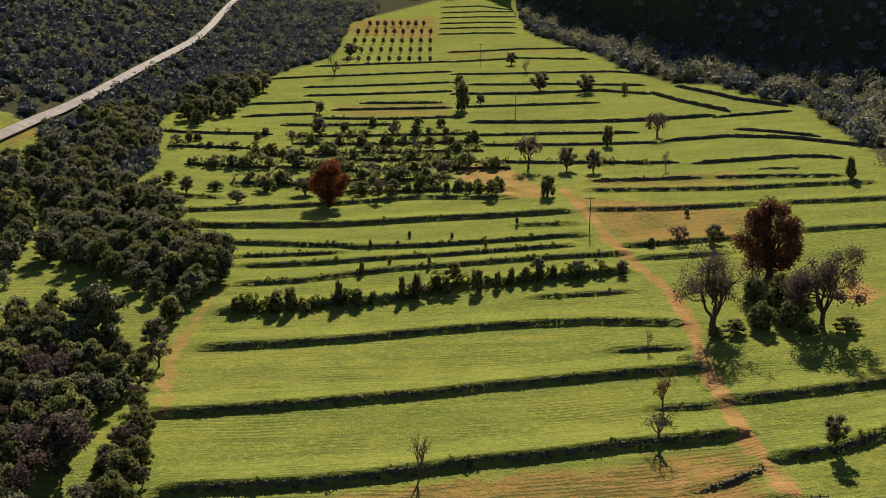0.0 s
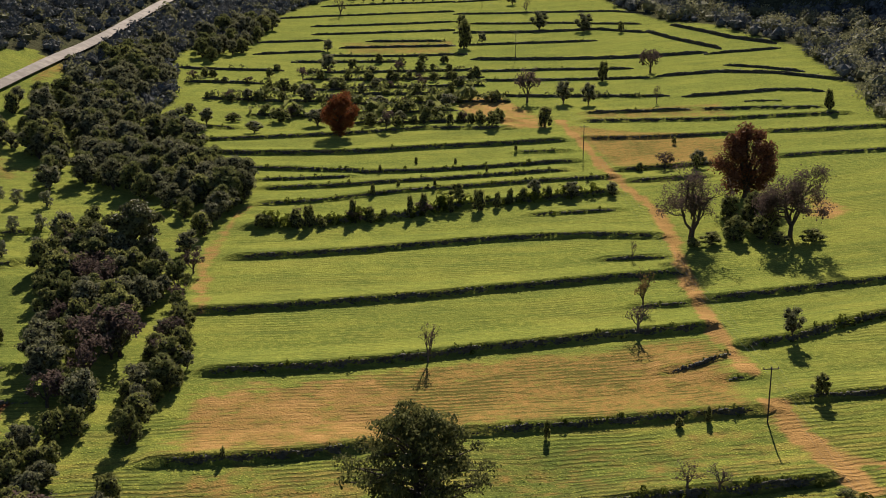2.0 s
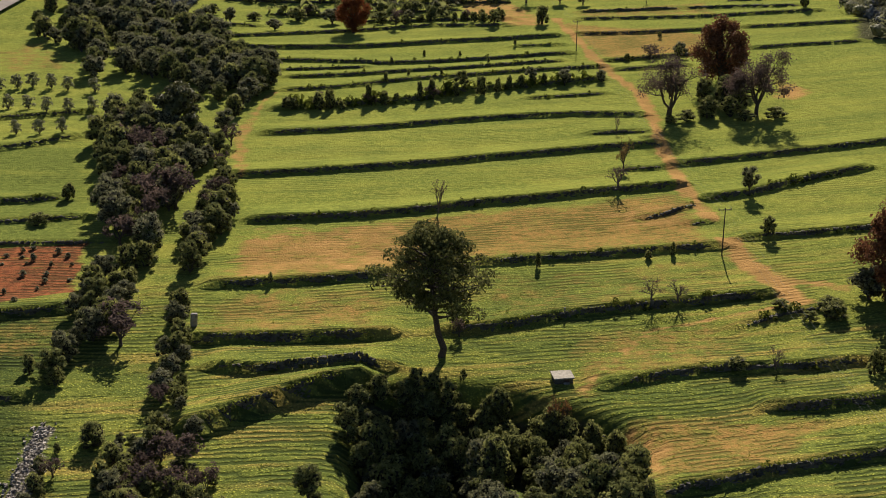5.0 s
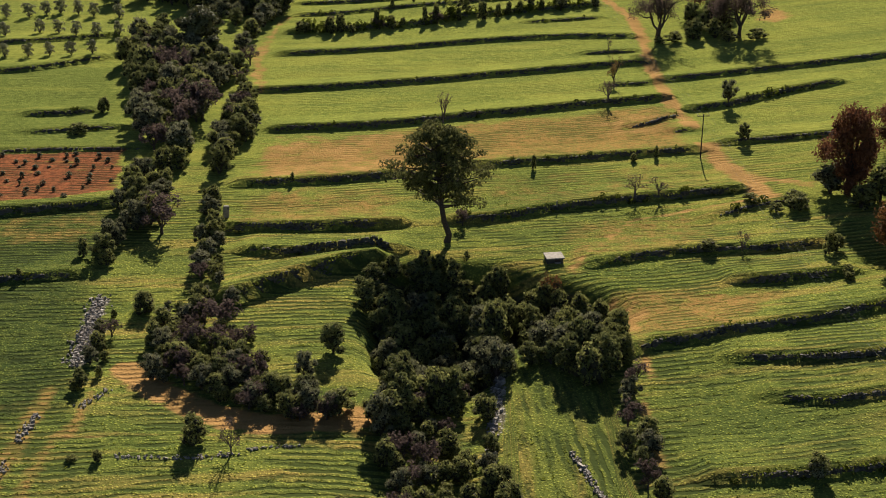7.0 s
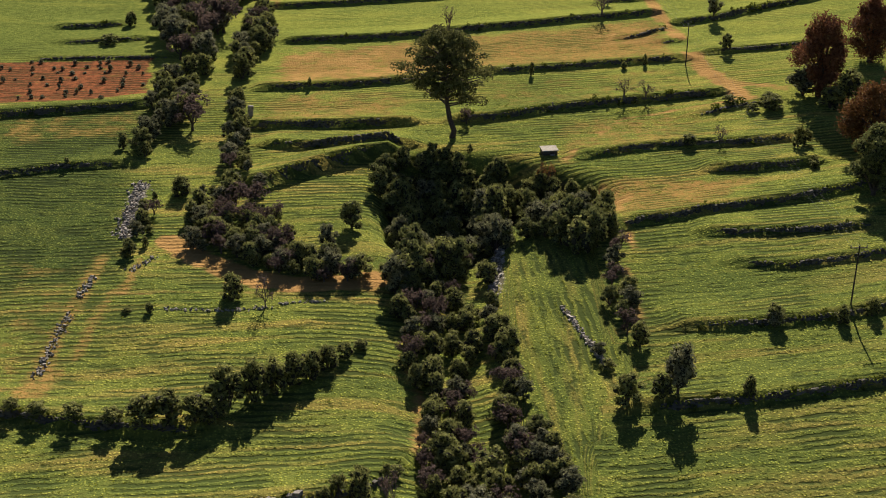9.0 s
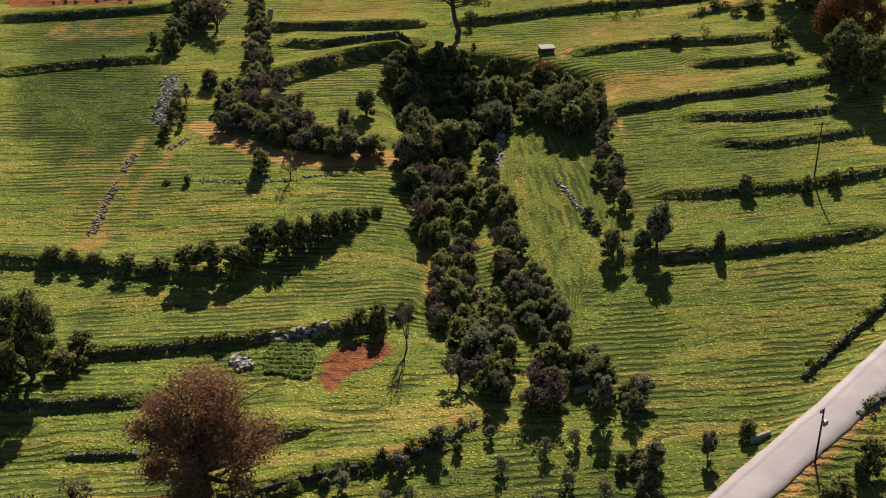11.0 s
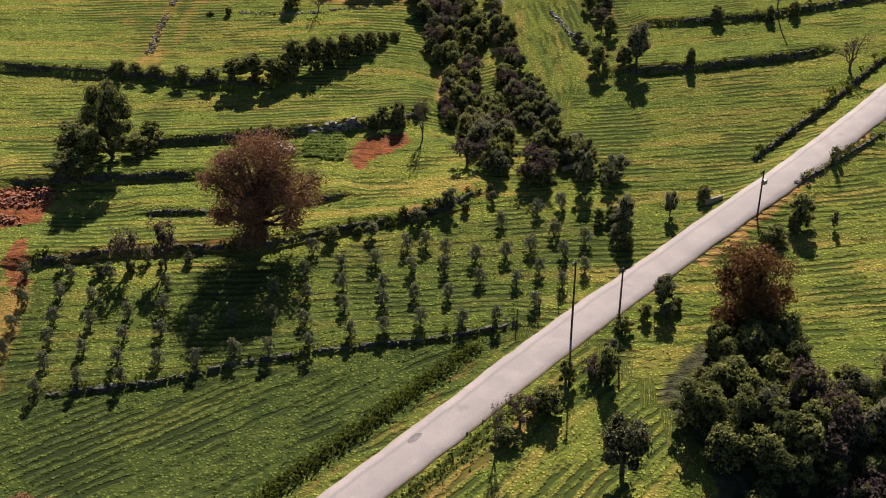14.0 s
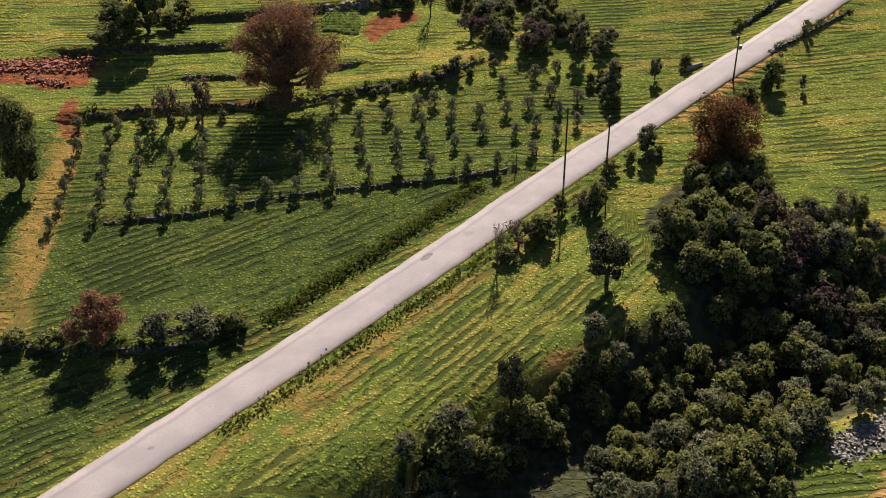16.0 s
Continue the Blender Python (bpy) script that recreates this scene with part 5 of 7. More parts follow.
def wire_fence(pts):
    root = tagged(new("wire_fence"), "rusty wire fence on thin posts at the grove", "fence")
    line = resample(pts, 2.4)
    x0, y0 = line[0]
    root.location = (x0, y0, lie(x0, y0))
    tops = []
    for x, y in line:
        z = lie(x, y) - root.location.z
        part("post", mesh("fence_post", *tube([(x - x0, y - y0, z - 0.2), (x - x0, y - y0, z + 0.7), (x - x0 + 0.03, y - y0, z + 1.5)], [0.05, 0.05, 0.045], 5), WOOD), root)
        tops.append(Vector((x - x0, y - y0, z)))
    for up in (0.4, 0.8, 1.2):
        part("wire", mesh("fence_wire", *tube([p + Vector((0, 0, up)) for p in tops], [0.008] * len(tops), 3), CABLE), root)


wire_fence([(0.2, -43.5), (2.1, -42.1), (3.9, -41), (6.1, -38.9), (7.2, -37.7)])

# ---- trees, shrubs and thickets ----
plant('rust_oak', -27.5, 288.3, 12.1, 10.6)
plant('bush_tall', 25.6, 296.0, 5.6, 5.0)
plant('purple_tree', 23.4, 331.6, 9.7, 7.1)
plant('olive', 33.5, 327.8, 6.8, 6.5)
plant('olive', 40.3, 323.8, 6.6, 5.5)
plant('purple_tree', 66.1, 375.5, 7.5, 8.0)
plant('bush_tall', 49.3, 364.0, 6.7, 4.4)
plant('olive_dark', 38.6, 492.1, 7.8, 9.1)
plant('olive', 31.9, 581.4, 6.2, 7.0)
plant('olive_dark', 55.7, 479.3, 7.6, 8.9)
plant('bush_tall', 6.6, 445.9, 11.7, 6.6)
plant('bush_tall', 6.3, 510.7, 5.2, 6.1)
plant('olive', 13.8, 459.1, 4.3, 4.7)
plant('bush_tall', 9.8, 381.5, 4.3, 3.6)
plant('olive', -40.3, 393.2, 6.6, 7.7)
plant('olive', -44.7, 439.4, 4.9, 5.3)
plant('olive', -72.9, 492.4, 7.3, 8.2)
plant('bush', -58.8, 382.4, 3.3, 3.6)
plant('bush_tall', -79.4, 378.2, 3.6, 3.5)
plant('bare_tree', -48.6, 544.2, 9.1, 7.0)
plant('olive', -47.2, 620.2, 7.7, 11.4)
plant('bare_tree', 59.2, 320.9, 5.2, 2.7)
plant('bare_tree', 36.5, 547.8, 6.3, 5.0)
plant('olive', 0.1, 326.1, 4.3, 7.3)
plant('bush', -2.1, 308.5, 3.9, 5.8)
plant('bush', 11.9, 295.6, 4.0, 4.9)
plant('bush', -20.4, 300.5, 4.1, 6.4)
plant('purple_tree', -15.9, 295.2, 4.2, 4.2)
plant('olive', -49.8, 289.7, 3.4, 5.5)
plant('bush', -45.3, 306.1, 3.9, 6.5)
plant('olive', -34.7, 301.5, 4.7, 7.1)
plant('bush_tall', -42.1, 314.7, 3.3, 5.9)
plant('olive', -63.4, 296.5, 4.6, 4.9)
plant('bush', -57.9, 304.3, 2.8, 5.7)
plant('bush', -71.3, 313.1, 3.3, 5.1)
plant('olive', -41.6, 335.0, 6.0, 7.1)
plant('bush', -34.5, 360.7, 3.9, 6.7)
plant('olive', -19.1, 327.4, 3.8, 6.1)
plant('bush', -11.2, 319.5, 3.4, 6.0)
plant('bush_tall', 99.1, 293.2, 5.7, 3.4)
plant('bush', 69.3, 469.0, 4.8, 3.3)
plant('bush', 54.8, 269.1, 2.0, 1.5)
plant('bush_tall', 54.6, 241.6, 3.8, 1.7)
plant('red_oak', 60.6, 220.0, 15.6, 17.3)
plant('bare_oak', 44.6, 193.1, 13.9, 13.5)
plant('purple_oak', 62.2, 191.9, 13.2, 13.4)
plant('oak_dark', 53.1, 202.3, 5.9, 5.8)
plant('oak_dark', 57.1, 200.7, 7.2, 5.8)
plant('oak_dark', 59.7, 197.9, 5.4, 5.2)
plant('oak_dark', 52.4, 193.3, 4.8, 5.6)
plant('bush', 47.8, 191.6, 2.5, 5.5)
plant('bush', 52.3, 192.9, 3.9, 5.6)
plant('bush', 56.9, 193.0, 4.6, 5.6)
plant('bush', 59.1, 189.4, 2.5, 5.5)
plant('bush', 44.4, 190.8, 1.7, 3.7)
plant('bush', 65.6, 189.7, 2.5, 5.5)
plant('tan_tree', 30.9, 162.1, 5.7, 3.6)
plant('bare_tree', 28.4, 150.6, 4.3, 4.6)
plant('bare_tree', -2.8, 142.8, 5.8, 3.3)
plant('bare_tree', 32.6, 185.0, 3.5, 1.6)
plant('olive_dark', 50.2, 146.4, 4.3, 4.0)
plant('bush', 48.9, 127.2, 3.1, 3.3)
plant('bare_tree', 27.0, 103.9, 3.2, 3.7)
plant('bare_tree', 30.7, 104.0, 2.9, 3.4)
plant('bush', 34.7, 84.6, 1.7, 3.8)
plant('bare_tree', 39.3, 84.3, 3.2, 2.6)
plant('bush', 0.7, 84.1, 1.7, 1.2)
plant('orange_shrub', 11.9, 75.6, 5.0, 3.2)
plant('bush_tall', 29.2, 120.8, 1.6, 1.4)
plant('bush_tall', 33.1, 122.1, 2.3, 1.0)
plant('bush_tall', 12.3, 118.5, 2.7, 1.1)
plant('bush_tall', -27.1, 112.9, 1.7, 0.9)
plant('bush', 44.2, 101.4, 1.4, 3.2)
plant('bush', 50.8, 100.9, 2.1, 4.8)
plant('bush', 50.8, 82.0, 3.6, 2.6)
plant('purple_tree', 0.3, 95.8, 2.9, 2.3)
plant('bush', 51.7, 76.2, 1.3, 2.1)
plant('red_oak', 59.5, 103.2, 14.9, 11.9)
plant('red_oak', 72.5, 117.6, 12.8, 12.1)
plant('orange_oak', 61.4, 79.4, 12.7, 12.8)
plant('oak', 57.0, 65.1, 10.7, 9.5)
plant('olive_dark', 57.0, 103.7, 5.2, 7.1)
plant('bush_tall', 63.3, 99.3, 6.0, 6.5)
plant('bush', 60.0, 97.5, 3.9, 5.6)
plant('bush', 50.5, 98.3, 2.6, 4.8)
plant('bush', 52.3, 83.5, 2.7, 2.6)
plant('bush', 51.4, 75.0, 1.2, 2.2)
plant('oak', 59.8, 60.3, 9.7, 8.5)
plant('bush', 47.3, 98.0, 1.5, 2.8)
plant('olive', 21.6, 16.5, 6.1, 4.7)
plant('bush', 16.1, 15.5, 4.1, 4.4)
plant('bush_tall', 19.8, 15.7, 3.0, 3.0)
plant('bush_tall', 29.0, 16.3, 1.5, 1.7)
plant('olive', 35.3, 31.1, 2.2, 2.8)
plant('bush_tall', 43.3, 31.7, 2.1, 1.4)
plant('bush', 47.3, 33.3, 2.2, 2.3)
plant('bush', 15.0, 22.9, 1.2, 2.5)
plant('olive_dark', 14.3, 25.5, 1.9, 2.3)
plant('bare_tree', -24.6, 36.0, 4.5, 2.6)
plant('bush_tall', -28.8, 37.8, 3.7, 3.6)
plant('bush', -40.8, 34.3, 0.7, 1.5)
plant('bush_tall', -38.1, 34.3, 1.4, 1.3)
plant('olive', -18.4, 50.9, 4.2, 3.1)
plant('bush', -59.4, 75.8, 1.2, 1.2)
plant('bush_tall', -66.8, 148.0, 3.2, 3.0)
plant('bush', -68.0, 136.0, 2.0, 4.4)
plant('bush', -33.4, 10.5, 3.2, 4.2)
plant('bush', -30.9, 10.7, 3.8, 5.0)
plant('bush', -28.3, 11.1, 3.0, 4.0)
plant('bush', -26.4, 12.7, 3.1, 3.5)
plant('bush', -25.7, 15.3, 5.2, 4.8)
plant('bush', -23.0, 16.3, 5.2, 4.9)
plant('bush_tall', -21.3, 18.0, 4.3, 3.9)
plant('bush_tall', -19.3, 19.4, 4.2, 3.7)
plant('bush_tall', -17.6, 20.8, 3.7, 3.4)
plant('bush_tall', -15.9, 22.9, 3.0, 3.0)
plant('bush_tall', -14.2, 25.2, 2.0, 2.5)
plant('bush_tall', -12.5, 27.3, 1.2, 2.2)
plant('bush_tall', -27.0, 11.3, 3.1, 2.9)
plant('bush', -47.3, 12.2, 1.1, 2.3)
plant('bush', -44.3, 11.6, 1.3, 2.9)
plant('bush', -40.7, 11.1, 1.5, 2.9)
plant('bush', -36.6, 10.6, 1.5, 2.9)
plant('bush', -12.9, 0.5, 1.7, 2.1)
plant('bush', -10.8, 1.3, 2.3, 2.7)
plant('bush', -8.5, 3.9, 1.5, 1.6)
plant('bush', -7.7, 4.9, 1.0, 2.2)
plant('oak', -45.0, -11.0, 10.2, 7.6)
plant('bush', -41.2, -6.6, 2.7, 3.8)
plant('olive_dark', -50.0, -10.6, 1.9, 3.8)
plant('bush', -47.6, -10.3, 2.1, 4.4)
plant('brown_oak', -24.6, -28.0, 12.8, 14.0)
plant('purple_tree', -34.1, -33.2, 5.5, 3.4)
plant('bush', -49.5, 12.1, 2.2, 3.3)
plant('bush_tall', -10.8, 0.1, 3.6, 2.7)
plant('bare_tree', -7.7, -3.2, 6.0, 2.5)
plant('bush_tall', -14.1, -0.7, 2.2, 1.9)
plant('bush', -27.1, -3.2, 0.7, 1.6)
plant('olive_dark', -4.2, -20.3, 2.5, 3.0)
plant('bare_tree', 50.6, 14.5, 5.4, 4.4)
plant('bush', 35.4, 31.6, 2.2, 2.9)
plant('bush_tall', 29.0, 16.0, 2.5, 1.9)
plant('bush_tall', 43.2, 31.4, 2.5, 2.1)
plant('bush', 47.1, 32.8, 2.5, 2.1)
plant('oak_dark', -49.0, -9.6, 4.5, 7.0)
plant('bush', -42.1, -9.4, 2.9, 5.1)
plant('oak_dark', -48.9, -16.0, 3.0, 6.1)
plant('brown_bush', -36.6, -73.2, 5.2, 7.4)
plant('olive_dark', -31.2, -73.6, 3.6, 4.8)
plant('olive_dark', -27.8, -72.6, 3.3, 4.8)
plant('bush', -24.6, -71.0, 1.7, 3.2)
plant('bush', -26.0, -70.5, 1.1, 2.4)
plant('oak', -51.2, -47.8, 11.3, 7.4)
plant('purple_tree', -38.0, -33.8, 5.3, 3.1)
plant('green_tree', 10.9, -62.6, 6.0, 5.6)
plant('olive', 8.7, -71.0, 3.2, 3.4)
plant('green_tree', 0.9, -78.4, 6.2, 3.8)
plant('brown_oak_small', 25.6, -41.2, 9.0, 11.6)
plant('olive_dark', 17.7, -38.4, 3.9, 3.1)
plant('bush', 35.0, -23.9, 4.2, 4.1)
plant('olive', 20.9, -21.3, 3.4, 2.0)
plant('bush', 25.2, -18.4, 2.2, 2.8)
plant('purple_tree', 36.1, -52.7, 3.6, 3.5)
plant('olive', 11.7, -14.9, 5.1, 3.1)
plant('olive', 15.4, -24.6, 5.0, 3.1)
plant('olive_dark', 14.7, -14.7, 3.0, 2.5)
plant('bush', 15.0, -28.4, 2.4, 2.7)
plant('bush', 12.7, -22.6, 1.9, 2.1)
plant('bush', 4.9, -55.0, 3.0, 4.2)
plant('bush_tall', 10.8, -50.4, 4.1, 2.5)
plant('bare_tree', 0.1, -59.9, 5.0, 1.6)
plant('bush', 7.0, -50.7, 2.7, 2.1)
plant('bush', 13.2, -42.7, 1.8, 2.7)
plant('bush', 15.7, -40.6, 1.9, 1.9)
plant('olive', -8.2, -85.4, 3.0, 3.0)
plant('bush', 1.0, -58.8, 1.6, 3.4)
plant('bush', 31.3, -26.9, 2.0, 3.5)
plant('bare_tree', 41.9, -11.5, 2.6, 1.5)
plant('olive', 38.7, -24.4, 2.3, 1.1)
plant('bush', -44.0, -74.3, 1.4, 3.1)
plant('bush', -40.5, -74.2, 1.6, 3.6)
plant('olive_dark', 36.2, -51.7, 1.5, 2.4)
plant('grove_olive', -47.0, -40.5, 1.9, 1.7)
plant('grove_olive', -46.8, -44.6, 1.9, 1.6)
plant('grove_olive', -46.4, -48.6, 1.9, 1.6)
plant('grove_olive', -46.0, -52.3, 1.8, 1.6)
plant('grove_olive', -46.0, -55.8, 1.8, 1.5)
plant('grove_olive', -43.7, -39.0, 2.0, 1.7)
plant('grove_olive', -43.2, -43.2, 1.9, 1.6)
plant('grove_olive', -42.7, -46.6, 1.9, 1.6)
plant('grove_olive', -42.0, -50.6, 1.9, 1.6)
plant('grove_olive', -41.7, -54.2, 1.8, 1.5)
plant('grove_olive', -40.2, -39.7, 2.0, 1.7)
plant('grove_olive', -39.5, -43.5, 1.9, 1.6)
plant('grove_olive', -39.0, -48.1, 1.9, 1.6)
plant('grove_olive', -38.3, -52.8, 1.8, 1.5)
plant('grove_olive', -36.1, -41.9, 1.9, 1.7)
plant('grove_olive', -35.7, -45.7, 1.9, 1.6)
plant('grove_olive', -35.4, -49.4, 1.9, 1.6)
plant('grove_olive', -34.4, -52.4, 1.8, 1.6)
plant('grove_olive', -33.3, -36.8, 2.0, 1.7)
plant('grove_olive', -32.9, -40.5, 2.0, 1.7)
plant('grove_olive', -32.3, -44.7, 1.9, 1.6)
plant('grove_olive', -31.5, -49.6, 1.9, 1.6)
plant('grove_olive', -29.1, -44.0, 1.9, 1.6)
plant('grove_olive', -27.9, -49.5, 1.9, 1.6)
plant('grove_olive', -25.6, -42.7, 1.9, 1.6)
plant('grove_olive', -24.6, -47.9, 1.9, 1.6)
plant('grove_olive', -22.2, -37.5, 2.0, 1.7)
plant('grove_olive', -21.9, -42.0, 2.0, 1.7)
plant('grove_olive', -21.3, -47.6, 1.9, 1.6)
plant('grove_olive', -19.3, -33.6, 2.0, 1.7)
plant('grove_olive', -18.7, -38.0, 2.0, 1.7)
plant('grove_olive', -18.4, -42.6, 1.9, 1.7)
plant('grove_olive', -17.6, -46.5, 1.9, 1.6)
plant('grove_olive', -15.6, -32.2, 2.0, 1.8)
plant('grove_olive', -15.2, -36.0, 2.0, 1.7)
plant('grove_olive', -14.7, -39.9, 2.0, 1.7)
plant('grove_olive', -13.8, -44.4, 1.9, 1.6)
plant('grove_olive', -12.0, -31.4, 2.0, 1.8)
plant('grove_olive', -11.0, -35.9, 2.0, 1.7)
plant('grove_olive', -10.8, -39.1, 2.0, 1.7)
plant('grove_olive', -10.5, -43.7, 1.9, 1.6)
plant('grove_olive', -8.7, -28.6, 2.1, 1.8)
plant('grove_olive', -8.1, -32.6, 2.0, 1.7)
plant('grove_olive', -7.7, -37.8, 2.0, 1.7)
plant('grove_olive', -6.9, -42.4, 2.0, 1.7)
plant('grove_olive', -4.6, -32.5, 2.0, 1.7)
plant('grove_olive', -4.2, -37.8, 2.0, 1.7)
plant('grove_olive', -2.8, -42.4, 1.9, 1.6)
plant('grove_olive', -1.3, -30.5, 2.1, 1.8)
plant('grove_olive', -0.9, -34.7, 2.0, 1.7)
plant('grove_olive', 0.6, -41.9, 2.0, 1.7)
plant('grove_olive', 1.7, -23.3, 2.1, 1.8)
plant('grove_olive', 2.0, -29.8, 2.1, 1.8)
plant('grove_olive', 2.9, -35.1, 2.0, 1.7)
plant('grove_olive', 5.9, -20.9, 2.1, 1.9)
plant('grove_olive', 4.7, -28.4, 2.1, 1.8)
plant('grove_olive', 5.4, -32.7, 2.0, 1.7)
plant('grove_olive', 4.7, -38.8, 2.0, 1.7)
plant('grove_olive', 8.7, -19.5, 2.2, 1.9)
plant('grove_olive', 7.5, -25.4, 2.1, 1.8)
plant('grove_olive', 8.3, -29.3, 2.1, 1.8)
plant('grove_olive', 7.7, -35.2, 2.0, 1.7)
plant('grove_olive', 10.8, -27.0, 2.1, 1.8)
plant('grove_olive', 10.3, -32.4, 2.0, 1.7)
plant('grove_olive', 14.1, -26.4, 2.1, 1.8)
plant('grove_olive', -4.6, -29.2, 2.1, 1.8)
plant('grove_olive', -39.6, -35.3, 2.0, 1.7)
plant('grove_olive', -48.1, -35.9, 2.0, 1.7)
plant('grove_olive', -43.5, -35.6, 2.0, 1.7)
plant('grove_olive', -36.3, -31.8, 2.0, 1.8)
plant('grove_olive', -6.7, -27.9, 2.1, 1.8)
plant('grove_olive', -18.9, -29.6, 2.1, 1.8)
plant('grove_olive', -101.8, 215.5, 3.5, 3.5)
plant('grove_olive', -98.3, 217.8, 3.5, 3.5)
plant('grove_olive', -95.4, 219.5, 3.6, 3.5)
plant('grove_olive', -91.1, 219.4, 3.6, 3.5)
plant('grove_olive', -87.1, 218.2, 3.5, 3.5)
plant('grove_olive', -94.8, 200.9, 3.3, 3.3)
plant('grove_olive', -90.5, 201.0, 3.3, 3.3)
plant('grove_olive', -85.7, 198.0, 3.3, 3.3)
plant('grove_olive', -81.5, 199.4, 3.3, 3.3)
plant('grove_olive', -76.9, 201.5, 3.4, 3.3)
plant('grove_olive', -91.7, 182.6, 3.1, 3.1)
plant('grove_olive', -87.6, 184.1, 3.2, 3.1)
plant('grove_olive', -82.8, 183.7, 3.1, 3.1)
plant('grove_olive', -78.5, 184.6, 3.2, 3.1)
plant('grove_olive', -73.6, 189.3, 3.2, 3.2)
plant('grove_olive', -107.0, 214.8, 3.5, 3.5)
plant('grove_olive', -101.5, 197.5, 3.3, 3.3)
plant('grove_olive', -96.5, 181.8, 3.1, 3.1)
plant('grove_olive', -81.0, 218.2, 3.5, 3.5)
plant('olive', -47.6, 794.3, 4.4, 4.0)
plant('olive', -42.7, 795.3, 4.4, 4.0)
plant('olive', -37.8, 796.0, 4.4, 4.0)
plant('olive', -32.9, 796.6, 4.4, 4.0)
plant('olive', -28.0, 796.9, 4.4, 4.0)
plant('olive', -23.1, 797.0, 4.4, 4.0)
plant('olive', -18.1, 796.9, 4.4, 4.0)
plant('olive', -13.2, 796.7, 4.4, 4.0)
plant('olive', -51.4, 739.8, 4.1, 3.7)
plant('olive', -46.1, 740.9, 4.1, 3.7)
plant('olive', -40.7, 741.8, 4.1, 3.7)
plant('olive', -35.3, 742.5, 4.1, 3.7)
plant('olive', -29.9, 742.9, 4.1, 3.7)
plant('olive', -24.5, 743.1, 4.1, 3.7)
plant('olive', -19.0, 743.1, 4.1, 3.7)
plant('olive', -13.6, 742.8, 4.1, 3.7)
plant('olive', -8.1, 742.3, 4.1, 3.7)
plant('olive', -49.7, 686.9, 3.8, 3.5)
plant('olive', -44.5, 687.9, 3.8, 3.5)
plant('olive', -39.3, 688.6, 3.8, 3.5)
plant('olive', -34.0, 689.2, 3.8, 3.5)
plant('olive', -28.8, 689.5, 3.8, 3.5)
plant('olive', -23.5, 689.7, 3.8, 3.5)
plant('olive', -18.2, 689.6, 3.8, 3.5)
plant('olive', -12.9, 689.3, 3.8, 3.5)
plant('olive', -7.6, 688.8, 3.8, 3.5)
plant('olive', -48.2, 640.9, 3.5, 3.2)
plant('olive', -43.1, 641.8, 3.5, 3.2)
plant('olive', -38.0, 642.4, 3.5, 3.2)
plant('olive', -32.9, 642.9, 3.5, 3.2)
plant('olive', -27.8, 643.1, 3.5, 3.2)
plant('olive', -22.6, 643.2, 3.5, 3.2)
plant('olive', -17.5, 643.1, 3.5, 3.2)
plant('olive', -12.4, 642.9, 3.5, 3.2)
plant('olive', -7.2, 642.4, 3.5, 3.2)
plant('olive', -46.9, 600.6, 3.3, 3.0)
plant('olive', -41.9, 601.3, 3.3, 3.0)
plant('olive', -36.9, 601.9, 3.3, 3.0)
plant('olive', -31.9, 602.2, 3.3, 3.0)
plant('olive', -26.9, 602.5, 3.3, 3.0)
plant('olive', -21.9, 602.5, 3.3, 3.0)
plant('olive', -16.9, 602.4, 3.3, 3.0)
plant('olive', -11.9, 602.2, 3.3, 3.0)
plant('olive', -6.8, 601.8, 3.3, 3.0)
plant('vine', -86.1, 121.6, 0.5, 0.8)
plant('vine', -79.1, 122.9, 0.6, 1.0)
plant('vine', -77.5, 123.1, 0.8, 1.4)
plant('vine', -71.2, 123.0, 1.0, 1.4)
plant('vine', -66.7, 123.6, 0.9, 1.1)
plant('vine', -65.5, 124.7, 0.7, 1.5)
plant('vine', -61.2, 123.5, 1.1, 1.5)
plant('vine', -83.3, 119.0, 0.8, 1.1)
plant('vine', -81.6, 118.5, 0.7, 0.8)
plant('vine', -77.9, 119.5, 0.8, 1.0)
plant('vine', -74.2, 120.2, 0.6, 1.2)
plant('vine', -72.6, 119.8, 0.8, 1.2)
plant('vine', -68.6, 121.5, 0.6, 1.4)
plant('vine', -66.1, 121.3, 0.5, 1.1)
plant('vine', -64.1, 120.4, 1.3, 1.3)
plant('vine', -59.3, 122.0, 0.9, 1.4)
plant('vine', -77.1, 116.7, 0.5, 1.0)
plant('vine', -73.0, 118.0, 0.4, 0.8)
plant('vine', -70.3, 117.8, 0.7, 1.5)
plant('vine', -68.2, 118.4, 0.4, 0.9)
plant('vine', -64.7, 118.8, 0.5, 0.9)
plant('vine', -60.8, 118.3, 0.9, 1.0)
plant('vine', -57.9, 119.0, 0.6, 0.7)
plant('vine', -80.9, 112.3, 1.2, 1.1)
plant('vine', -79.2, 113.7, 0.4, 0.9)
plant('vine', -74.6, 114.6, 0.7, 1.2)
plant('vine', -71.1, 113.5, 1.1, 1.3)
plant('vine', -69.1, 115.2, 0.6, 1.4)
plant('vine', -63.8, 114.5, 1.0, 1.4)
plant('vine', -60.5, 115.0, 0.7, 1.4)
plant('vine', -75.8, 111.2, 0.7, 0.8)
plant('vine', -72.9, 111.5, 0.5, 1.2)
plant('vine', -70.5, 110.3, 0.9, 0.7)
plant('vine', -66.9, 110.8, 0.8, 1.3)
plant('vine', -60.0, 112.4, 0.8, 1.3)
plant('vine', -56.6, 113.2, 0.5, 1.2)
plant('vine', -74.8, 107.6, 0.8, 1.1)
plant('vine', -68.7, 108.0, 0.7, 1.3)
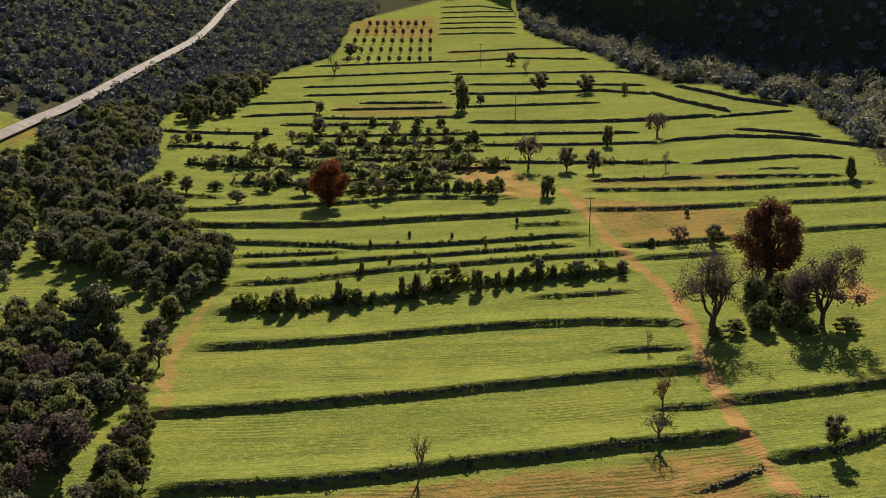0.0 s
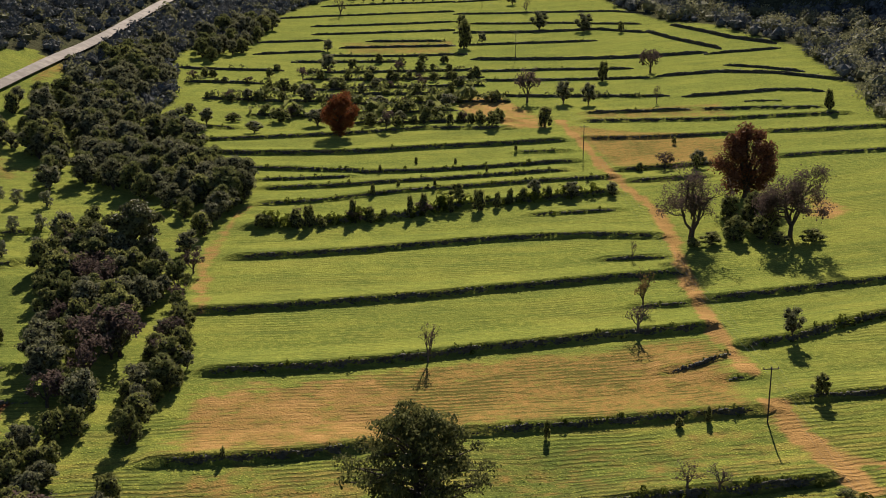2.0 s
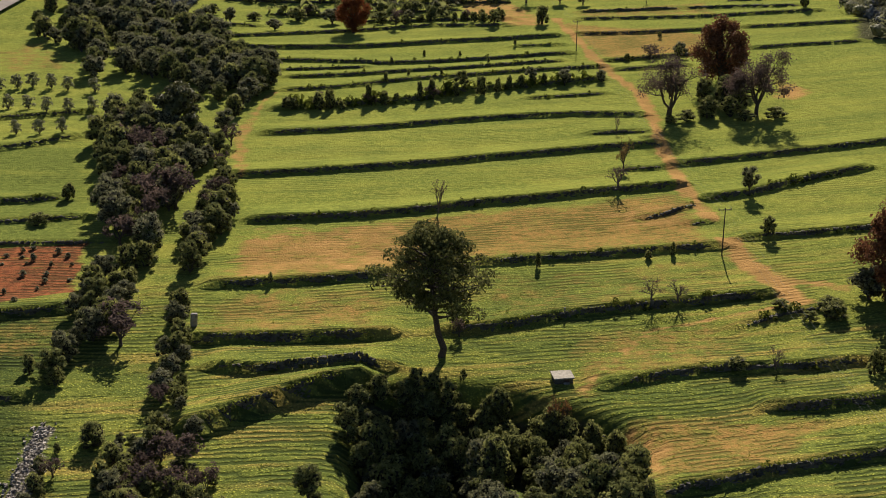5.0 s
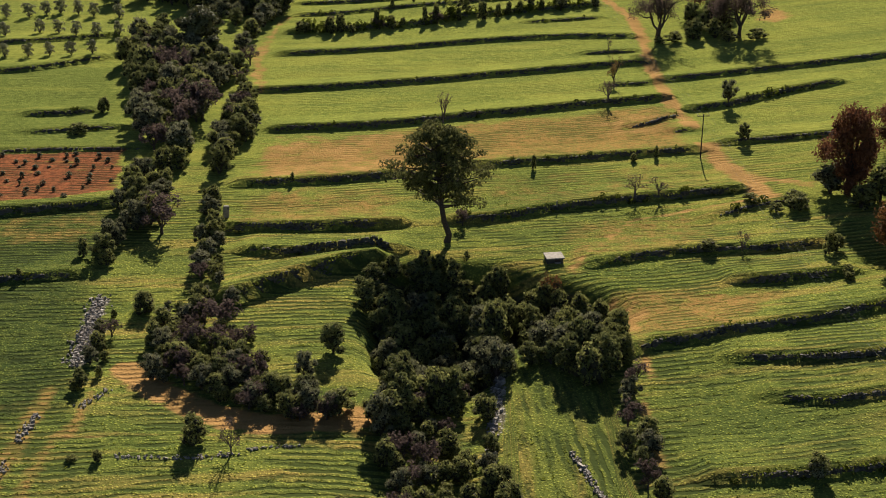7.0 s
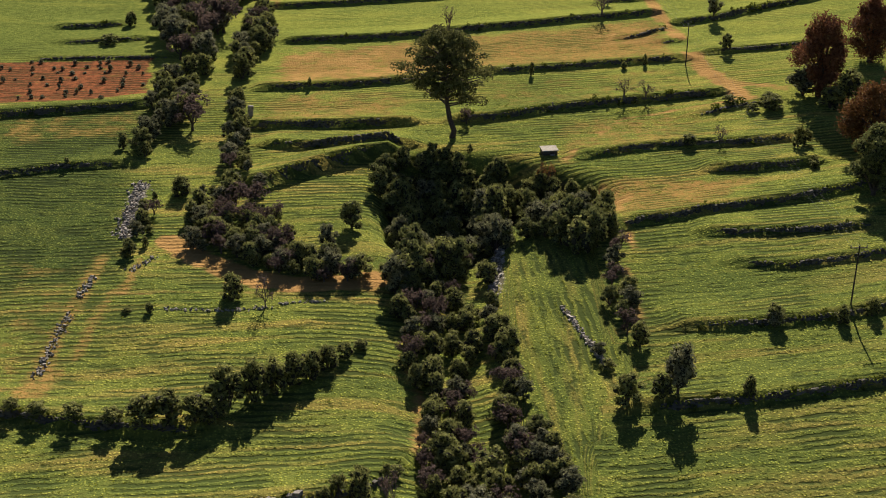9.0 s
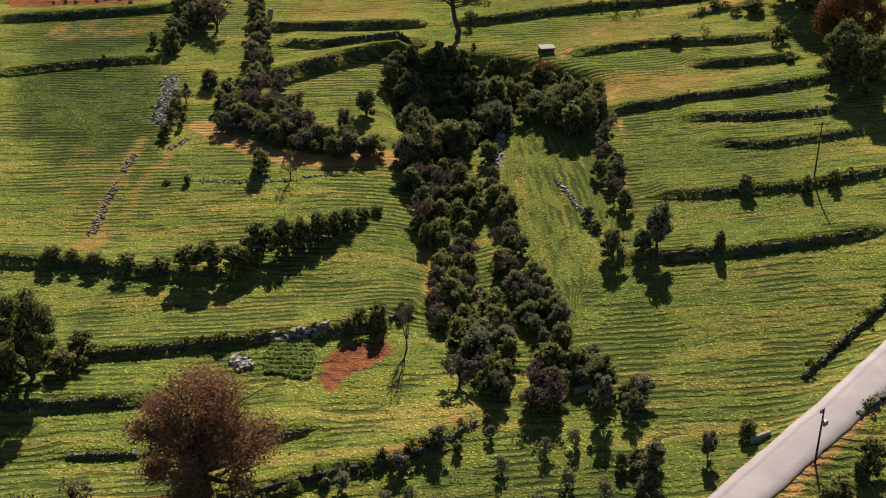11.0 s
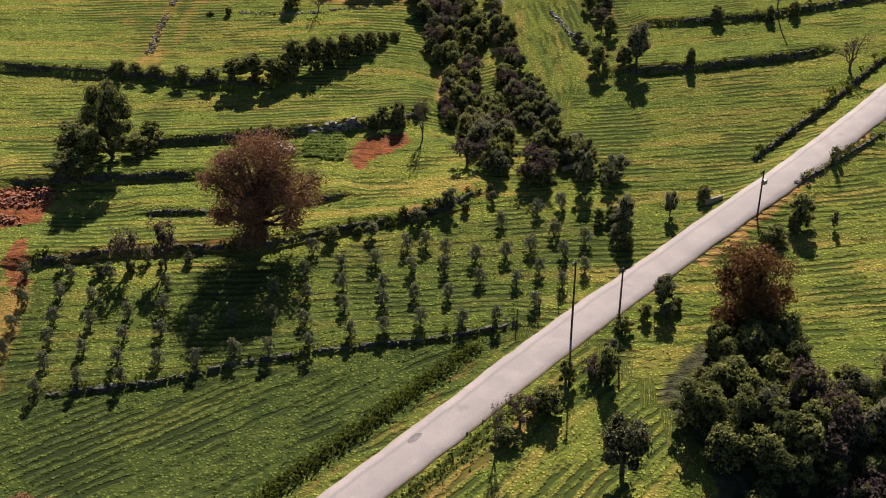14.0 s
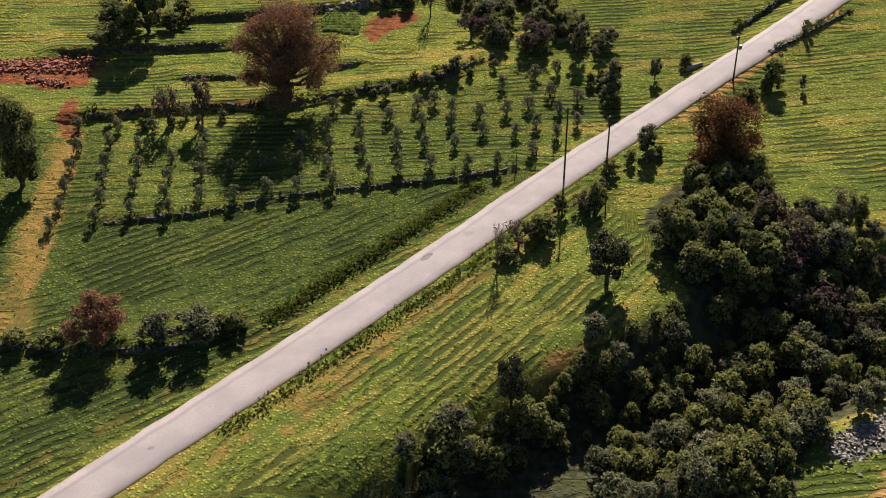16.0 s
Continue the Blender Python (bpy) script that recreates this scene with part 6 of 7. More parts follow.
plant('vine', -66.9, 108.3, 1.0, 0.8)
plant('vine', -64.3, 107.8, 1.0, 1.0)
plant('vine', -60.2, 109.6, 0.7, 0.8)
plant('vine', -75.6, 103.8, 0.8, 0.8)
plant('vine', -73.6, 104.6, 0.9, 1.2)
plant('vine', -71.8, 104.7, 0.7, 1.2)
plant('vine', -68.1, 105.4, 0.8, 1.0)
plant('vine', -61.6, 104.0, 0.7, 1.4)
thicket([(-72.9, 187.3), (-65.9, 192.2), (-54.6, 183), (-47, 166.8), (-48.8, 153.7), (-48.1, 136.1), (-45.3, 118.7), (-48.6, 114), (-55.3, 129), (-63.4, 159)], 4.0, 3.6, 7.0, ['oak_dark', 'olive_dark', 'bush', 'olive', 'oak_dark', 'bush_tall', 'olive_dark', 'purple_tree'])
thicket([(-87.8, 286.7), (-70.1, 261.4), (-44.8, 238.6), (-41.6, 224.9), (-45.4, 198.1), (-50.5, 206.9), (-64.1, 231.3), (-83.8, 239.7)], 5, 3.5, 6.5, ['olive_dark', 'oak_dark', 'olive', 'oak_dark', 'olive_dark', 'oak_dark', 'olive', 'bush_tall', 'olive_dark'])
thicket([(-43.8, 166.8), (-42.5, 176), (-38.6, 154), (-36.3, 136.6), (-38.8, 126.1), (-39.7, 116.7), (-42.4, 126), (-42.5, 142)], 3.3, 2.6, 5.2, ['oak_dark', 'olive_dark', 'bush', 'olive', 'oak_dark', 'bush_tall', 'olive_dark', 'purple_tree'])
thicket([(-52.5, 116), (-47.9, 118.6), (-44.6, 107.8), (-46.5, 92.5), (-47.3, 84.1), (-50.6, 78.5), (-53.8, 85.3), (-51.8, 92.2), (-52.6, 106.8)], 2.9, 2.6, 5.0, ['bush', 'bush_tall', 'oak_dark', 'olive_dark'])
thicket([(-40.5, 108), (-38.5, 108.1), (-34.3, 86.2), (-30.8, 70.6), (-29.5, 70.2), (-30.8, 66.2), (-33.9, 68.7), (-36.3, 79.9)], 2.4, 2, 4, ['bush', 'oak_dark', 'bush_tall', 'olive_dark', 'bush', 'olive', 'purple_tree'])
thicket([(-41.1, 67.6), (-35.4, 69.2), (-31.7, 64.0), (-25.2, 60.4), (-21.5, 52.5), (-22.7, 48.0), (-30.4, 48.9), (-36.7, 55.3)], 2.4, 1.5, 3.5, ['bush', 'oak_dark', 'bush_tall', 'olive_dark', 'bush', 'olive', 'purple_tree'])
thicket([(-38.6, 59.2), (-29.1, 57.8), (-21.5, 51.3), (-16.6, 46.7), (-11.5, 45.7), (-11.8, 43.3), (-19.1, 42.1), (-28.9, 46.3), (-38, 52.3)], 2, 1.8, 3.6, ['bush', 'oak_dark', 'bush_tall', 'olive_dark', 'purple_tree'])
thicket([(-45.4, 64.6), (-43.6, 66.6), (-41.7, 52.2), (-44.3, 47.1), (-45.1, 50.3)], 2, 1.2, 2.5, ['bush', 'oak_dark', 'bush_tall', 'olive_dark', 'bush', 'olive', 'purple_tree'])
plant('pine', -2.5, 90.3, 18.1, 14.9)
plant('bush_pine', -55.3, 186.9, 11.2, 12.8)
plant('purple_tree', -47.5, 144.6, 7.0, 7.9)
plant('olive', -48.5, 147.6, 6.6, 6.0)
plant('purple_tree', -43.9, 92.6, 5.4, 6.9)
plant('purple_tree', -30.3, 63.7, 4.0, 4.5)
plant('olive', -49.9, 227.1, 6.1, 6.7)
plant('olive', -52.1, 241.1, 4.9, 5.6)
plant('bush', -14.0, 44.8, 3.1, 5.0)
thicket([(-13.1, 72.3), (-2.9, 75.4), (6.4, 72), (14.7, 69.1), (18.1, 50.4), (17, 47.4), (12.3, 52.2), (6.4, 69), (3.9, 51.5), (2.6, 56.6), (-0.7, 46.4), (-9.2, 39.9), (-11.1, 62.7)], 2.7, 4, 6.5, ['oak_dark', 'bush_tall', 'oak_dark', 'olive_dark'])
mass([(-11.7, 81.3), (-3, 83.6), (6.5, 79.1), (14.8, 74.9), (20.2, 69.1), (19.2, 52.3), (15.7, 50.8), (11.4, 71.2), (6.4, 72.3), (4.1, 57.4), (-0.4, 72.5), (-10.3, 66.1), (-12.2, 71.6)], 2.1, 2, 4.5)
thicket([(-11, 64.4), (-1.5, 61), (-0.2, 46), (0.6, 30), (-0.3, 18), (0.2, 8), (-1.1, 3.1), (-5.5, 2), (-5.8, 17.8), (-8.9, 33), (-10.4, 46)], 2.05, 1.6, 3.6, ['bush', 'bush_tall', 'bush_tall', 'oak_dark', 'bush', 'bush_tall', 'olive_dark', 'purple_tree'])
thicket([(2.2, 56), (3.4, 54), (3.2, 37), (4.8, 25.8), (6.2, 16.5), (8.8, 8), (9.2, 0.7), (6.0, 0.5), (3.4, 9.5), (2.3, 22), (2.0, 34)], 2.05, 1.5, 3.3, ['bush', 'bush_tall', 'bush_tall', 'oak_dark', 'bush', 'bush_tall', 'olive_dark', 'purple_tree'])
thicket([(16.4, 51.7), (19.7, 51.5), (19.3, 39.4), (20.5, 28.9), (19.7, 23), (17.3, 29), (15.8, 39.5)], 2.4, 1.8, 3.5, ['bush', 'oak_dark', 'bush_tall', 'olive_dark', 'bush', 'olive', 'purple_tree'])
thicket([(-3.4, 10.9), (1.5, 7.9), (5, -7), (9.2, -10.6), (6.4, -15.1), (1.6, -13), (-2.7, -9.5)], 2.4, 2, 4, ['bush', 'oak_dark', 'bush_tall', 'olive_dark', 'bush', 'olive', 'purple_tree'])
thicket([(3.7, 11.2), (7.9, 9.5), (9.1, -3.3), (12.8, -5.9), (12.6, -15.1), (9.7, -12.9), (5.1, -5.7)], 2.4, 2, 4, ['olive', 'olive_dark', 'bush', 'bush_tall', 'olive'])
thicket([(-19.2, -26.1), (-9.2, -22.4), (-0.3, -16.8), (1.5, -15.2), (2.7, -17.3), (-3.3, -22.1), (-12.4, -26.2), (-18.5, -27.8)], 2.4, 1, 2.2, ['olive', 'olive_dark', 'bush', 'bush_tall', 'olive'])
thicket([(-45.4, -33.6), (-33.5, -31.2), (-30.9, -30.6), (-30.5, -32.8), (-44.7, -35.7)], 2.4, 1, 2.2, ['olive', 'olive_dark', 'bush', 'bush_tall', 'olive'])
thicket([(13.8, -9.5), (16, -11.8), (16.4, -23.4), (15.2, -28.2), (14.4, -25.4), (13.9, -19.4)], 2.2, 1.5, 3, ['olive', 'olive_dark', 'bush', 'bush_tall', 'olive'])
thicket([(8.1, -84.6), (13.8, -78.3), (22.4, -74.3), (27.1, -81.7), (22.7, -91.7), (7, -93.3)], 2.5, 2.4, 4.4, ['bush', 'bush_tall', 'olive_dark', 'bush'])
plant('oak_dark', 5.1, 55.9, 3.2, 3.5)
plant('oak_dark', 7.8, 56.2, 2.9, 3.8)
plant('oak_dark', 10.4, 55.4, 3.0, 3.5)
plant('bush', 12.9, 53.2, 3.1, 3.3)
plant('bush', 14.9, 51.2, 2.9, 3.3)
thicket([(17.6, -51.7), (25.1, -42.9), (29.8, -46.4), (29.5, -55.6), (41.6, -57.6), (41.1, -61.7), (30.5, -65.6), (24.1, -69.3), (20.4, -65.5)], 2.5, 2.2, 4.6, ['bush', 'oak_dark', 'bush_tall', 'olive_dark', 'oak_dark', 'purple_tree'])
thicket([(23.3, -66.5), (29.5, -64.6), (35.2, -65.7), (29.8, -69.6), (22.7, -72.3), (16.8, -75.7), (10.9, -81.5), (5.7, -82.6), (14.1, -75.4)], 2.6, 2, 4, ['bush', 'bush_tall', 'bush', 'olive_dark'])
thicket([(-9, -88.2), (-5.3, -83.6), (0.7, -78.9), (3.8, -77.2), (3.8, -80.4), (-1.9, -85.7)], 2.8, 2.5, 5, ['olive', 'olive_dark', 'bush', 'bush_tall', 'olive'])
thicket([(16.3, -52.8), (20.8, -46.3), (25.3, -41.8), (29.3, -44.1), (30.1, -49.7), (27.5, -60.3), (23.4, -64.8), (19.6, -63)], 2.6, 2.5, 5, ['bush', 'bush_tall', 'bush', 'oak_dark'])
thicket([(29.5, -49.8), (34.2, -52.7), (41.8, -50.7), (39.1, -65.6), (32.2, -66), (28.4, -63.1), (26.6, -58.7)], 2.8, 2.5, 4.5, ['bush', 'oak_dark', 'bush_tall', 'olive_dark', 'bush', 'olive', 'purple_tree'])
thicket([(7.7, -83.8), (12.8, -78.4), (18, -74), (22.8, -71.2), (29.1, -67.6), (39.1, -65.6), (33.9, -79.2), (28.6, -81.4), (24.8, -90.6)], 2.8, 2.2, 4.2, ['olive', 'olive_dark', 'bush', 'bush_tall', 'olive'])
thicket([(1.4, -57), (8.3, -49.7), (16.6, -40.7), (20.5, -35.9), (20.9, -37.7), (11.5, -47.5), (3.1, -57.9)], 2.4, 1.2, 2.5, ['bush', 'oak_dark', 'bush_tall', 'olive_dark', 'bush', 'olive', 'purple_tree'])
thicket([(29.7, -28.3), (38.6, -18.7), (40.3, -17.3), (38, -21.6), (31.7, -28.3)], 2.2, 1, 2.2, ['bush', 'bush_tall', 'bush', 'oak_dark'])
thicket([(-76.1, 232.7), (-79.7, 258.1), (-65.3, 266.3), (-43.7, 242), (-41.1, 222.5), (-44.3, 208.1), (-50.2, 222), (-58.4, 221.3), (-68.5, 233.8)], 6, 4, 7.5, ['olive_dark', 'oak_dark', 'olive', 'oak_dark', 'olive_dark', 'oak_dark', 'olive', 'bush_tall', 'olive_dark'])
thicket([(-117.2, 289.8), (-113.4, 305.4), (-106, 328.3), (-88.7, 301.6), (-75.8, 250.5), (-88.2, 250.4), (-107.3, 260.6)], 6, 3.5, 7, ['olive_dark', 'oak_dark', 'olive', 'oak_dark', 'olive_dark', 'oak_dark', 'olive', 'bush_tall', 'olive_dark'])
thicket([(-70.7, 168.5), (-71.4, 183.2), (-69, 204.1), (-59.3, 187.5), (-51.5, 184.9), (-48.4, 195), (-44.5, 185.3), (-42.6, 170.5), (-46.2, 164.9), (-57.2, 164.3)], 5.0, 3.6, 7.2, ['oak_dark', 'olive_dark', 'bush', 'olive', 'oak_dark', 'bush_tall', 'olive_dark', 'purple_tree'])
plant('bush_tall', -9.5, 81.8, 2.9, 3.5)
plant('oak_dark', -6.6, 81.9, 3.6, 4.3)
plant('oak_dark', -3.7, 80.8, 3.6, 4.3)
plant('bush_tall', 3.4, 78.0, 2.9, 3.4)
plant('bush_tall', 6.1, 76.9, 3.2, 3.4)
plant('bush_tall', 9.6, 75.7, 3.8, 3.4)
plant('bush_tall', 12.9, 74.4, 3.9, 3.4)
plant('bush_tall', 15.6, 72.8, 3.9, 3.2)
plant('bush_tall', 18.0, 70.3, 4.2, 3.2)
plant('bush_tall', 19.5, 66.4, 3.8, 3.1)
plant('bush_tall', 19.0, 55.5, 3.8, 2.9)
plant('oak_dark', 17.1, 54.5, 4.3, 3.6)
plant('oak_dark', -12.2, 78.2, 3.5, 4.2)
plant('oak_dark', -11.4, 75.4, 3.2, 5.0)
plant('oak_dark', -8.6, 74.6, 4.0, 5.0)
plant('oak_dark', -15.8, 58.0, 4.3, 4.4)
thicket([(-9, -88.5), (-5, -85), (-1, -81.5), (3.5, -77.6), (8, -73.4), (13, -70.6), (18.6, -66.8), (21, -68.4), (15.6, -72.6), (10, -76.4), (5, -80.8), (-0.5, -85), (-6, -91)], 2.1, 1.8, 3.8, ['bush', 'bush_tall', 'oak_dark', 'bush', 'olive_dark', 'olive'])
mass([(3.9, -75.8), (8.3, -72.5), (11.7, -69.1), (18.1, -66), (23.3, -66.5), (22.9, -70.7), (16.8, -74.8), (10.1, -78.9), (4.8, -81.8), (2.2, -80.9)], 2.2, 1.2, 2.6)
mass([(28.4, -63.1), (33, -59.4), (40.6, -56.6), (39.1, -65.6), (32.2, -66)], 2.8, 2.5, 4.5)
thicket([(-91.9, 246.8), (-92.6, 270.5), (-86.4, 303.8), (-78.5, 306.5), (-64, 273.6), (-49, 248.9), (-42.5, 228.8), (-42.2, 218), (-48.8, 224.7), (-57.6, 217), (-76.1, 233.3), (-82.9, 221)], 6.4, 4, 8, ['olive_dark', 'oak_dark', 'olive', 'oak_dark', 'olive_dark', 'oak_dark', 'olive', 'bush_tall', 'olive_dark'])
thicket([(-105.6, 310.8), (-113.7, 385.2), (-101.7, 417.1), (-81.8, 346.3), (-84.7, 297.7), (-92.6, 270.5), (-93.3, 250.8), (-109, 295.8)], 6.6, 4.5, 8.5, ['olive_dark', 'oak_dark', 'olive', 'oak_dark', 'olive_dark', 'oak_dark', 'olive', 'bush_tall', 'olive_dark'])
thicket([(-94, 408.4), (-97.2, 450.9), (-77.1, 529.7), (-74.5, 495.2), (-72.1, 437.3), (-83.7, 404.2)], 6.6, 4.5, 8.5, ['olive_dark', 'oak_dark', 'olive', 'oak_dark', 'olive_dark', 'oak_dark', 'olive', 'bush_tall', 'olive_dark'])
plant('bush_tall', -36.2, 207.1, 2.4, 3.4)
plant('bush_tall', -29.2, 207.1, 4.3, 3.4)
plant('bush_tall', -26.9, 208.0, 4.8, 3.4)
plant('bush_tall', -18.6, 210.9, 4.5, 1.8)
plant('bush_tall', -15.4, 211.6, 2.2, 2.0)
plant('bush_tall', -7.4, 214.3, 4.4, 2.1)
plant('bush_tall', -4.7, 215.9, 4.3, 2.7)
plant('bush_tall', 0.7, 217.1, 3.7, 1.7)
plant('bush_tall', 6.4, 218.3, 4.7, 3.3)
plant('bush_tall', 10.2, 220.4, 3.5, 2.1)
plant('bush_tall', 12.9, 222.8, 3.2, 1.9)
plant('bush_tall', 15.6, 223.2, 3.2, 1.9)
plant('bush_tall', 18.3, 223.8, 3.1, 1.9)
plant('bush_tall', 21.0, 224.2, 2.8, 1.9)
plant('bush_tall', -24.3, 207.9, 2.2, 2.4)
plant('bush_tall', -12.6, 212.4, 1.8, 2.0)
plant('bush_tall', -15.3, 249.9, 1.6, 1.1)
plant('bush_tall', -7.2, 256.9, 1.9, 1.1)
plant('bush_tall', -15.8, 230.6, 2.7, 1.5)
plant('bush_tall', -10.6, 235.9, 1.5, 1.0)
plant('bush_tall', -2.7, 235.3, 2.0, 1.0)
plant('bush_tall', 1.9, 255.1, 1.6, 1.1)
plant('bush_tall', 16.5, 266.8, 1.4, 1.1)
plant('bush_tall', 8.9, 247.6, 1.6, 0.9)
plant('bush_tall', -77.2, 380.5, 2.5, 3.9)
plant('bush', -63.3, 333.8, 2.9, 4.1)
plant('bush', -55.7, 335.3, 3.6, 4.7)
plant('bush_tall', -57.9, 394.4, 2.6, 3.7)
plant('bush', -46.6, 349.7, 3.5, 4.3)
plant('bush', -33.1, 313.3, 4.0, 5.0)
plant('bush', -29.2, 337.1, 3.6, 4.7)
plant('bush', -25.5, 376.8, 3.3, 4.2)
plant('bush', -16.7, 376.7, 3.3, 4.2)
plant('bush', -9.0, 350.6, 3.5, 4.9)
plant('bush', -4.4, 376.0, 3.3, 4.2)
plant('bush_tall', 2.6, 375.3, 3.3, 3.5)
plant('bush', 5.7, 344.4, 3.0, 4.2)
plant('bush', -16.2, 408.1, 3.2, 4.6)
plant('bush', -8.7, 413.6, 3.6, 5.0)
plant('bush_tall', -1.0, 412.8, 3.1, 3.8)
plant('bush', -24.1, 414.0, 3.6, 4.6)
plant('bush_tall', -32.8, 402.6, 3.5, 4.1)
plant('bush', -13.2, 297.4, 3.2, 3.6)
plant('bush', -6.3, 302.5, 3.5, 3.7)
plant('bush_tall', 9.2, 299.8, 3.0, 3.1)
plant('bush_tall', 6.4, 300.4, 3.2, 3.1)
plant('bush_tall', 3.7, 304.4, 2.9, 2.9)
plant('bush_tall', 0.8, 300.9, 3.2, 2.8)
plant('bush', -74.8, 297.3, 2.5, 4.2)
plant('bush', -72.8, 277.9, 3.5, 4.7)
plant('bush', -60.7, 276.5, 2.9, 3.9)
plant('bush', -67.6, 296.2, 2.5, 3.6)
plant('bush', -35.1, 207.0, 2.9, 3.7)
plant('purple_tree', -29.5, 208.9, 2.8, 2.5)
plant('purple_tree', -18.1, 210.5, 2.7, 3.3)
plant('bush', -15.0, 210.6, 3.3, 3.0)
plant('purple_tree', -4.5, 215.4, 3.2, 3.9)
plant('bush', 2.1, 220.7, 4.1, 4.6)
plant('oak_dark', 12.7, 222.2, 2.0, 2.5)
plant('olive', 18.1, 224.0, 3.7, 3.7)
plant('olive', 25.7, 224.5, 4.0, 4.6)
plant('olive_dark', 34.4, 226.3, 3.1, 3.1)
plant('oak_dark', -25.5, 303.9, 2.8, 2.9)
plant('olive_dark', -16.4, 302.9, 3.8, 3.3)
plant('olive', -12.4, 302.7, 4.1, 4.0)
plant('bush', -8.8, 302.6, 2.4, 2.7)
plant('oak_dark', -5.5, 303.9, 4.0, 3.5)
plant('purple_tree', 4.7, 303.7, 3.4, 2.8)
plant('bush', 8.7, 303.4, 3.6, 3.1)
plant('bush_tall', 13.8, 304.2, 4.2, 3.7)
plant('olive', -51.3, 313.4, 2.1, 2.4)
plant('purple_tree', -43.1, 311.6, 3.1, 3.0)
plant('bush', -34.9, 310.9, 2.7, 2.7)
plant('bush_tall', -28.4, 314.0, 3.9, 5.0)
plant('bush_tall', -21.7, 316.4, 3.4, 3.0)
plant('bush', -13.4, 317.3, 3.8, 4.7)
plant('olive_dark', -4.4, 319.3, 3.9, 4.9)
plant('purple_tree', -32.8, 330.1, 3.8, 4.3)
plant('olive', -22.0, 331.5, 2.5, 3.0)
plant('purple_tree', -12.4, 332.8, 2.3, 2.2)
plant('bush_tall', -2.3, 332.0, 3.3, 3.0)
plant('olive', 2.1, 332.7, 2.0, 2.1)
plant('bush', 14.0, 332.6, 4.0, 4.3)
plant('oak_dark', -71.0, 337.3, 2.3, 2.0)
plant('purple_tree', -64.2, 335.6, 3.0, 2.8)
plant('olive', -58.4, 334.9, 4.1, 4.7)
plant('olive', -53.8, 335.9, 2.4, 2.3)
plant('oak_dark', -48.5, 335.3, 3.3, 2.7)
plant('purple_tree', -40.2, 336.1, 3.0, 3.5)
plant('oak_dark', -33.8, 335.7, 2.2, 2.9)
plant('olive_dark', -26.0, 348.8, 4.1, 3.8)
plant('bush_tall', -18.1, 348.8, 1.9, 2.1)
plant('bush', -10.0, 348.8, 2.6, 3.2)
plant('olive', -4.8, 347.7, 2.3, 2.2)
plant('bush', 1.3, 348.5, 4.2, 3.5)
plant('purple_tree', -81.0, 366.7, 3.9, 3.3)
plant('olive', -71.0, 367.3, 2.2, 2.7)
plant('purple_tree', -63.3, 366.6, 2.4, 3.1)
plant('bush', -55.1, 354.8, 4.2, 3.5)
plant('oak_dark', -50.5, 355.3, 4.1, 5.1)
plant('bush', -41.8, 355.7, 3.0, 3.3)
plant('olive_dark', -34.8, 357.6, 2.6, 3.0)
plant('bush', -32.3, 358.2, 2.2, 2.7)
plant('olive_dark', -22.2, 362.1, 3.4, 4.4)
plant('purple_tree', -17.6, 361.0, 2.6, 2.4)
plant('purple_tree', -7.4, 361.5, 3.6, 3.4)
plant('bush', 2.5, 363.0, 2.7, 2.7)
plant('olive_dark', 4.1, 363.5, 3.5, 4.1)
plant('purple_tree', -48.6, 390.1, 2.5, 2.2)
plant('purple_tree', -39.7, 391.5, 1.9, 1.6)
plant('bush', -30.2, 392.0, 2.7, 2.2)
plant('olive_dark', -25.5, 393.4, 2.5, 2.5)
plant('purple_tree', -16.7, 394.4, 4.0, 3.9)
plant('oak_dark', -9.0, 394.4, 4.1, 5.1)
plant('oak_dark', -5.0, 395.1, 2.9, 2.6)
plant('bush', 0.8, 394.1, 3.1, 3.8)
plant('purple_tree', -47.1, 377.1, 4.1, 4.5)
plant('bush_tall', -41.3, 377.7, 3.9, 3.7)
plant('bush', -32.4, 377.7, 4.1, 3.3)
plant('bush_tall', -25.4, 377.9, 3.8, 3.2)
plant('bush_tall', -18.5, 378.9, 4.0, 3.6)
plant('olive', -12.2, 379.9, 3.5, 2.8)
plant('purple_tree', -9.5, 378.3, 2.5, 2.7)
plant('bush', -3.5, 379.8, 2.2, 2.5)
plant('bush', 1.2, 380.9, 2.8, 3.0)
plant('bush', 7.9, 379.7, 3.4, 3.8)
plant('bush_tall', 42.8, 245.2, 2.2, 2.1)
plant('purple_tree', 48.6, 245.9, 3.6, 4.7)
plant('olive', 55.9, 245.6, 4.2, 4.5)
# Dark weeds here also stand in for the shadow line along the crop edge.
weeds([(-22.0, -69.5), (-15.3, -61.6), (-12.2, -58.0), (-1.6, -45.5)])
weeds([(-23.4, -84.0), (-14, -73.2), (-5.0, -63.2), (2.4, -54.0)], 0.22, 7)


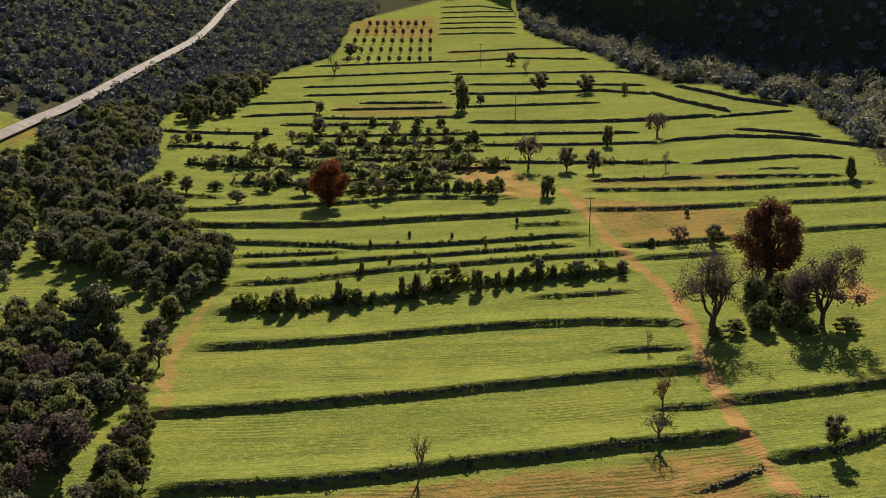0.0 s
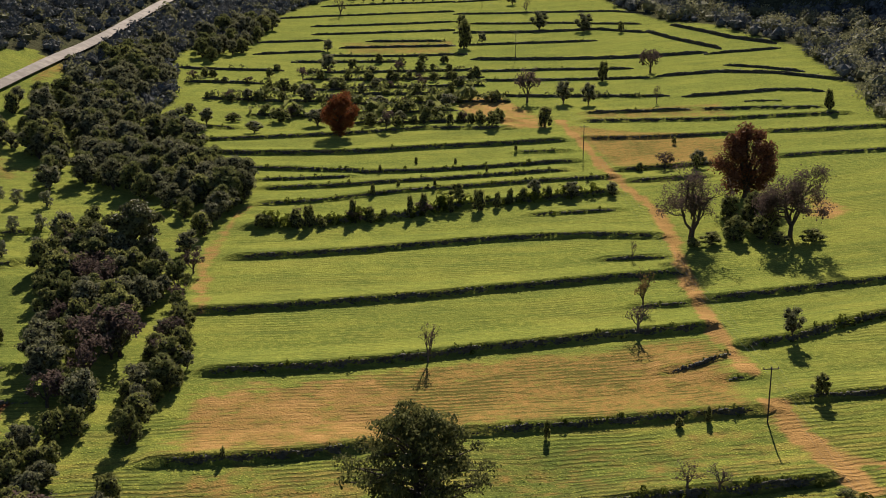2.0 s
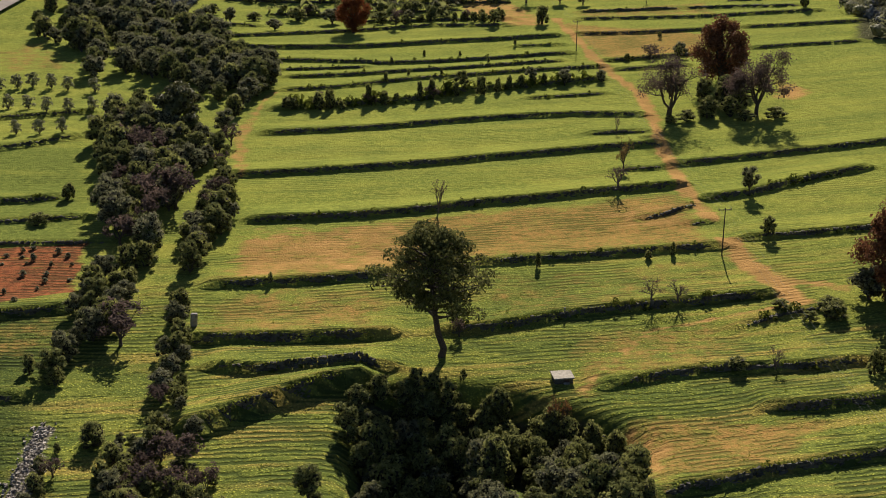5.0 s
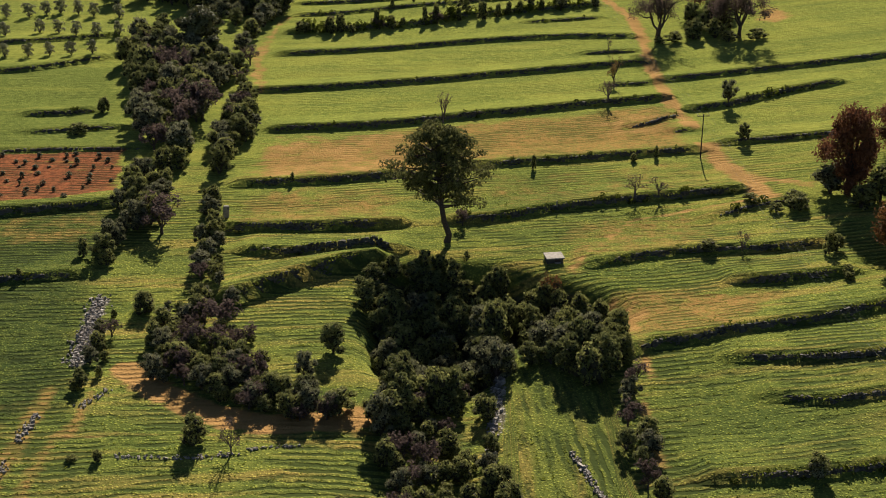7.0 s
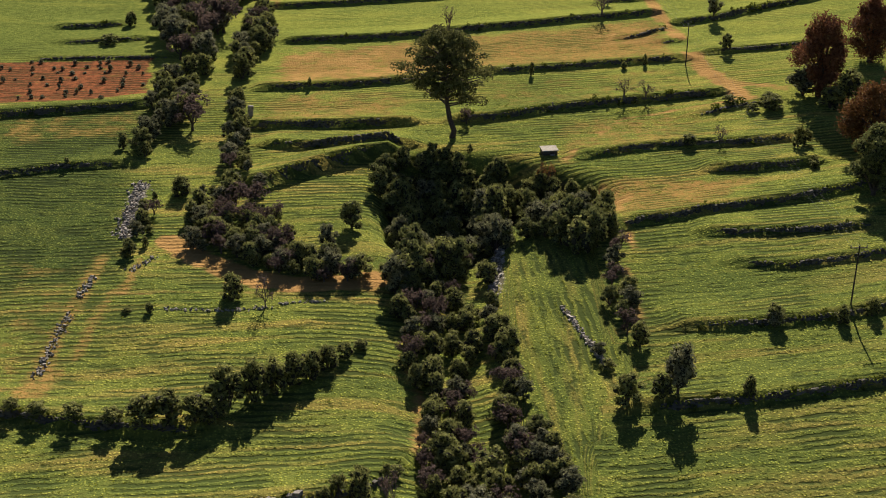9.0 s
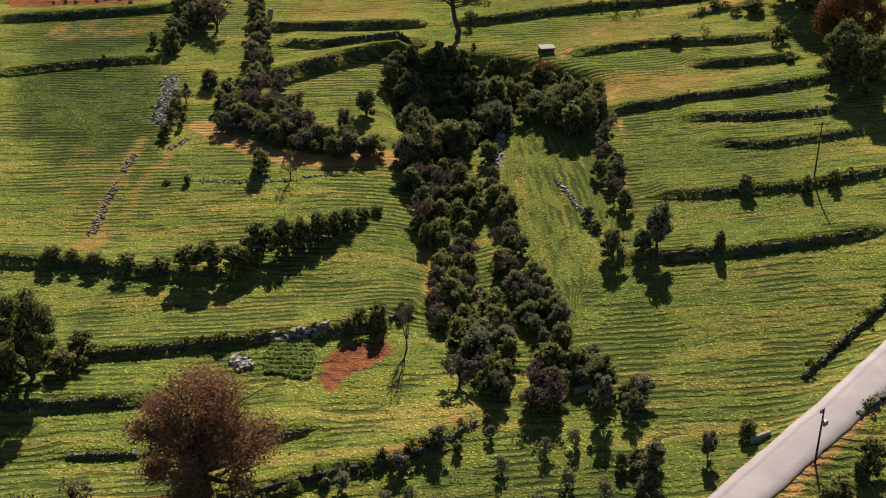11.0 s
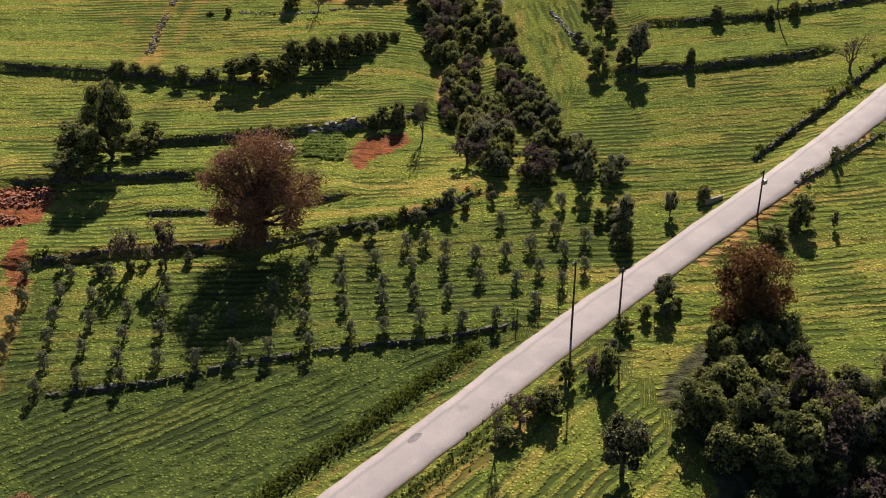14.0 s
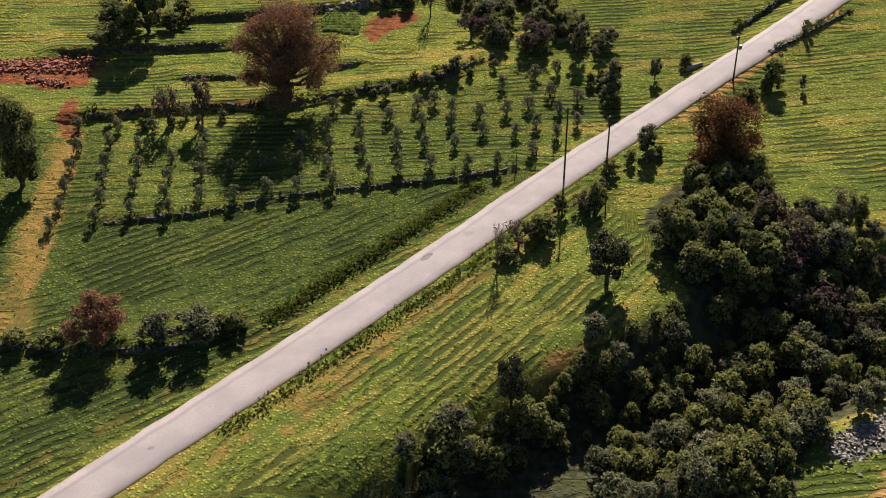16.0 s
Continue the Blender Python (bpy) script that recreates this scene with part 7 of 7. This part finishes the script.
def crop_rows(pts, step):
    """Rows of leafy vegetables in the garden plot."""
    rng = np.random.default_rng(3)
    ex, ey = [p[0] for p in pts], [p[1] for p in pts]
    at = np.stack([rng.uniform(min(ex), max(ex), 900), rng.uniform(min(ey), max(ey), 900)], 1)
    at[:, 1] = np.round(at[:, 1] / step) * step + rng.normal(0, 0.12, 900)
    at = at[inside(pts, at[:, 0], at[:, 1])]
    c = np.repeat(np.column_stack([at, height(at[:, 0], at[:, 1]) + 0.12]), 6, 0)
    d = rng.normal(0, 1, c.shape)
    d[:, 2] = np.abs(d[:, 2]) + 0.3
    d /= np.linalg.norm(d, axis=1)[:, None]
    tagged(new("vegetable_rows", mesh("vegetable_rows", *leaves(rng, c + d * 0.15, d, np.full(len(c), 0.16)), LEAVES["crop"])), "rows of leafy green vegetables in a garden plot", "vegetables", kind="stuff")


crop_rows([(-22, -8.3), (-22.6, -5.2), (-22, -2.7), (-18, -1.9), (-17.1, -5.1), (-17.4, -9)], 0.8)


# ---- tufts of grass and young corn in the fields ----
def meadow(seed, count, low, high, size):
    """Tufts in ragged rows on the green parts of the fields."""
    rng = np.random.default_rng(seed)
    bare = np.maximum.reduce([masks[name] for name in ("earth", "red", "stony", "scrub")])
    ok = np.flatnonzero((px > -95) & (px < 100) & (py > low) & (py < high) & (bare < 0.3) & (along(MAIN_ROAD, px, py)[0] > 3.4))
    k = rng.choice(ok, count)
    x, y = px[k] + rng.uniform(-0.6, 0.6, count), py[k] + rng.uniform(-0.45, 0.45, count)
    c, s = np.cos(turned[k]), np.sin(turned[k])
    off = (row[k] + (y - py[k]) * c - (x - px[k]) * s) / ROW_STEP - 0.75
    pull = (np.round(off) - off) * ROW_STEP * rng.uniform(0.45, 1.0, count)
    x, y = x - s * pull, y + c * pull
    thin = np.sin(0.31 * x + 1.3 * np.sin(0.17 * y)) + np.sin(0.27 * y - 0.9 * np.sin(0.23 * x)) + np.sin(0.9 * x + 0.5 * y)
    keep = rng.normal(0, 1, count) + 0.5 * thin + 0.8 * masks["lush"][k] - 0.8 * masks["dry"][k] > -0.4
    x, y = x[keep], y[keep]
    n = len(x)
    d = rng.normal(0, 1, (n, 3)) * (0.6, 0.6, 0.3) + (0, 0, 1.0)
    d /= np.linalg.norm(d, axis=1)[:, None]
    r = size * rng.uniform(0.6, 1.3, n)
    at, rank = np.column_stack([x, y, height(x, y) + r * 0.25]), masks["lush"][k[keep]] + rng.normal(0, 0.1, n) > 0.45
    for name, leaf, some, label in (("grass", "grass", ~rank, "tufts of pale green grass in the fields"), ("young_corn", "lush", rank, "tufts of dark green young corn in sown rows")):
        v, f = leaves(rng, at[some], d[some], r[some])
        tagged(new(name, mesh(name, v, f, LEAVES[leaf])), label, name.replace("_", " "), kind="stuff")


meadow(21, 90000, -120, 30, 0.11)
meadow(22, 35000, 30, 110, 0.12)


# ---- maquis on the hill and the mountain ----
def maquis(name, label, seed, count, where, low, high, leaf="bush", each=13, spray=0.31):
    rng = np.random.default_rng(seed)
    x, y = where(rng, count)
    n = len(x)
    r = rng.uniform(low, high, n) * rng.uniform(0.7, 1.2, n)
    z = height(x, y)
    d = rng.normal(0, 1, (n * each, 3))
    d /= np.linalg.norm(d, axis=1)[:, None]
    d[:, 2] = np.abs(d[:, 2]) * 1.2 - 0.25
    lump = np.repeat(rng.normal(0, 0.35, (n, 3)), each, 0) * np.sign(rng.normal(0, 1, (n * each, 1)))
    c = np.repeat(np.column_stack([x, y, z + r * 0.45]), each, 0) + (d * rng.uniform(0.55, 1.0, (n * each, 1)) + lump * 0.3) * np.repeat(r, each)[:, None]
    v1, f1 = leaves(rng, c, d, np.repeat(r, each) * spray)
    bm = bmesh.new()
    bmesh.ops.create_icosphere(bm, subdivisions=1, radius=1)
    ball, tris = np.array([tuple(q.co) for q in bm.verts]), np.array([[q.index for q in face.verts] for face in bm.faces])
    bm.free()
    k = len(ball)
    v2 = ball[None] * rng.uniform(0.42, 0.78, (n, k, 1)) * r[:, None, None] * (1, 1, 0.85) + np.column_stack([x, y, z + r * 0.4])[:, None]
    f2 = (tris[None] + k * np.arange(n)[:, None, None]).reshape(-1, 3)
    me = mesh(name, np.vstack([v1, v2.reshape(-1, 3)]), f1.tolist() + (f2 + len(v1)).tolist(), LEAVES[leaf])
    tagged(new(name, me), label, "scrub", kind="stuff")


def on_hill(rng, n):
    y, x = 300 + 700 * rng.random(n) ** 1.25, -50 - 330 * rng.random(n) ** 1.1
    keep = inside(HILLSIDE, x, y) & (along(HILL_ROAD, x, y)[0] > 3.6) & ~inside(VERGE, x, y)
    return x[keep], y[keep]


def on_mountain(rng, n):
    y, x = 270 + 650 * rng.random(n) ** 1.1, 45 + 300 * rng.random(n) ** 1.15
    keep = inside(MOUNTAIN, x, y)
    return x[keep], y[keep]


def at_foot(rng, n):
    line = resample(FOOT[:-1], 0.5)
    k = rng.integers(0, len(line), n)
    return line[k, 0] + rng.gamma(1.4, 13.0, n) + 2, line[k, 1] + rng.gamma(1.2, 9.0, n)


def behind(rng, n):
    return rng.uniform(-150, 190, n), rng.uniform(1050, 1500, n)


# Hillside and mountain scrub share the leaf colour that has haze painted in.
maquis("hill_maquis", "maquis scrub covering a hillside, tinted blue-grey for haze", 1, 9500, on_hill, 1.5, 3.4, "hill", 24, 0.22)
maquis("hill_olives", "grey wild olives scattered through hillside scrub", 4, 2000, on_hill, 1.8, 3.8, "wild", 24, 0.25)
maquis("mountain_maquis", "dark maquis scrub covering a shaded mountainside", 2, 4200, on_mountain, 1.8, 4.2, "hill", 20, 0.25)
maquis("mountain_olives", "grey trees at the foot of a mountainside", 5, 300, at_foot, 2.6, 5.6, "olive", 170, 0.095)
maquis("valley_scrub", "distant scrub behind the terraces", 3, 1200, behind, 2.0, 4.0)
